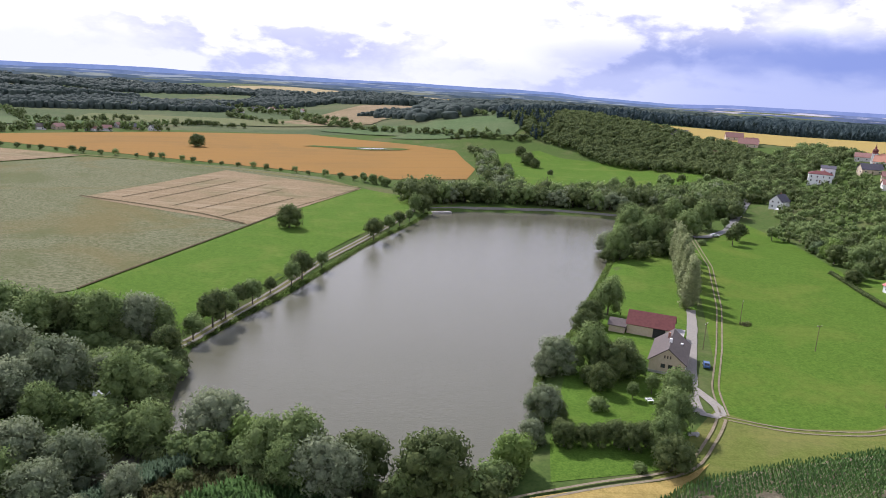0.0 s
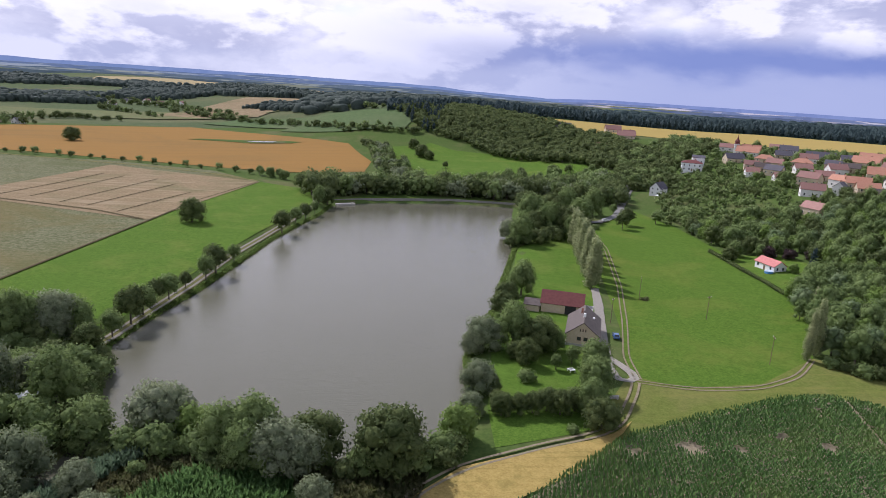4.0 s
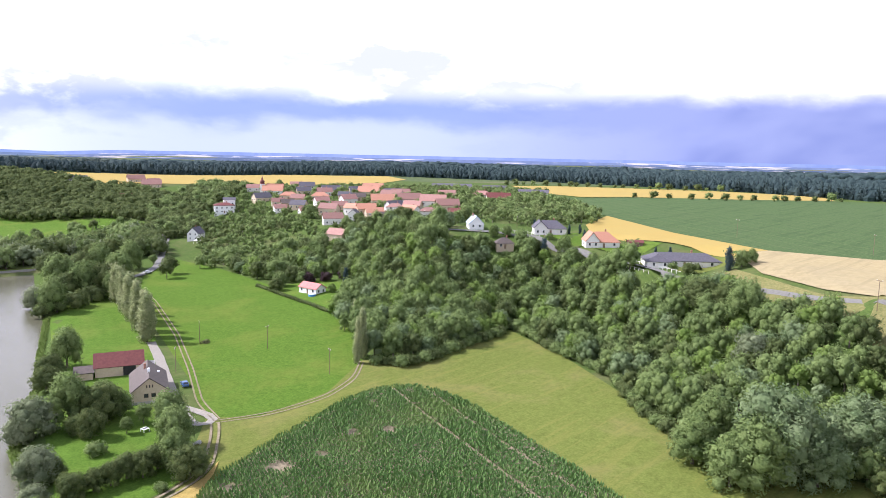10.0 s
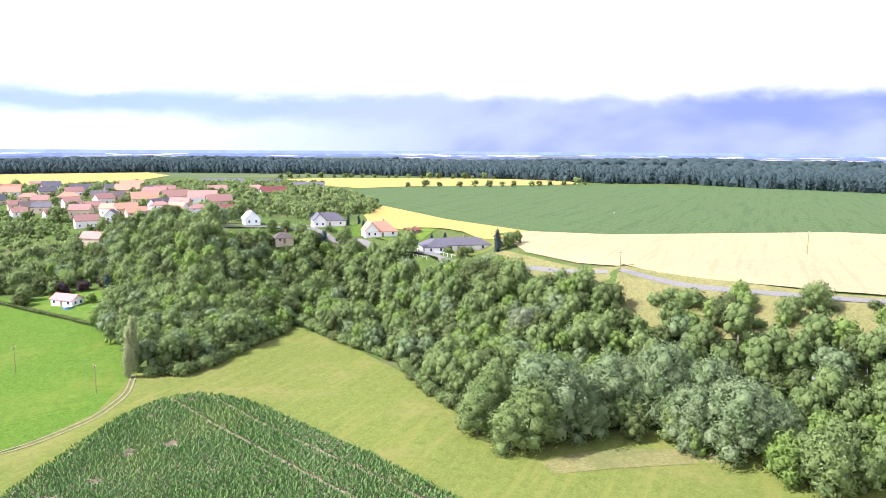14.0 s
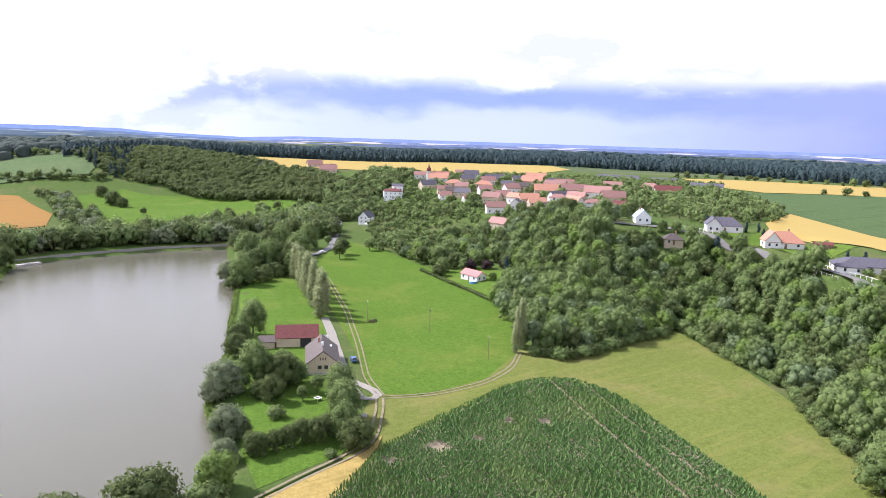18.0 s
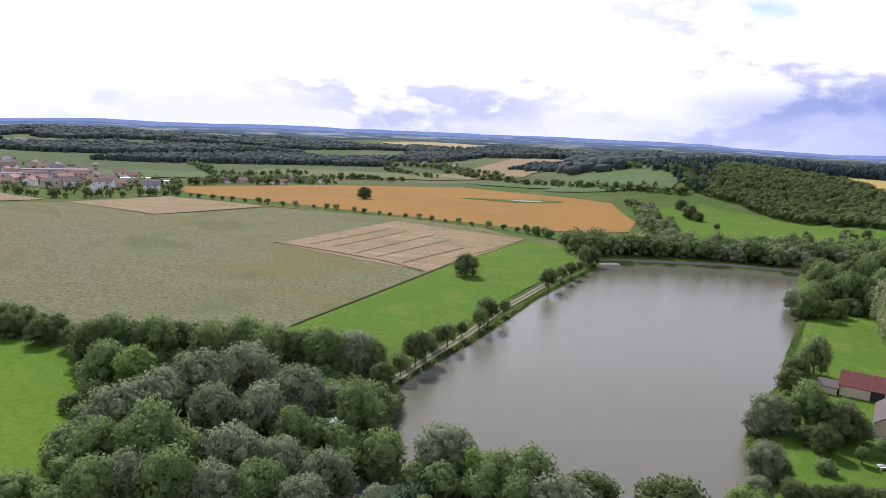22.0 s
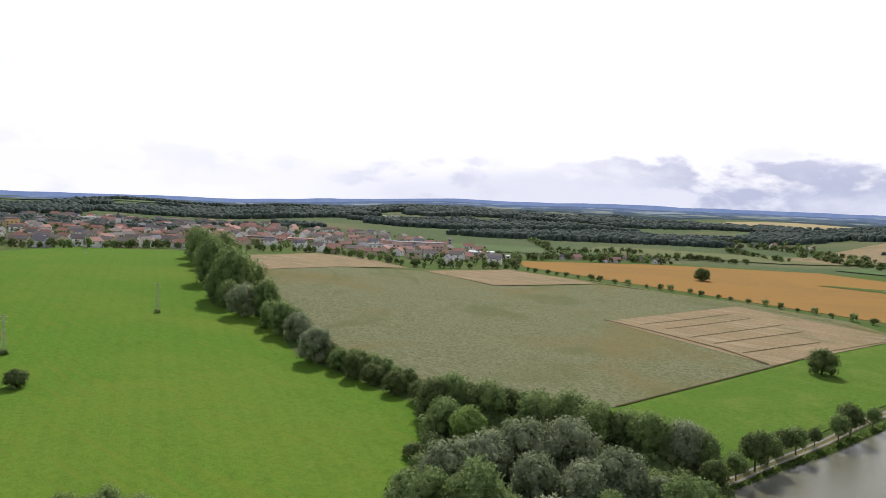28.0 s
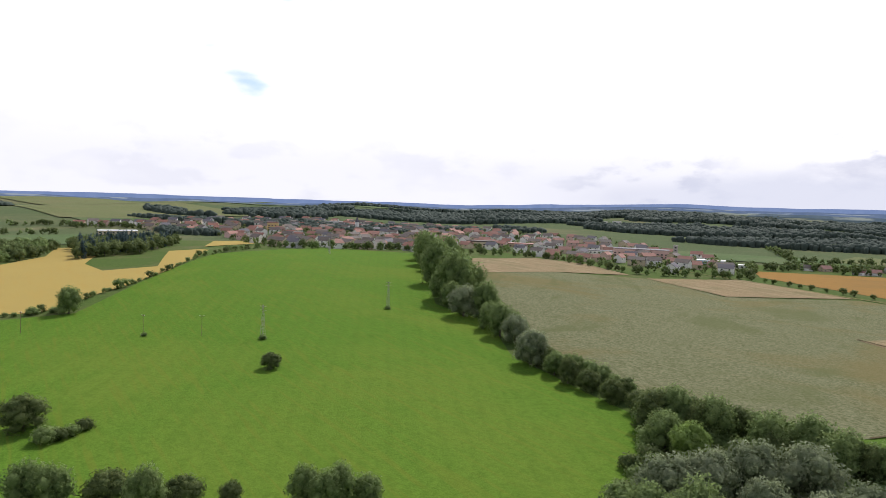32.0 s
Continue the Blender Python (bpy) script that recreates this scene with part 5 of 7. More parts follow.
def blob(x, y, long, wide, turn):
    """An uneven rounded outline."""
    out, c, s = [], math.cos(turn), math.sin(turn)
    for i in range(20):
        a = 2 * math.pi * i / 20
        k = 1 + 0.45 * noise.noise((x * 0.01 + 1.4 * math.cos(a), y * 0.01 + 1.4 * math.sin(a), 3.0))
        u, v = math.cos(a) * long * 0.52 * k, math.sin(a) * wide * 0.55 * k
        out.append((x + u * c - v * s, y + u * s + v * c))
    return out


for number, (x, y, long, wide, turn, tall) in enumerate([
        (-560, 1180, 620, 190, 0.75, 12), (-330, 1420, 520, 200, 0.25, 12), (-60, 1330, 330, 120, -0.3, 12), (-30, 1030, 260, 60, -0.5, 9), (-950, 1300, 700, 330, 0.75, 14), (-1250, 1700, 900, 420, 0.8, 14),
        (-700, 1950, 700, 260, 0.4, 13), (-300, 2100, 500, 200, 0.1, 13), (-1500, 1100, 700, 300, 0.9, 13), (-1900, 2000, 1000, 420, 0.75, 14), 
        (-1650, 700, 700, 200, 1.1, 12), (-2100, 1300, 800, 260, 1.0, 13), (-2000, -60, 500, 160, 0.2, 12), (-1250, 330, 400, 70, 0.6, 10), 
        (-1600, 470, 420, 330, 0.9, 13), (-1720, 900, 520, 260, 1.2, 13), (-1040, 220, 130, 60, 0.3, 9), (2300, -300, 600, 700, 0.2, 13),
        (-1150, 480, 300, 110, 0.6, 11), (-1150, 700, 420, 120, 0.8, 11)]):
    canopy("wood_far_%d" % (number + 1), blob(x, y, long, wide, turn), M["hazed_leaf"], tall, min(14.0, max(7.5, math.hypot(x, y) / 140)), "dark green wood between far fields", clearings=True)
belts = []
for line, gap, side in (([(-487, 819), (-410, 930)], 6, 12), ([(-455, 750), (-403, 785), (-355, 840)], 5, 10), ([(-365, 850), (-328, 913), (-266, 902)], 7, 5), ([(-351, 1101), (-237, 993)], 8, 6),
                        ([(-352, 1227), (-258, 1158), (-141, 998)], 8, 7), ([(-243, 1093), (-108, 923), (-4, 821), (53, 780)], 7, 6), ([(-666, 1038), (-603, 1076), (-514, 1149), (-399, 1318)], 7, 12),
                        ([(-630, 985), (-560, 900), (-500, 830)], 9, 6), ([(-1170, -2), (-1198, 40), (-1157, 103)], 7, 16), ([(-1133, 86), (-1157, 156), (-1086, 184)], 7, 12),
                        ([(-741, -5), (-749, 80), (-800, 90)], 9, 5), ([(-998, 56), (-1001, -3)], 9, 8), ([(-480, 640), (-440, 700), (-455, 750)], 7, 6)):
    belts += along(line, gap * 0.75, far_rng, side)
belts += [(x + far_rng.uniform(-16, 16), y + far_rng.uniform(-16, 16)) for x, y in HAMLET for _ in range(5)]
thicket("field_belts", [(far_rng.choice(["dot_a", "mote_a", "mote_b"]), x, y, far_rng.uniform(0.5, 1.05)) for x, y in belts], "rows of dark trees between far fields")

# plain and hills at the horizon: a backdrop of ridges far beyond everything else


def backdrop_ridge(name, radius, rise, swing, az0, az1, mat, seed, label):
    """A ridge on an arc about the country; rise: degrees of its top over the level of the flight."""
    verts, faces, n = [], [], 260
    for i in range(n + 1):
        a = radians(az0 + (az1 - az0) * i / n)
        ends = min(1.0, min(i, n - i) / 26)
        e = rise + swing * (noise.noise((a * 6, seed, 0)) + 0.35 * noise.noise((a * 24, seed, 4)) + 0.10 * noise.noise((a * 120, seed, 8))) - 0.5 * (1 - ends)
        e -= 0.75 * min(1.0, max(0.0, (-38 - math.degrees(a)) / 18))
        x, y = radius * math.sin(a), radius * math.cos(a)
        verts += [(x, y, -20), (x * 1.004, y * 1.004, 69 + radius * math.tan(radians(e)))]
    faces = [(2 * i, 2 * i + 2, 2 * i + 3, 2 * i + 1) for i in range(n)]
    return tagged(mesh_object(name, verts, faces, [mat], smooth=True), label, "backdrop", kind="structure")


def haze_glow_mat(name, a, b, field=None, amount=0.6):
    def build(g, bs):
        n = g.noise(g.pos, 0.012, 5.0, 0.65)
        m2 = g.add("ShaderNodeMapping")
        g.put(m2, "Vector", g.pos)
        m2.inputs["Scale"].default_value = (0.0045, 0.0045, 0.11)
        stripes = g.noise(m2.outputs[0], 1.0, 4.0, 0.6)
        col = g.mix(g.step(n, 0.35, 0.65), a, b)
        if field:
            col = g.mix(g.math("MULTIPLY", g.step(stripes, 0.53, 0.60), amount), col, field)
        # black base with emission: the colour itself carries daylight and haze
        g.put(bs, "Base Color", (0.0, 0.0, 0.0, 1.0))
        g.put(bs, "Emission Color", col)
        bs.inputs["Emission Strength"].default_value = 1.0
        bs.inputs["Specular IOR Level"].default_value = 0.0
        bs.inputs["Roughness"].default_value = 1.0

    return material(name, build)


# haze is painted in: ridge by ridge the glow turns bluer and paler
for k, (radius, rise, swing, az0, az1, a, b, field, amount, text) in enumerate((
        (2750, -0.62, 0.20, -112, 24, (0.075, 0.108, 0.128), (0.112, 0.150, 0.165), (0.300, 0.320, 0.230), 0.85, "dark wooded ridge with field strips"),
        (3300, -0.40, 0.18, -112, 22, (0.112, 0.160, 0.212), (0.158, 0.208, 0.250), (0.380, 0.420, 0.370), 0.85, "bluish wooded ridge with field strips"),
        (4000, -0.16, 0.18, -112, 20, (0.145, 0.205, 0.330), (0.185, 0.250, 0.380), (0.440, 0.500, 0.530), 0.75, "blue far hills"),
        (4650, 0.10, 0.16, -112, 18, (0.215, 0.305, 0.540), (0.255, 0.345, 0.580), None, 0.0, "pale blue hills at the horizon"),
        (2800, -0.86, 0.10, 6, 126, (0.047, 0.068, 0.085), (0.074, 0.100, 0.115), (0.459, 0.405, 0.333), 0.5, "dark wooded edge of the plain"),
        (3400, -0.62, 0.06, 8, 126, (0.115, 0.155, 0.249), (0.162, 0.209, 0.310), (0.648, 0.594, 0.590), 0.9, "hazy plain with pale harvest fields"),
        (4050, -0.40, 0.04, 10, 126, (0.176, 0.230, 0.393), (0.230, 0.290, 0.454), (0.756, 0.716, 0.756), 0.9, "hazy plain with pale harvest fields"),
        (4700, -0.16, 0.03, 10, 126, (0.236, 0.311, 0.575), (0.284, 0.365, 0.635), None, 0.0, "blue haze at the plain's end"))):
    backdrop_ridge("backdrop_%d" % (k + 1), radius, rise, swing, az0, az1, haze_glow_mat("distance_%d" % (k + 1), a, b, field, amount), 2.0 + 3 * k, text + " in the far distance")

# ---- buildings ----


def part(name, bm, mat, parent, label=""):
    """Link a bmesh as one mesh under a thing or a part."""
    me = bpy.data.meshes.new(name)
    bm.to_mesh(me)
    bm.free()
    for m in (mat if isinstance(mat, (list, tuple)) else [mat]):
        me.materials.append(m)
    ob = new(name, me)
    ob.parent = parent
    return tagged(ob, label)


def shape(verts, faces, bevel=0.0):
    bm = bmesh.new()
    vs = [bm.verts.new(v) for v in verts]
    for f in faces:
        bm.faces.new([vs[i] for i in f])
    bmesh.ops.recalc_face_normals(bm, faces=bm.faces[:])
    if bevel:
        bmesh.ops.bevel(bm, geom=bm.edges[:], offset=bevel, segments=1, affect="EDGES")
    return bm


def box(x0, x1, y0, y1, z0, z1, bevel=0.0):
    v = [(x, y, z) for z in (z0, z1) for y in (y0, y1) for x in (x0, x1)]
    return shape(v, [(0, 2, 3, 1), (4, 5, 7, 6), (0, 1, 5, 4), (2, 6, 7, 3), (0, 4, 6, 2), (1, 3, 7, 5)], bevel)


def root_at(name, x, y, turn, label, category, z=None, group=""):
    ob = new(name)
    ob.empty_display_size = 0.5
    ob.matrix_basis = pose(x, y, surface(x, y) if z is None else z, 0, 0, turn)
    return tagged(ob, label, category, group)


def slab(a, b, c, d, thick):
    """A roof plane of four corners with thickness below."""
    top = [Vector(p) for p in (a, b, c, d)]
    n = (top[1] - top[0]).cross(top[3] - top[0]).normalized()
    if n.z < 0:
        n = -n
    low = [p - n * thick for p in top]
    return [tuple(p) for p in top + low], [(0, 1, 2, 3), (7, 6, 5, 4), (0, 4, 5, 1), (1, 5, 6, 2), (2, 6, 7, 3), (3, 7, 4, 0)]


def roof_bm(planes, thick=0.22):
    bm = bmesh.new()
    for plane in planes:
        if len(plane) == 3:
            plane = plane + (plane[2],)
        v, f = slab(*plane, thick)
        vs = [bm.verts.new(p) for p in v]
        for q in f:
            ids = list(dict.fromkeys(q))
            try:
                bm.faces.new([vs[i] for i in ids])
            except ValueError:
                pass
    bmesh.ops.remove_doubles(bm, verts=bm.verts[:], dist=0.001)
    bmesh.ops.dissolve_degenerate(bm, dist=0.001, edges=bm.edges[:])
    bmesh.ops.recalc_face_normals(bm, faces=bm.faces[:])
    return bm


def window_on(root, x, y, z, w, h, facing, frame_mat="white"):
    """A window set in a wall: frame with its pane behind. facing: 0 +x, 90 +y, and so on."""
    f = part("window", box(-w / 2, w / 2, -0.05, 0.09, 0, h, 0.02), M[frame_mat], root)
    f.matrix_basis = pose(x, y, z, 0, 0, facing - 90)
    p = part("pane", box(-w / 2 + 0.1, w / 2 - 0.1, 0.05, 0.11, 0.1, h - 0.1), M["glass"], f)
    return p


def house(x, y, turn, long, wide, wall_h, rise, roof="gable", wall="wall", tiles="red_tile", label="", name="house", windows=True, chimney=True, group="", panes=3, over=0.45, door=True):
    root = root_at(name, x, y, turn, label, "house", group=group)
    a, b, h, s = long / 2, wide / 2, wall_h, -2.5
    if roof == "gable":
        v = [(-a, -b, s), (a, -b, s), (a, b, s), (-a, b, s), (-a, -b, h), (a, -b, h), (a, b, h), (-a, b, h), (-a, 0, h + rise), (a, 0, h + rise)]
        part("wall", shape(v, [(0, 1, 5, 4), (2, 3, 7, 6), (1, 2, 6, 9, 5), (3, 0, 4, 8, 7), (0, 3, 2, 1), (4, 5, 9, 8), (6, 7, 8, 9)]), M[wall], root)
        k = rise / b
        e, t = over, 0.2
        part("roof", roof_bm([((-a - e, -b - e, h - e * k + t), (a + e, -b - e, h - e * k + t), (a + e, 0, h + rise + t), (-a - e, 0, h + rise + t)),
                              ((-a - e, b + e, h - e * k + t), (a + e, b + e, h - e * k + t), (a + e, 0, h + rise + t), (-a - e, 0, h + rise + t))]), M[tiles], root)
    else:
        part("wall", box(-a, a, -b, b, s, h), M[wall], root)
        e, q = over, max(0.5, a - b * 0.9)
        c = [(-a - e, -b - e, h), (a + e, -b - e, h), (a + e, b + e, h), (-a - e, b + e, h)]
        p, r = (-q, 0, h + rise), (q, 0, h + rise)
        part("roof", roof_bm([(c[0], c[1], r, p), (c[2], c[3], p, r), (c[1], c[2], r), (c[3], c[0], p)]), M[tiles], root)
    if chimney:
        part("chimney", box(a * 0.25, a * 0.25 + 0.6, 0.5, 1.1, h + rise * 0.4, h + rise + 1.0, 0.04), M["chimney"], root)
    if windows:
        storeys = 2 if h > 4.5 else 1
        for k in range(storeys):
            z = 0.9 + 2.8 * k
            for i in range(panes):
                u = -a + long * (i + 0.5) / panes
                if not (door and k == 0 and i == panes // 2):
                    window_on(root, u, -b, z, 1.1, 1.35, -90)
                window_on(root, u, b, z, 1.1, 1.35, 90)
            for u in (-b * 0.45, b * 0.45):
                window_on(root, -a, u, z, 1.0, 1.3, 180)
                window_on(root, a, u, z, 1.0, 1.3, 0)
        if door:
            part("door", box(-0.5, 0.5, -b - 0.08, -b + 0.05, 0, 2.05, 0.02), M["wood"], root)
    return root


M["town_tile"] = plain_mat("dull_red_tiles", (0.27, 0.120, 0.085), (0.36, 0.170, 0.125), 1.6, vary=0.6)
M["chimney"] = plain_mat("chimney_brick", (0.32, 0.15, 0.10), (0.42, 0.22, 0.15), 4.0)
M["blue_sheet"] = plain_mat("pale_blue_sheet", (0.42, 0.55, 0.70), (0.50, 0.62, 0.76), 1.5, rough=0.5, vary=0.05)
M["car_blue"] = plain_mat("blue_car_paint", (0.05, 0.11, 0.24), (0.06, 0.13, 0.28), 1.0, rough=0.25, bump=0.0, vary=0.0)
M["rubber"] = plain_mat("black_rubber", (0.02, 0.02, 0.02), (0.03, 0.03, 0.03), 4.0)
M["pale_pink"] = plain_mat("rosy_render", (0.58, 0.38, 0.33), (0.66, 0.46, 0.40), 1.5)
M["ochre"] = plain_mat("ochre_render", (0.62, 0.45, 0.20), (0.68, 0.50, 0.25), 1.5)
ROOF_WORDS = {"red_tile": "red tiled", "orange_tile": "bright orange tiled", "slate": "grey slate", "grey_tile": "grey-brown tiled", "dark_red": "dark red"}
WALL_WORDS = {"wall": "white rendered", "beige": "beige rendered"}

# village on the hill
for number, (x, y, turn, long, roof_key, wall_key, eaves, hipped) in enumerate(VILLAGE):
    deep = min(10.0, max(6.5, long * 0.62))
    house(x, y, turn, long, deep, eaves, deep * (0.34 if hipped else 0.42), "hip" if hipped else "gable", wall_key, roof_key,
          "%s village house with a %s roof" % (WALL_WORDS[wall_key], ROOF_WORDS[roof_key]), group="houses of the village", panes=2 if long < 12 else 3, door=number % 2 == 0)

# houses with a look of their own
house(242, 106.5, -52, 27, 10, 2.5, 2.6, "hip", "wall", "slate", "long white bungalow with a dark grey hipped roof", name="bungalow", panes=4)
house(233.5, 113, 38, 13, 9, 2.5, 2.5, "hip", "wall", "slate", "white bungalow wing with a dark grey hipped roof", name="bungalow", panes=2, chimney=False)
house(255, 150, -44, 14, 9.5, 2.5, 4.2, "hip", "wall", "orange_tile", "cream detached house with a bright orange hipped roof", panes=3)
house(250.5, 152.5, 46, 7.5, 6, 3.2, 3.6, "gable", "wall", "orange_tile", "cream gabled wing with a bright orange roof", panes=1, chimney=False)
house(258, 180, -46, 15, 9, 2.8, 3.6, "hip", "wall", "slate", "white house with a dark slate hipped roof", panes=3)
house(253, 182, 44, 8, 6, 3.4, 3.0, "gable", "wall", "slate", "white gabled wing with a dark slate roof", panes=1, chimney=False)
house(241, 212, 50, 9.5, 7, 2.8, 3.4, "gable", "white", "blue_sheet", "white gabled house with a pale blue sheet roof", panes=2)
house(168, 245, -84, 11, 6, 2.6, 1.9, "gable", "white", "pink_tile", "small white garden cottage with a pink-red roof", name="cottage", panes=3, chimney=False)
house(202, 222, -50, 7, 4.5, 2.2, 0.9, "gable", "wood", "blue_sheet", "small garden shed with a pale blue roof", name="shed", windows=False, chimney=False)
house(214, 443, 40, 11, 8, 4.8, 4.0, "gable", "white", "slate", "white gabled house beside the village road", panes=2)
house(264, 494, -25, 15, 10, 6.2, 2.0, "hip", "white", "dark_red", "large white villa with a low dark red roof", panes=4)
house(272, 500, -25, 9, 8, 7.4, 1.6, "gable", "white", "slate", "white villa wing with a flat grey roof", panes=2, chimney=False)
house(232, 186.5, -40, 8, 6, 2.4, 2.4, "hip", "beige", "grey_tile", "small beige house with a brown hipped roof on the rim", panes=2)
house(256, 134, -50, 6, 3.5, 2.2, 0.8, "gable", "wood", "dark_red", "small dark red garden shed", name="shed", windows=False, chimney=False)
for x, y, turn, long, wide, text in ((506, 472, -47, 40, 14, "long white farm hall with a grey roof"), (516, 424, -45, 24, 13, "long pale farm hall with a grey roof"), (487, 356, -55, 26, 12, "long low farm hall with a grey roof")):
    house(x, y, turn, long, wide, 3.6, 2.6, "gable", "wall", "slate", text, name="farm_hall", windows=False, chimney=False)


def church(x, y):
    root = root_at("church", x, y, -28, "white village church with a red onion-topped tower", "church")
    nave = house(x + 9, y - 6, -28, 14, 8, 4.0, 4.0, "gable", "wall", "orange_tile", "white church nave with an orange roof", name="church_nave", panes=3, chimney=False, door=False)
    part("tower", box(-1.9, 1.9, -1.9, 1.9, -2, 8.6), M["wall"], root)
    bm = bmesh.new()
    rings = [(2.3, 8.5), (2.1, 9.0), (1.7, 9.5), (2.1, 10.3), (1.9, 11.1), (1.1, 12.0), (0.6, 12.6), (0.7, 13.2), (0.35, 14.0), (0.1, 15.2), (0.05, 16.5)]
    prev = None
    for r, z in rings:
        cur = [bm.verts.new((r * math.cos(k * math.pi / 4), r * math.sin(k * math.pi / 4), z)) for k in range(8)]
        if prev:
            for k in range(8):
                bm.faces.new((prev[k], prev[(k + 1) % 8], cur[(k + 1) % 8], cur[k]))
        prev = cur
    part("spire", bm, M["dark_red"], root, "dark red onion spire")
    for facing in (0, 90, 180, 270):
        c, s = math.cos(radians(facing)), math.sin(radians(facing))
        window_on(root, 1.9 * c, 1.9 * s, 6.0, 0.8, 1.5, facing, "concrete")


church(314, 518)

# farm by the pond
AXIS = 68
farm = house(61.6, 172.8, AXIS, 16.5, 8.8, 3.5, 3.4, "gable", "beige", "grey_tile", "beige farmhouse with a grey-brown gabled roof", name="farmhouse", windows=False)
for u in (-2.7, -0.9, 0.9):
    window_on(farm, -8.25, u, 1.7, 1.15, 1.1, 180, "wood")
for u in (-0.7, 0.0, 0.7):
    window_on(farm, -8.25, u, 4.3, 0.35, 0.8, 180, "wood")
for u in (-5.5, -2.0, 1.5, 5.0):
    window_on(farm, u, -4.4, 1.3, 1.1, 1.3, -90)
part("plinth", box(-8.4, 8.35, -4.5, 4.5, -1.5, 0.75), M["concrete"], farm, "grey stone plinth")
part("skylight", box(2.0, 3.0, -2.9, -2.2, 5.05, 5.35), M["white"], farm, "white roof hatch")
part("chimney", box(-3.2, -2.5, -0.35, 0.35, 6.3, 8.0, 0.04), M["white"], farm, "white chimney stack")
barn = house(63.3, 196.5, AXIS - 90, 12.8, 7.6, 3.2, 3.0, "gable", "beige", "dark_red", "beige barn with a dark red sheet roof and open gateway", name="barn", windows=False, chimney=False)
# solid black panel stands in for the shade inside the open gateway
part("gateway", box(1.0, 4.4, -3.92, -3.6, -0.2, 2.8), M["rubber"], barn, "black panel for the shaded inside of the barn gateway")
window_on(barn, 5.2, -3.8, 1.3, 0.9, 0.9, -90, "wood")
house(54.2, 198.6, AXIS - 90, 4.6, 7.0, 2.2, 1.0, "gable", "beige", "grey_tile", "low lean-to shed beside the barn", name="shed", windows=False, chimney=False)
yard = root_at("annex", 69.6, 191.0, AXIS - 90, "white flat-roofed annex behind the farmhouse", "annex")
part("wall", box(-1.6, 1.6, -3.2, 3.2, -1, 2.4), M["white"], yard)
part("roof", box(-1.8, 1.8, -3.4, 3.4, 2.4, 2.6, 0.03), M["concrete"], yard)


def car(x, y, turn, paint="car_blue", label="small dark blue hatchback parked on the grass"):
    root = root_at("car", x, y, turn, label, "car", z=surface(x, y) + (0.1 if paint == "car_blue" else 0.55))
    prof = [(-2.0, 0.35), (2.0, 0.35), (2.05, 0.7), (1.85, 0.9), (1.0, 0.98), (0.35, 1.42), (-1.3, 1.45), (-1.95, 1.0), (-2.05, 0.7)]
    v = [(px, -0.82 + (0.14 if pz > 1.1 else 0), pz) for px, pz in prof] + [(px, 0.82 - (0.14 if pz > 1.1 else 0), pz) for px, pz in prof]
    n = len(prof)
    part("body", shape(v, [tuple(range(n)), tuple(range(2 * n - 1, n - 1, -1))] + [(i, (i + 1) % n, n + (i + 1) % n, n + i) for i in range(n)], 0.03), M[paint], root)
    part("windscreen", shape([(0.98, -0.66, 1.02), (0.98, 0.66, 1.02), (0.42, 0.6, 1.4), (0.42, -0.6, 1.4)], [(0, 1, 2, 3)]), M["glass"], root)
    part("rear_window", shape([(-1.93, -0.62, 1.05), (-1.36, -0.58, 1.42), (-1.36, 0.58, 1.42), (-1.93, 0.62, 1.05)], [(0, 1, 2, 3)]), M["glass"], root)
    for side in (-1, 1):
        part("side_window", box(-1.2, 0.55, side * 0.74 - 0.03, side * 0.74 + 0.03, 1.0, 1.32), M["glass"], root)
        part("headlight", box(1.95, 2.07, side * 0.6 - 0.14, side * 0.6 + 0.14, 0.66, 0.8, 0.02), M["white"], root)
    for px in (-1.25, 1.3):
        for side in (-1, 1):
            bm = bmesh.new()
            bmesh.ops.create_cone(bm, cap_ends=True, segments=14, radius1=0.31, radius2=0.31, depth=0.2, matrix=pose(px, side * 0.76, 0.31, 90, 0, 0))
            wheel = part("wheel", bm, M["rubber"], root)
            bm = bmesh.new()
            bmesh.ops.create_cone(bm, cap_ends=True, segments=10, radius1=0.19, radius2=0.17, depth=0.03, matrix=pose(px, side * 0.87, 0.31, 90, 0, 0))
            part("rim", bm, M["concrete"], wheel)


car(71.3, 172.0, 74)

# town beyond the western meadow
TOWN = [(-640, 215), (-660, 373), (-740, 470), (-560, 505), (-540, 560), (-470, 560), (-440, 500), (-400, 575), (-430, 640), (-620, 760), (-800, 800), (-1000, 760), (-1250, 760), (-1350, 560), (-1260, 190), (-1120, 150), (-1020, 260), (-860, 250)]
town_rng = random.Random(12)
MODELS = []
for long, wide, tall, rise, roof_key, wall_key, text in ((14, 9, 6.0, 3.4, "town_tile", "wall", "white town house with a dull red roof"), (16, 10, 5.0, 3.6, "town_tile", "beige", "low beige town house with a dull red roof"),
                                                        (15, 10, 7.0, 3.4, "grey_tile", "wall", "white town house with a brown roof"), (18, 11, 6.5, 3.0, "grey_tile", "beige", "beige town house with a brown roof"),
                                                        (14, 10, 6.4, 3.4, "slate", "wall", "white town house with a grey roof"), (16, 10, 5.6, 3.2, "town_tile", "pale_pink", "rosy town house with a dull red roof")):
    MODELS.append((long, wide, tall, rise, roof_key, wall_key, text))
first = {}
town_spots = [(-1181, 98), (-1194, 118), (-1182, 132), (-1195, 150), (-1182, 164), (-1181, 184)] + scatter(TOWN, 38, town_rng)
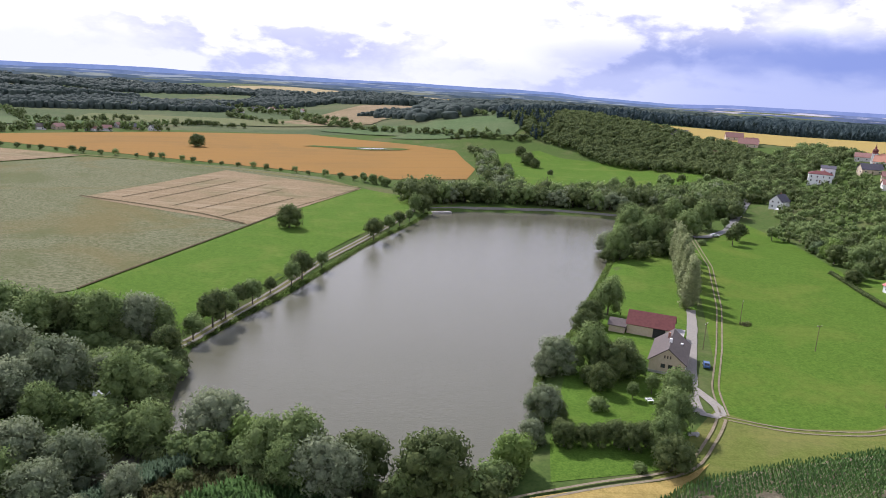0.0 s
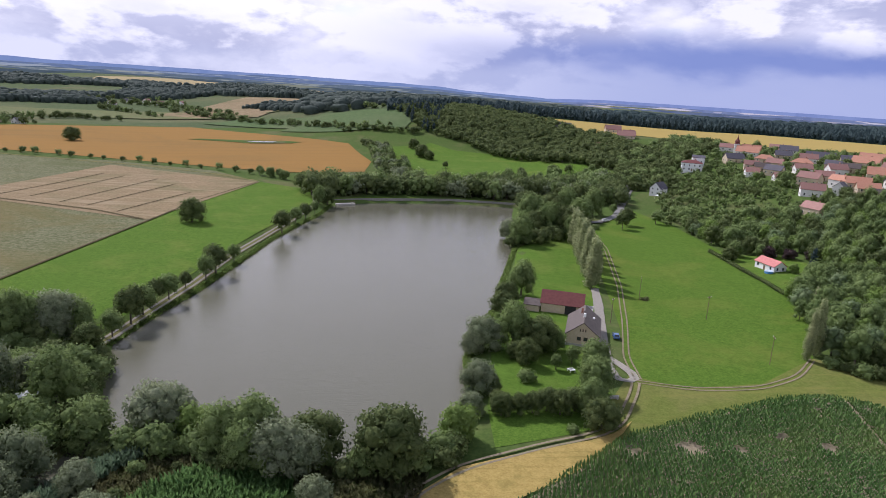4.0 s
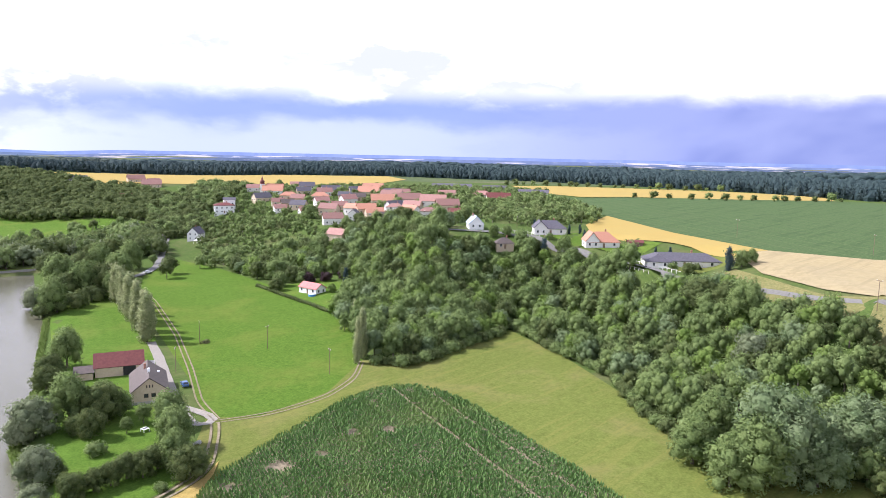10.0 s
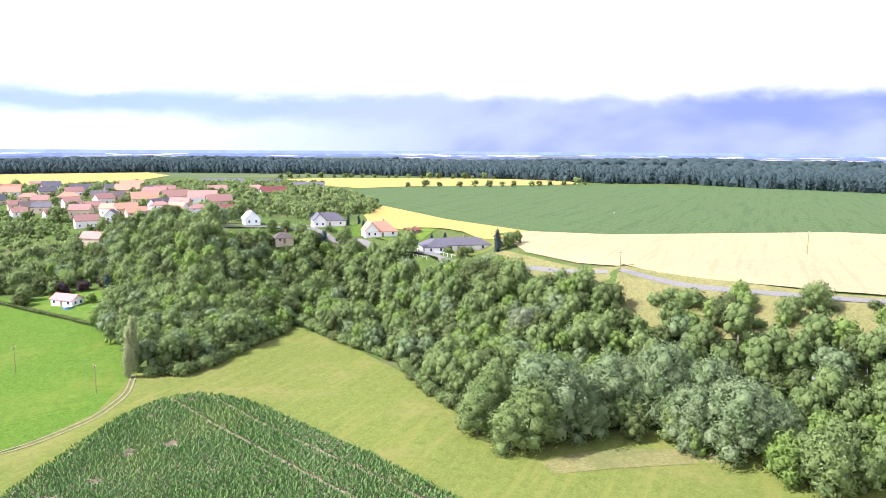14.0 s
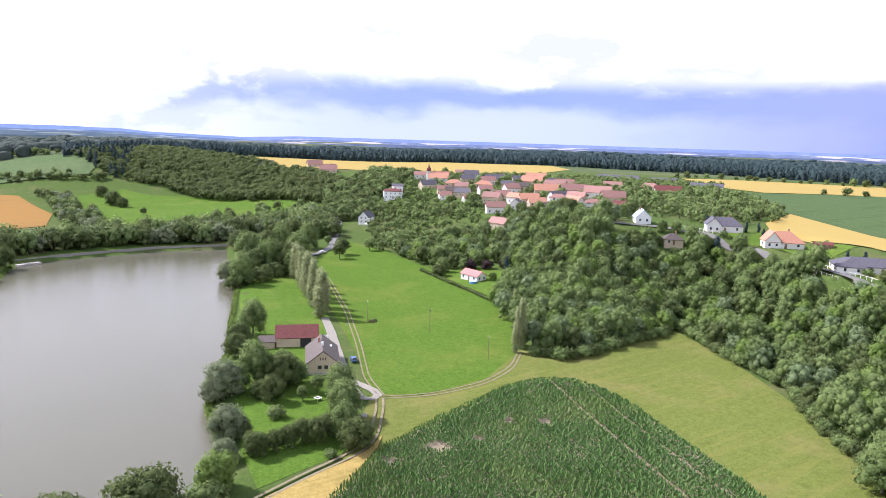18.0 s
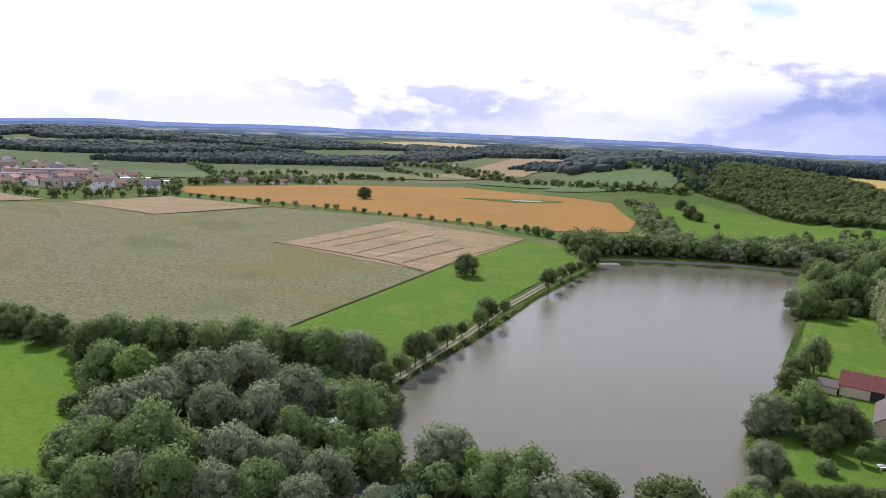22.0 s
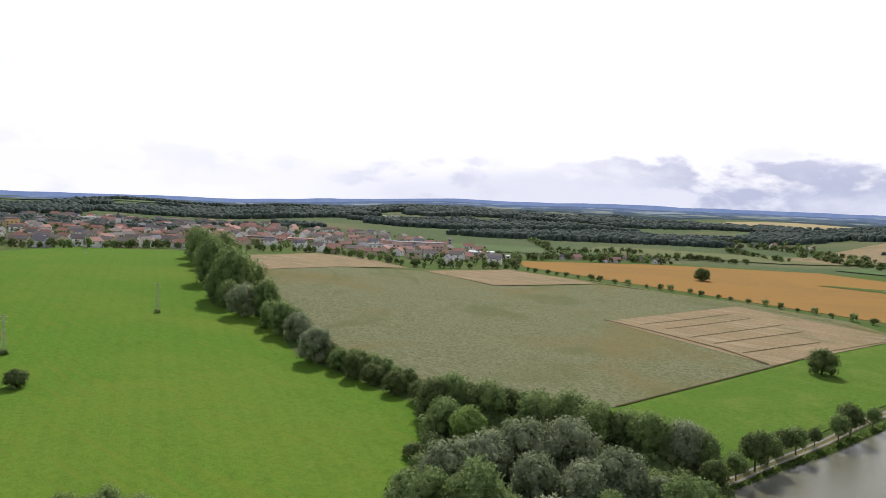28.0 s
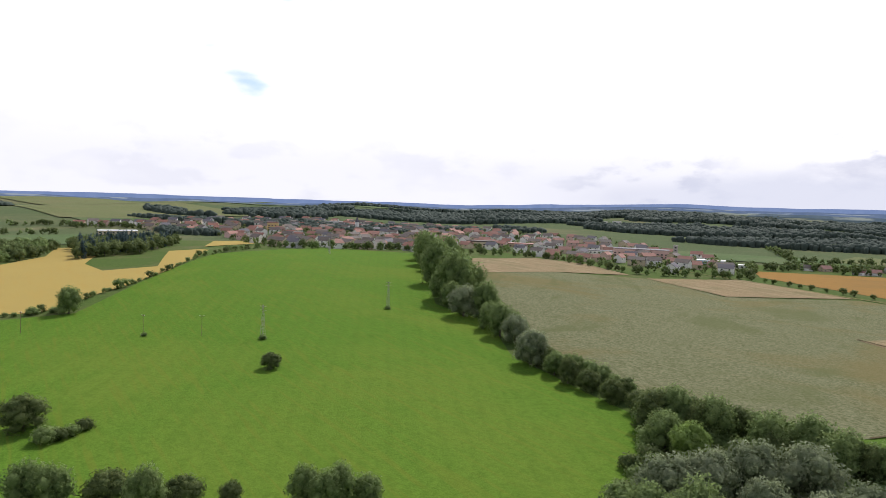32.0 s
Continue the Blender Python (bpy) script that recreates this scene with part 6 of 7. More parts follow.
for x, y in town_spots:
    k = town_rng.randrange(len(MODELS))
    long, wide, tall, rise, roof_key, wall_key, text = MODELS[k]
    turn = town_rng.choice([20, 110, 35, 65]) + town_rng.uniform(-8, 8)
    if k not in first:
        root = root_at("town_house", x, y, turn, text, "house", group="houses of the town")
        a, b, h = long / 2, wide / 2, tall
        v = [(-a, -b, -2), (a, -b, -2), (a, b, -2), (-a, b, -2), (-a, -b, h), (a, -b, h), (a, b, h), (-a, b, h), (-a, 0, h + rise), (a, 0, h + rise)]
        part("wall", shape(v, [(0, 1, 5, 4), (2, 3, 7, 6), (1, 2, 6, 9, 5), (3, 0, 4, 8, 7), (0, 3, 2, 1), (4, 5, 9, 8), (6, 7, 8, 9)]), M[wall_key], root)
        part("roof", roof_bm([((-a - 0.4, -b - 0.4, h - 0.1), (a + 0.4, -b - 0.4, h - 0.1), (a + 0.4, 0, h + rise + 0.2), (-a - 0.4, 0, h + rise + 0.2)),
                              ((-a - 0.4, b + 0.4, h - 0.1), (a + 0.4, b + 0.4, h - 0.1), (a + 0.4, 0, h + rise + 0.2), (-a - 0.4, 0, h + rise + 0.2))]), M[roof_key], root)
        for u in (-a * 0.5, a * 0.5):
            for side in (-1, 1):
                part("window", box(u - 0.8, u + 0.8, side * b - 0.05, side * b + 0.05, h - 2.2, h - 0.7), M["glass"], root)
        first[k] = root
    else:
        copy_thing(first[k], pose(x, y, surface(x, y), 0, 0, turn))
BLOCKS = [(-747, 525, 52, 37, 12, 8, "beige", "grey_tile", "long beige block with a brown roof"), (-600, 662, 42, 66, 22, 10, "pale_pink", "slate", "long rosy factory block at the town's edge"),
          (-566, 684, 40, 5, 5, 17, "concrete", "concrete", "slim grey silo tower at the factory"), (-758, 597, 50, 47, 14, 4, "beige", "red_tile", "long low hall with a red roof"),
          (-572, 541, 46, 19, 12, 4.5, "white", "blue_sheet", "low white hall with a pale blue roof"), (-511, 678, 36, 31, 14, 4.5, "blue_sheet", "white", "pale blue hall with a white roof"),
          (-471, 672, 34, 20, 10, 3.5, "white", "white", "low white workshop at the town's edge"), (-620, 610, 42, 34, 14, 7, "wall", "slate", "white works building with a grey roof"),
          (-1211, 1271, 45, 21, 10, 12, "wall", "concrete", "pale apartment block above the woods"), (-1211, 1234, 45, 8, 9, 11, "wall", "concrete", "pale apartment tower above the woods"),
          (-1084, 362, 70, 17, 12, 12, "ochre", "red_tile", "ochre town hall with a red roof"), (-1109, 603, 60, 25, 12, 7, "wall", "concrete", "white block with a flat roof"),
          (-1124, 525, 62, 20, 12, 9, "wall", "red_tile", "tall white block with a red roof"), (-1186, 512, 64, 31, 12, 10, "wall", "concrete", "long pale block with a flat roof"),
          (-1112, 698, 56, 32, 12, 7, "concrete", "slate", "grey block with a flat roof"), (-973, 122, 88, 46, 18, 7, "beige", "white", "long pale hall with a flat white roof")]
for x, y, turn, long, wide, tall, wall_key, roof_key, text in BLOCKS:
    root = root_at("block", x, y, turn, text, "building", group="large buildings of the town")
    a, b = long / 2, wide / 2
    part("wall", box(-a, a, -b, b, -2, tall), M[wall_key], root)
    part("roof", box(-a - 0.4, a + 0.4, -b - 0.4, b + 0.4, tall, tall + (0.5 if roof_key in ("concrete", "slate", "blue_sheet", "white") else 1.6), 0.3), M[roof_key], root)
    for i in range(int(long / 5)):
        for side in (-1, 1):
            for k in range(max(1, int(tall / 3.4))):
                u = -a + 5 * (i + 0.5)
                part("window", box(u - 1.1, u + 1.1, side * b - 0.06, side * b + 0.06, 1.0 + 3.2 * k, 2.5 + 3.2 * k), M["glass"], root)
tower = root_at("church", -1072, 503, 20, "pale town church with a slim dark spire", "church")
part("tower", box(-2.6, 2.6, -2.6, 2.6, -2, 16), M["wall"], tower)
part("spire", shape([(-2.8, -2.8, 16), (2.8, -2.8, 16), (2.8, 2.8, 16), (-2.8, 2.8, 16), (0, 0, 25)], [(0, 1, 4), (1, 2, 4), (2, 3, 4), (3, 0, 4), (3, 2, 1, 0)]), M["slate"], tower)
town_gap = [(x + town_rng.uniform(-22, 22), y + town_rng.uniform(-20, 20)) for x, y in town_spots for _ in range(4)]
thicket("town_green", [(town_rng.choice(["mote_a", "mote_b", "mote_a"]), x, y, town_rng.uniform(0.4, 0.85)) for x, y in town_gap], "green trees among the town's houses")
thicket("town_edge", [(town_rng.choice(["far_a", "far_b"]), x, y, town_rng.uniform(0.5, 0.9)) for x, y in along([(-640, 205), (-660, 380), (-600, 500), (-440, 480), (-395, 565), (-440, 650)], 9, town_rng, 5)],
        "row of garden trees at the town's edge")
# hamlet behind the barley field
hamlet_rng = random.Random(5)
for x, y in HAMLET:
    roof_key, wall_key = hamlet_rng.choice(["red_tile", "red_tile", "grey_tile", "slate"]), hamlet_rng.choice(["wall", "beige", "wall"])
    house(x, y, hamlet_rng.uniform(0, 90), 12, 8.0, 3.2, 3.2, "gable", wall_key, roof_key, "%s hamlet house with a %s roof" % (WALL_WORDS[wall_key], ROOF_WORDS[roof_key]), group="houses of the hamlet", panes=2, chimney=False, door=False)

# ---- crops with standing plants, reeds ----
MAIZE = [(20, 92), (51, 115), (67, 121.5), (84, 127), (98, 130.3), (108, 130.5), (116, 125.5), (118.4, 116), (116.6, 102), (108.5, 76), (97, 46), (88, 24), (50, 30), (30, 60)]
BARE = [(90.3, 108, 2.2), (82.6, 112.5, 1.5), (71, 108.3, 1.5), (99, 123.6, 1.3), (111.5, 122.7, 1.2), (60.8, 109.2, 3.2), (84, 113.8, 1.3), (102.6, 104, 1.2), (48.3, 108, 2.0), (104, 126, 1.0)]


def maize_build(g, b):
    tall = g.noise(g.pos, 0.05, 3.0, 0.6)
    col = g.mix(g.geo.outputs["Random Per Island"], (0.060, 0.135, 0.030), (0.125, 0.225, 0.055))
    g.put(b, "Base Color", g.mix(g.math("MULTIPLY", g.step(tall, 0.5, 0.7), 0.6), col, (0.16, 0.23, 0.06)))
    b.inputs["Roughness"].default_value = 0.6
    b.inputs["Specular IOR Level"].default_value = 0.3


M["maize"] = material("maize_leaves", maize_build)
draped("field_maize", MAIZE, M["soil"], 0.26, "bare brown soil under the maize rows", 5.0)


def maize_rows():
    c, s = math.cos(radians(72)), math.sin(radians(72))
    verts, faces = [], []
    r = random.Random(6)
    across = -140.0
    while across < 140:
        run = -40.0
        while run < 190:
            x, y = run * c + across * s, run * s - across * c
            run += 0.55 * r.uniform(0.8, 1.2)
            if not inside(x, y, MAIZE) or min(abs(across - q) for q in (64.8, 73.0, 74.9)) < 0.30:
                continue
            if any(math.hypot(x - a, y - b) < q * r.uniform(0.5, 1.15) for a, b, q in BARE) or r.random() < 0.05:
                continue
            z = surface(x, y) + 0.2
            h = 1.75 * r.uniform(0.7, 1.15) * (0.88 + 0.3 * noise.noise((x * 0.06, y * 0.06, 2)))
            k = len(verts)
            a = r.uniform(0, 3.14)
            for q in (a, a + 2.1, a + 4.2):
                dx, dy = 0.42 * math.cos(q), 0.42 * math.sin(q)
                verts += [(x, y, z + h * 0.45), (x + dx - dy * 0.3, y + dy + dx * 0.3, z + h), (x + dx * 1.3 + dy * 0.3, y + dy * 1.3 - dx * 0.3, z + h * 0.62)]
            faces += [(k, k + 1, k + 2), (k + 3, k + 4, k + 5), (k + 6, k + 7, k + 8)]
        across += 0.75
    return tagged(mesh_object("maize", verts, faces, [M["maize"]]), "tall green maize standing in dense rows", "maize", kind="stuff")


maize_rows()
WHEAT = [(-8, 80), (5, 97), (14, 105), (24, 108.6), (32, 111), (42, 113.8), (48, 116.5), (54, 121.5), (50, 116.5), (42, 109), (37, 104), (28, 98), (19, 93), (8, 82)]
draped("field_wheat", WHEAT, ground_mat("trampled_wheat", (0.33, 0.24, 0.075), (0.44, 0.33, 0.11), (0.24, 0.20, 0.06), fine=2.5, wide=0.2, bump=0.8, rows=(-30, 1.6, 0.55, (0.22, 0.18, 0.05))), 0.34,
       "golden strip of wheat trodden by wheel tracks", 3.0)


def reeds(name, ring, gap, tall, label, mat):
    verts, faces = [], []
    r = random.Random(3)
    for x, y in scatter(ring, gap, r, 0.5):
        z = max(0.0, surface(x, y))
        for _ in range(3):
            a, h = r.uniform(0, 6.28), tall * r.uniform(0.6, 1.15)
            dx, dy = 0.16 * math.cos(a), 0.16 * math.sin(a)
            lx, ly = r.uniform(-0.8, 0.8), r.uniform(-0.8, 0.8)
            k = len(verts)
            verts += [(x - dx, y - dy, z - 0.3), (x + dx, y + dy, z - 0.3), (x + lx * 0.5 + dx * 2.2, y + ly * 0.5 + dy * 2.2, z + h * 0.7), (x + lx, y + ly, z + h)]
            faces.append((k, k + 1, k + 2, k + 3))
    soft = [(r.uniform(-0.4, 0.4), r.uniform(-0.4, 0.4), 0.85) for _ in verts]
    return tagged(mesh_object(name, verts, faces, [mat], normals=soft, smooth=True), label, "reeds", kind="stuff")


REED_STRIP = [(-57, 98), (-54, 108), (-48, 117), (-41, 121.5), (-33, 120), (-31, 116), (-40, 112), (-47, 103), (-52, 94)]
REED_WILD = [(-52, 94), (-47, 103), (-40, 112), (-31, 116), (-20, 114), (-8, 108), (2, 105), (8, 104), (4, 92), (-10, 96), (-22, 104), (-34, 104), (-44, 90)]
REED_DOME = [(-44, 92), (-38, 101), (-30, 107), (-20, 107), (-15, 100), (-20, 90), (-34, 86)]
reeds("reed_bed", REED_STRIP, 0.5, 1.9, "dense blue-green reed strip at the pond's shallow end", M["reed_blue"])
reeds("wild_grass", REED_WILD, 0.6, 0.9, "tangled olive and tan grass behind the reeds", M["wild"])
reeds("reed_mound", REED_DOME, 0.5, 1.9, "dense bright green mound of tall reeds", M["reed_green"])
bank = [(-64, 170), (-59, 192), (-52, 215), (-44, 250), (-35, 292), (-26, 323), (-15, 356), (-9, 385)]
reeds("bank_reeds", bank + [(x - 1.8, y + 0.6) for x, y in reversed(bank)], 0.55, 0.5, "tufts of rough grass along the pond's bank", M["lime"])
east_bank = [(76, 324), (72, 292), (52, 234), (43, 205), (30, 179), (25, 161), (22, 141), (17, 127)]
reeds("shore_grass", east_bank + [(x + 2.2, y) for x, y in reversed(east_bank)], 0.6, 0.9, "tufts of rough grass along the eastern shore", M["lime"])
thicket("reed_shrubs", [(rng.choice(["bush", "bush_b", "willow_b"]), x, y, rng.uniform(0.35, 0.8)) for x, y in scatter([(-46, 112), (-20, 106), (0, 100), (0, 84), (-30, 80), (-60, 86)], 8, rng) if rng.random() < 0.55],
        "low shrubs among the reeds")

# ---- farm ground and lanes ----
draped("lawn", [(24, 128), (32, 160), (45, 195), (56, 232), (74, 292), (84, 330), (108, 310), (92, 240), (84, 216), (74, 190), (62, 165), (62, 154), (56, 140), (52, 122), (40, 117), (22, 112)], M["lawn"], 0.08,
       "short green lawn round the farm", 5.0, "lawn")
strip("drive_1", [(60.2, 151), (58.9, 146), (59.2, 141.8), (62.6, 140.8), (66, 142.5), (66, 147), (64.2, 152), (63, 157.5)], 2.4, M["gravel"], 0.26, "pale gravel turning loop before the farm")
strip("track_1", [(62.6, 141), (59.5, 135), (56, 130), (51.5, 122.5), (48, 118.6), (41.5, 116), (30.5, 112.6), (23.5, 109.6), (14, 106), (4, 98), (-4, 86)], 0.6, M["soil"], 0.38, "worn earth rut of the field track")
strip("track_2", [(64.4, 140.6), (61.2, 134.4), (57.6, 129.2), (53, 121.5), (49.2, 117.0), (42, 114.3), (31, 111.0), (24, 108), (15, 104.4), (5.4, 97), (-2.6, 85)], 0.6, M["soil"], 0.38, "worn earth rut of the field track")
for off in (-0.8, 0.8):
    strip("rut", [(65.2 + off, 143), (68 + off, 157), (79.6 + off, 185), (94.6 + off, 225), (113 + off, 284), (118 + off, 308), (126 + off, 345)], 0.45, M["soil"], 0.26, "bare wheel rut of the meadow track")
    strip("rut", [(64, 142 + off), (77, 137 + off), (94, 136.5 + off), (108, 142 + off), (119, 152 + off)], 0.45, M["soil"], 0.26, "bare wheel rut of the field track")

# ---- dam, small things ----
DAM_LINE = [(-14, 392), (10, 403), (62, 413), (104, 407)]


def dam():
    root = root_at("dam", 0, 0, 0, "long low earth dam faced with pale stones", "dam", z=0)
    for (ax, ay), (bx, by) in zip(DAM_LINE, DAM_LINE[1:]):
        d = math.hypot(bx - ax, by - ay)
        ob = part("facing", shape([(0, -1.6, -1), (d, -1.6, -1), (d, 0.2, 2.4), (0, 0.2, 2.4), (0, 3.6, 2.4), (d, 3.6, 2.4), (d, 6.0, -1), (0, 6.0, -1)], [(0, 1, 2, 3), (3, 2, 5, 4), (4, 5, 6, 7), (0, 3, 4, 7), (1, 6, 5, 2)]), M["stone"], root)
        ob.matrix_basis = pose(ax, ay, 0, 0, 0, math.degrees(math.atan2(by - ay, bx - ax)))
        top = part("crest", box(0, d, 0.4, 3.4, 2.38, 2.5), M["grass"], root)
        top.matrix_basis = ob.matrix_basis
    gate = root_at("outlet", -2, 391, 25, "concrete outlet with a railed footbridge", "weir", z=0.3)
    part("slab", box(-6, 6, -1.6, 1.6, -1.0, 0.6, 0.05), M["concrete"], gate)
    for k in range(7):
        part("post", box(-5.5 + 1.8 * k, -5.38 + 1.8 * k, -1.5, -1.38, 0.6, 1.7), M["wood"], gate)
    part("rail", box(-5.6, 5.5, -1.5, -1.4, 1.6, 1.7), M["wood"], gate)


dam()


def pole(x, y, tall, label, arm=True, name="power_pole"):
    root = root_at(name, x, y, random.uniform(0, 90), label, "pole")
    bm = bmesh.new()
    bmesh.ops.create_cone(bm, cap_ends=True, segments=8, radius1=0.10, radius2=0.07, depth=tall + 1, matrix=pose(0, 0, tall / 2 - 0.5))
    part("shaft", bm, M["wood"], root)
    if arm:
        part("crossarm", box(-0.9, 0.9, -0.06, 0.06, tall - 0.5, tall - 0.36), M["wood"], root)
        for u in (-0.8, 0.0, 0.8):
            part("insulator", box(u - 0.05, u + 0.05, -0.05, 0.05, tall - 0.36, tall - 0.12), M["white"], root)


for x, y in ((95, 209), (107, 186), (75, 185), (105, 150)):
    pole(x, y, 8.0, "slim wooden power pole in the meadow")
for x, y in ((-339, 0), (-315, 42), (-306, 63)):
    pole(x, y, 9.0, "slim wooden power pole on the western meadow")
for x, y in ((249, -22), (190, 30), (290, 52), (312, 112), (240, 170), (246, 190)):
    pole(x, y, 8.5, "slim pole beside the plateau fields")


def lattice(x, y, tall):
    root = root_at("lattice_mast", x, y, 30, "slim grey lattice power mast on the meadow", "mast")
    for sx in (-1, 1):
        for sy in (-1, 1):
            v, f = [], []
            limb(v, f, (sx * 0.8, sy * 0.8, -0.5), (sx * 0.15, sy * 0.15, tall), 0.06, 0.04, 4)
            part("leg", shape(v, f), M["concrete"], root)
    for k in range(6):
        z, w = tall * k / 6, 0.8 - 0.65 * k / 6
        w2, z2 = 0.8 - 0.65 * (k + 1) / 6, tall * (k + 1) / 6
        for a, b in (((-w, -w, z), (w2, -w2, z2)), ((w, w, z), (-w2, w2, z2)), ((-w, w, z), (-w2, -w2, z2)), ((w, -w, z), (w2, w2, z2))):
            v, f = [], []
            limb(v, f, a, b, 0.035, 0.035, 4)
            part("brace", shape(v, f), M["concrete"], root)
    for z in (tall - 0.8, tall - 2.4):
        part("crossarm", box(-1.7, 1.7, -0.06, 0.06, z, z + 0.12), M["concrete"], root)


lattice(-295, 85, 14)
lattice(-334, 165, 14)
lattice(-567, 233, 14)

# white garden bench-swing, stone heap, boat hut, slope shed
swing = root_at("garden_table", 49.7, 148.1, 10, "white garden table with a dark top on the lawn", "table")
part("tabletop", box(-0.8, 0.8, -0.8, 0.8, 0.7, 0.8, 0.03), M["white"], swing)
part("mat", box(-0.6, 0.6, -0.3, 0.3, 0.8, 0.84), M["slate"], swing)
for sx in (-1, 1):
    for sy in (-1, 1):
        part("leg", box(sx * 0.68 - 0.05, sx * 0.68 + 0.05, sy * 0.68 - 0.05, sy * 0.68 + 0.05, -0.2, 0.7), M["white"], swing)
heap = root_at("stone_heap", 55.0, 133.0, 0, "low round heap of pale stones by the track", "stones")
for k in range(16):
    a, q = random.uniform(0, 6.28), random.uniform(0.1, 1.3)
    bm = bmesh.new()
    bmesh.ops.create_icosphere(bm, subdivisions=1, radius=random.uniform(0.28, 0.5))
    for v in bm.verts:
        v.co *= 1 + 0.3 * noise.noise(v.co * 3 + Vector((k, 0, 0)))
    st = part("stone", bm, M["concrete"], heap)
    st.location = (q * math.cos(a), q * math.sin(a), 0.15 + (1.3 - q) * 0.3)
house(-70, 135, 40, 3.0, 1.8, 0.7, 0.5, "gable", "white", "white", "small white boat shelter among the willows", name="hut", windows=False, chimney=False)
house(150, -22, 60, 5.0, 3.5, 2.2, 0.6, "gable", "wood", "white", "small shed with a white roof in the wood", name="shed", windows=False, chimney=False)
house(94, 324, 25, 8, 3.5, 2.3, 0.6, "gable", "white", "concrete", "low pale shed among the trees by the shore", name="shed", windows=False, chimney=False)


def hedge(name, line, tall, wide, label):
    r = np.random.default_rng(5)
    lobes = [(x, y, surface(x, y) + tall * 0.5, tall * 0.62, 0.95) for x, y in along(line, wide * 0.8, random.Random(2), 0.2)]
    lv, lf, ln = clump(r, lobes, 26 * len(lobes), 0.34)
    iv, jf, jn = core(lobes, r)
    faces = lf + [tuple(len(lv) + k for k in f) for f in jf]
    return tagged(mesh_object(name, lv + iv, faces, [M["oak"]], None, True, ln + jn), label, "hedge")


hedge("hedge", [(160, 278), (156, 250), (153, 225), (148, 196)], 1.5, 1.4, "clipped dark green hedge along the cottage garden")
draped("lawn_cottage", [(162, 272), (158, 250), (155, 226), (150, 198), (170, 212), (186, 230), (186, 262)], M["lawn"], 0.25, "green cottage lawn behind a hedge", 5.0, "lawn")
draped("lawn_plateau", [(244, 128), (262, 124), (266, 150), (268, 172), (250, 174), (247, 150)], M["lawn"], 0.12, "green garden lawn round the orange-roofed house", 5.0, "lawn")
draped("lawn_bungalow", [(226, 92), (250, 86), (258, 104), (246, 122), (232, 120)], M["mown"], 0.12, "dry garden lawn round the bungalow", 5.0, "lawn")


def fence(name, line, gap, tall, label, mat):
    root = root_at(name, *line[0], 0, label, "fence", z=0)
    for (ax, ay), (bx, by) in zip(line, line[1:]):
        d = math.hypot(bx - ax, by - ay)
        n = max(1, int(d / gap))
        turn = math.degrees(math.atan2(by - ay, bx - ax))
        for i in range(n):
            t0 = i / n
            x, y = ax + (bx - ax) * t0, ay + (by - ay) * t0
            p = part("post", box(-0.09, 0.09, -0.09, 0.09, -0.4, tall), mat, root)
            p.matrix_basis = pose(x - line[0][0], y - line[0][1], surface(x, y), 0, 0, turn)
            q = part("rail", box(0, d / n, -0.04, 0.04, tall * 0.75, tall * 0.85), mat, root)
            q.matrix_basis = p.matrix_basis


fence("garden_fence", [(244, 200), (248.5, 190), (248, 176)], 2.2, 1.2, "pale garden fence with posts along the rim road", M["wall"])
fence("garden_fence", [(233, 121), (228, 111), (223, 98)], 2.2, 1.2, "low pale fence before the bungalow", M["wall"])
fence("guard_rail", [(211, 80), (216, 97), (222, 114), (229, 128), (236, 144)], 2.5, 0.8, "low grey rail along the rim road", M["concrete"])

# ---- gardens, parked cars and other small things ----
M["plum"] = leaf_mat("dark_plum_leaves", (0.060, 0.042, 0.045), (0.120, 0.075, 0.075), (0.105, 0.085, 0.075))
M["tarp"] = plain_mat("bright_blue_tarpaulin", (0.07, 0.24, 0.55), (0.10, 0.30, 0.62), 2.0, rough=0.5, vary=0.05)
M["car_silver"] = plain_mat("silver_car_paint", (0.50, 0.51, 0.53), (0.56, 0.57, 0.59), 1.0, rough=0.3, bump=0.0, vary=0.0)
M["car_white"] = plain_mat("white_car_paint", (0.74, 0.74, 0.73), (0.80, 0.80, 0.79), 1.0, rough=0.3, bump=0.0, vary=0.0)
tree_kind("plum", 51, 5.2, 6.0, 0.3, 14, "plum", "plum", 1500, 0.30)
tree_thing("plum", "dark plum-coloured tree with a low round crown")
for x, y, s in ((178, 262, 1.0), (184, 256, 0.9), (190, 251, 0.8)):
    plant("plum", x, y, s, group="plum trees by the cottage")
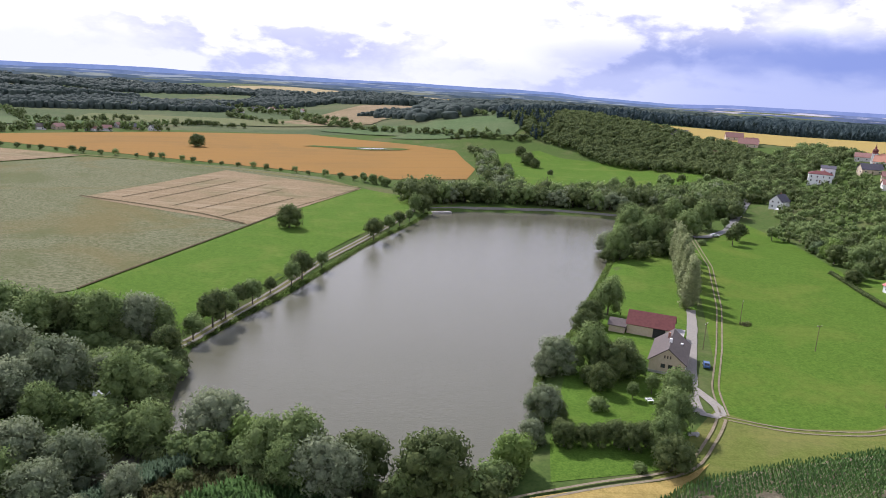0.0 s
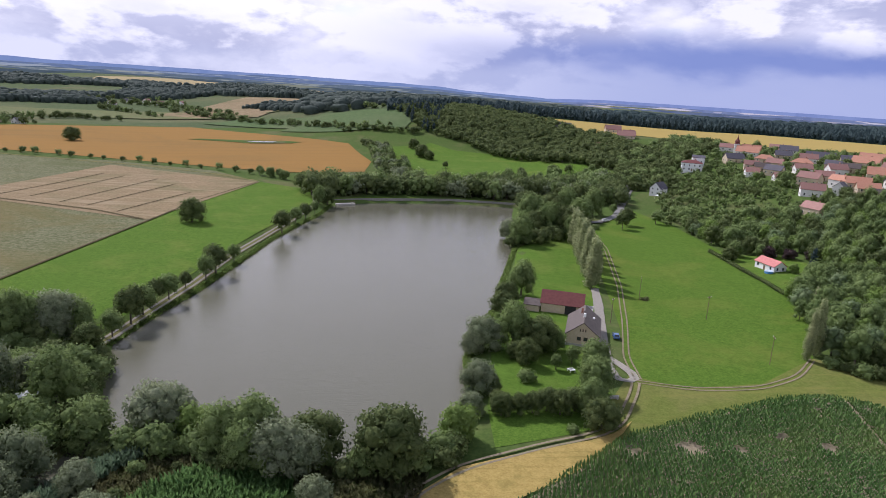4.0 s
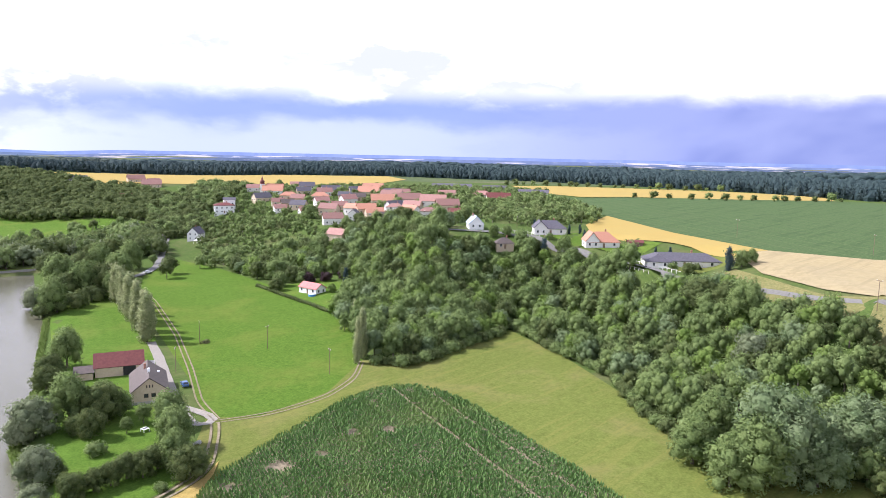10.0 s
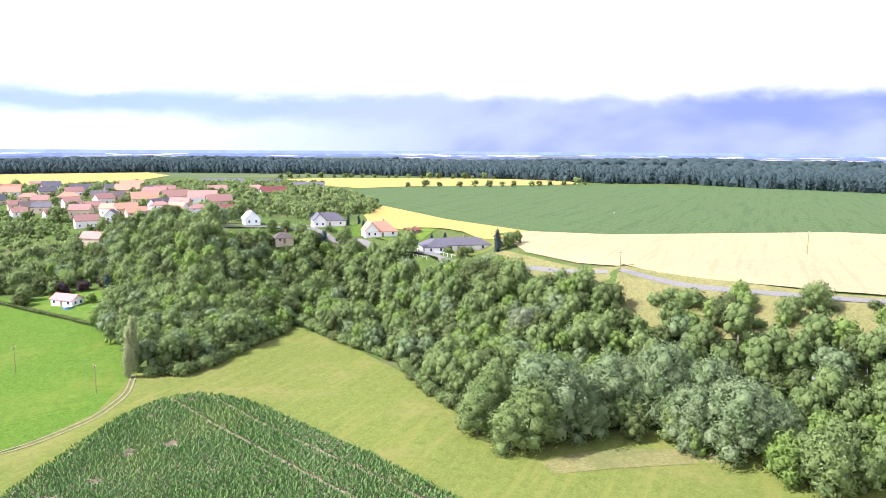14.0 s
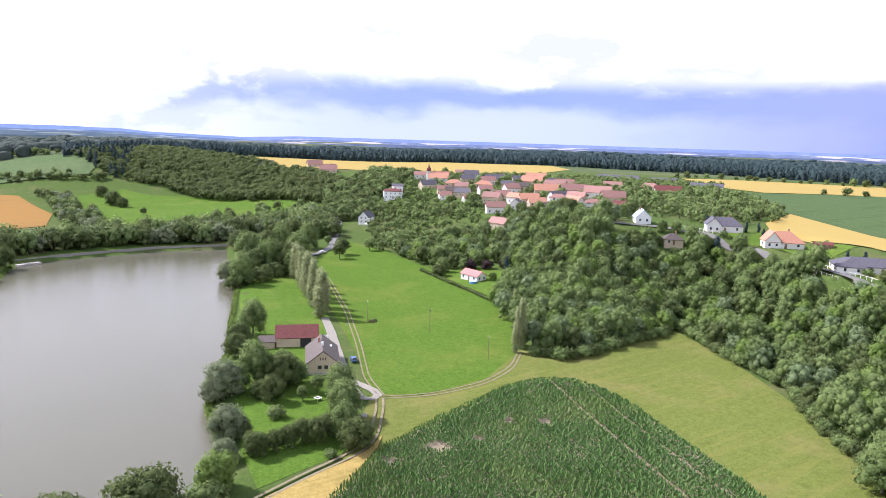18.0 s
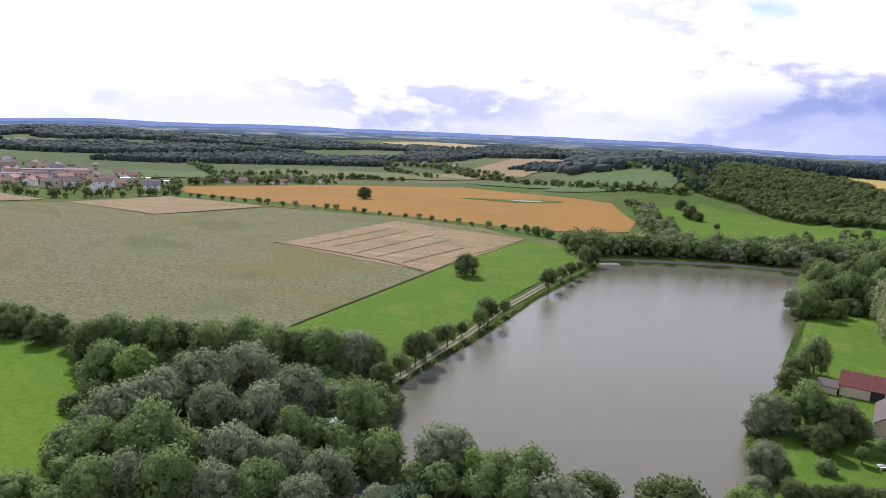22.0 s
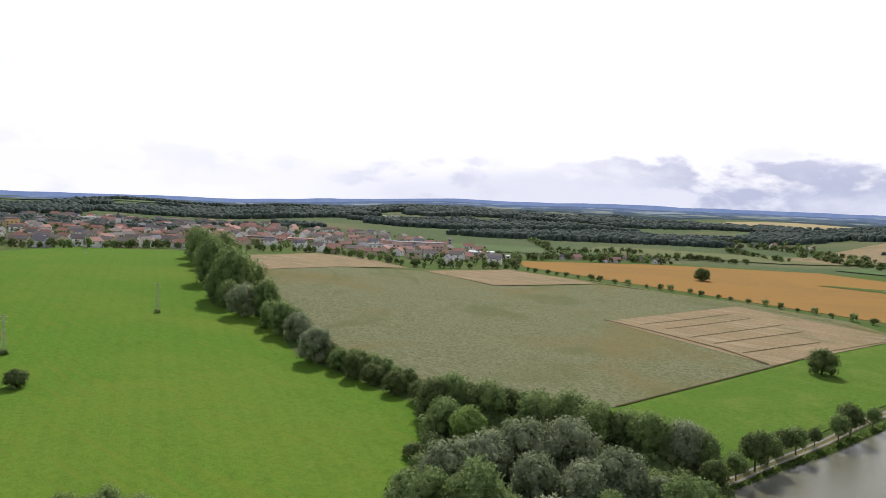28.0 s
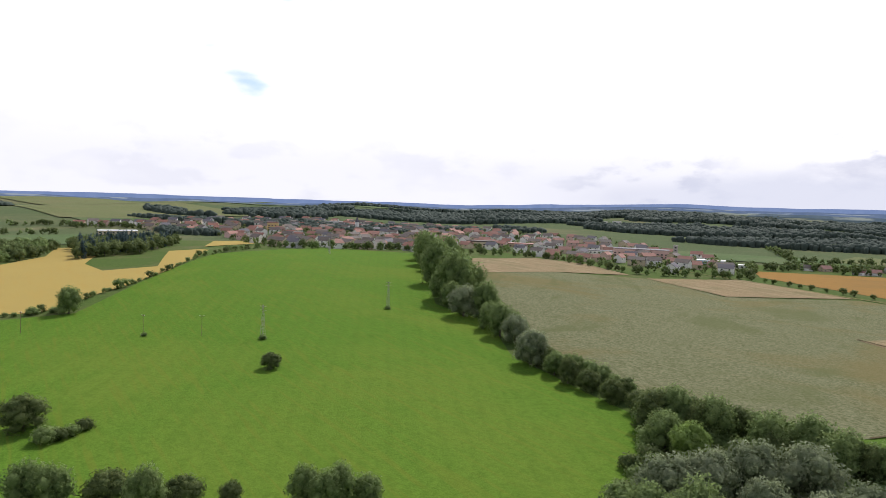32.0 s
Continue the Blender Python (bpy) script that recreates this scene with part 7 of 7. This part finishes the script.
GARDEN_TREES = [("spruce", 183, 240, 0.75), ("spruce", 237, 168, 0.8), ("spruce", 252, 116, 0.42), ("spruce", 249, 121, 0.40), ("spruce", 263, 172, 0.42), ("spruce", 266, 168, 0.38),
                ("spruce", 262, 163, 0.35), ("spruce", 260, 190, 0.50), ("spruce", 263, 187, 0.45), ("lime", 172, 236, 0.55), ("ash_b", 176, 231, 0.60), ("oak", 160, 262, 0.72), ("ash", 166, 268, 0.70),
                ("bush", 246, 137, 0.8), ("bush", 249, 133, 0.7), ("bush_b", 244, 165, 0.9), ("bush", 247, 172, 0.8), ("bush_b", 238, 119, 0.9), ("bush", 231, 105, 0.8), ("bush_b", 236, 98, 0.9),
                ("ash_b", 241, 192, 0.6), ("ash_b", 236, 196, 0.65), ("oak", 226, 190, 0.55), ("ash_b", 225, 180, 0.55), ("lime", 231, 176, 0.5), ("bush", 228, 172, 1.0), ("bush_b", 232, 160, 1.1), ("bush", 226, 150, 1.2),
                ("bush", 222, 135, 1.2), ("bush_b", 216, 112, 1.1), ("ash_b", 214, 100, 0.6), ("oak", 280, 404, 1.0), ("ash", 276, 396, 0.95), ("oak", 296, 408, 0.8), ("oak", 276, 342, 0.9), ("ash", 262, 338, 0.85),
                ("oak", 286, 312, 1.15), ("oak_b", 280, 300, 1.1), ("ash", 274, 310, 1.05), ("oak", 268, 322, 0.95), ("ash", 333, 520, 1.0), ("oak", 326, 516, 0.9), ("oak", 366, 484, 0.95), ("ash", 378, 476, 0.9),
                ("ash_b", 320, 490, 0.8), ("ash", 340, 440, 0.85), ("oak", 366, 380, 0.8), ("ash_b", 350, 345, 0.8), ("oak", 362, 350, 0.9), ("ash", 300, 270, 0.8), ("ash_b", 290, 282, 0.7)]
for kind, x, y, size in GARDEN_TREES:
    plant(kind, x, y, size, wide=rng.uniform(0.9, 1.1), group="garden trees of village and rim")
car(233, 143, 62, "car_silver", "silver car parked beside the rim road")
car(139, 350, 10, "car_white", "white car on the village road by the dam")


def pool_round(x, y, radius, label):
    root = root_at("garden_pool", x, y, 0, label, "pool")
    bm = bmesh.new()
    bmesh.ops.create_cone(bm, cap_ends=True, segments=18, radius1=radius, radius2=radius, depth=1.2, matrix=pose(0, 0, 0.5))
    part("wall", bm, M["tarp"], root)
    bm = bmesh.new()
    bmesh.ops.create_cone(bm, cap_ends=True, segments=18, radius1=radius + 0.08, radius2=radius + 0.08, depth=0.12, matrix=pose(0, 0, 1.12))
    part("rim", bm, M["white"], root, "white pool rim")
    bm = bmesh.new()
    bmesh.ops.create_circle(bm, cap_ends=True, segments=18, radius=radius - 0.1, matrix=pose(0, 0, 1.19))
    part("water", bm, M["blue_sheet"], root, "pale blue pool water")


pool_round(163.5, 239, 1.7, "round blue garden pool beside the cottage")


def tent(x, y, turn, label):
    root = root_at("garden_tent", x, y, turn, label, "tent")
    part("canopy", shape([(-2, -1.6, 2.1), (2, -1.6, 2.1), (2, 1.6, 2.1), (-2, 1.6, 2.1), (0, 0, 3.0)], [(0, 1, 4), (1, 2, 4), (2, 3, 4), (3, 0, 4), (3, 2, 1, 0)]), M["white"], root, "white peaked canopy")
    for sx in (-1, 1):
        for sy in (-1, 1):
            part("pole", box(sx * 1.9 - 0.04, sx * 1.9 + 0.04, sy * 1.5 - 0.04, sy * 1.5 + 0.04, -0.3, 2.1), M["white"], root)


tent(207, 428, 20, "white garden tent beside the road house")


def sheet_cover(x, y, turn, label):
    """A sheet slung over a heap, sagging at its edges."""
    root = root_at("covered_heap", x, y, turn, label, "heap")
    bm = bmesh.new()
    bmesh.ops.create_grid(bm, x_segments=8, y_segments=6, size=1.0)
    for v in bm.verts:
        px, py = v.co.x, v.co.y
        v.co = Vector((px * 1.9, py * 1.3, 1.35 * (1 - 0.8 * max(abs(px), abs(py)) ** 2) + 0.12 * noise.noise((px * 2, py * 2, x))))
    bmesh.ops.solidify(bm, geom=bm.faces[:], thickness=0.05)
    part("sheet", bm, M["tarp"], root)
    part("load", box(-1.5, 1.5, -0.9, 0.9, -0.3, 0.75, 0.1), M["wood"], root)


sheet_cover(247, 311, 30, "bright blue tarpaulin over a heap in the yard")

# brushwood heap round the meadow pole
brush = root_at("brush_heap", 96.5, 208, 0, "heap of cut yellow-green branches round a meadow pole", "brushwood")
bv, bf, bn = clump(np.random.default_rng(9), [(-0.9, 0, 0.4, 0.9, 0.7), (0.8, 0.3, 0.45, 0.95, 0.7), (0.1, -0.8, 0.35, 0.8, 0.7)], 420, 0.22)
heap_mesh = mesh_object("foliage", bv, bf, [M["wild"]], None, True, bn)
heap_mesh.parent = brush
for k in range(7):
    v, f = [], []
    a = k * 0.9
    limb(v, f, (-1.4 * math.cos(a), -1.4 * math.sin(a), 0.1), (1.3 * math.cos(a), 1.3 * math.sin(a), 0.9), 0.05, 0.02, 5)
    part("stick", shape(v, f), M["bark"], brush)
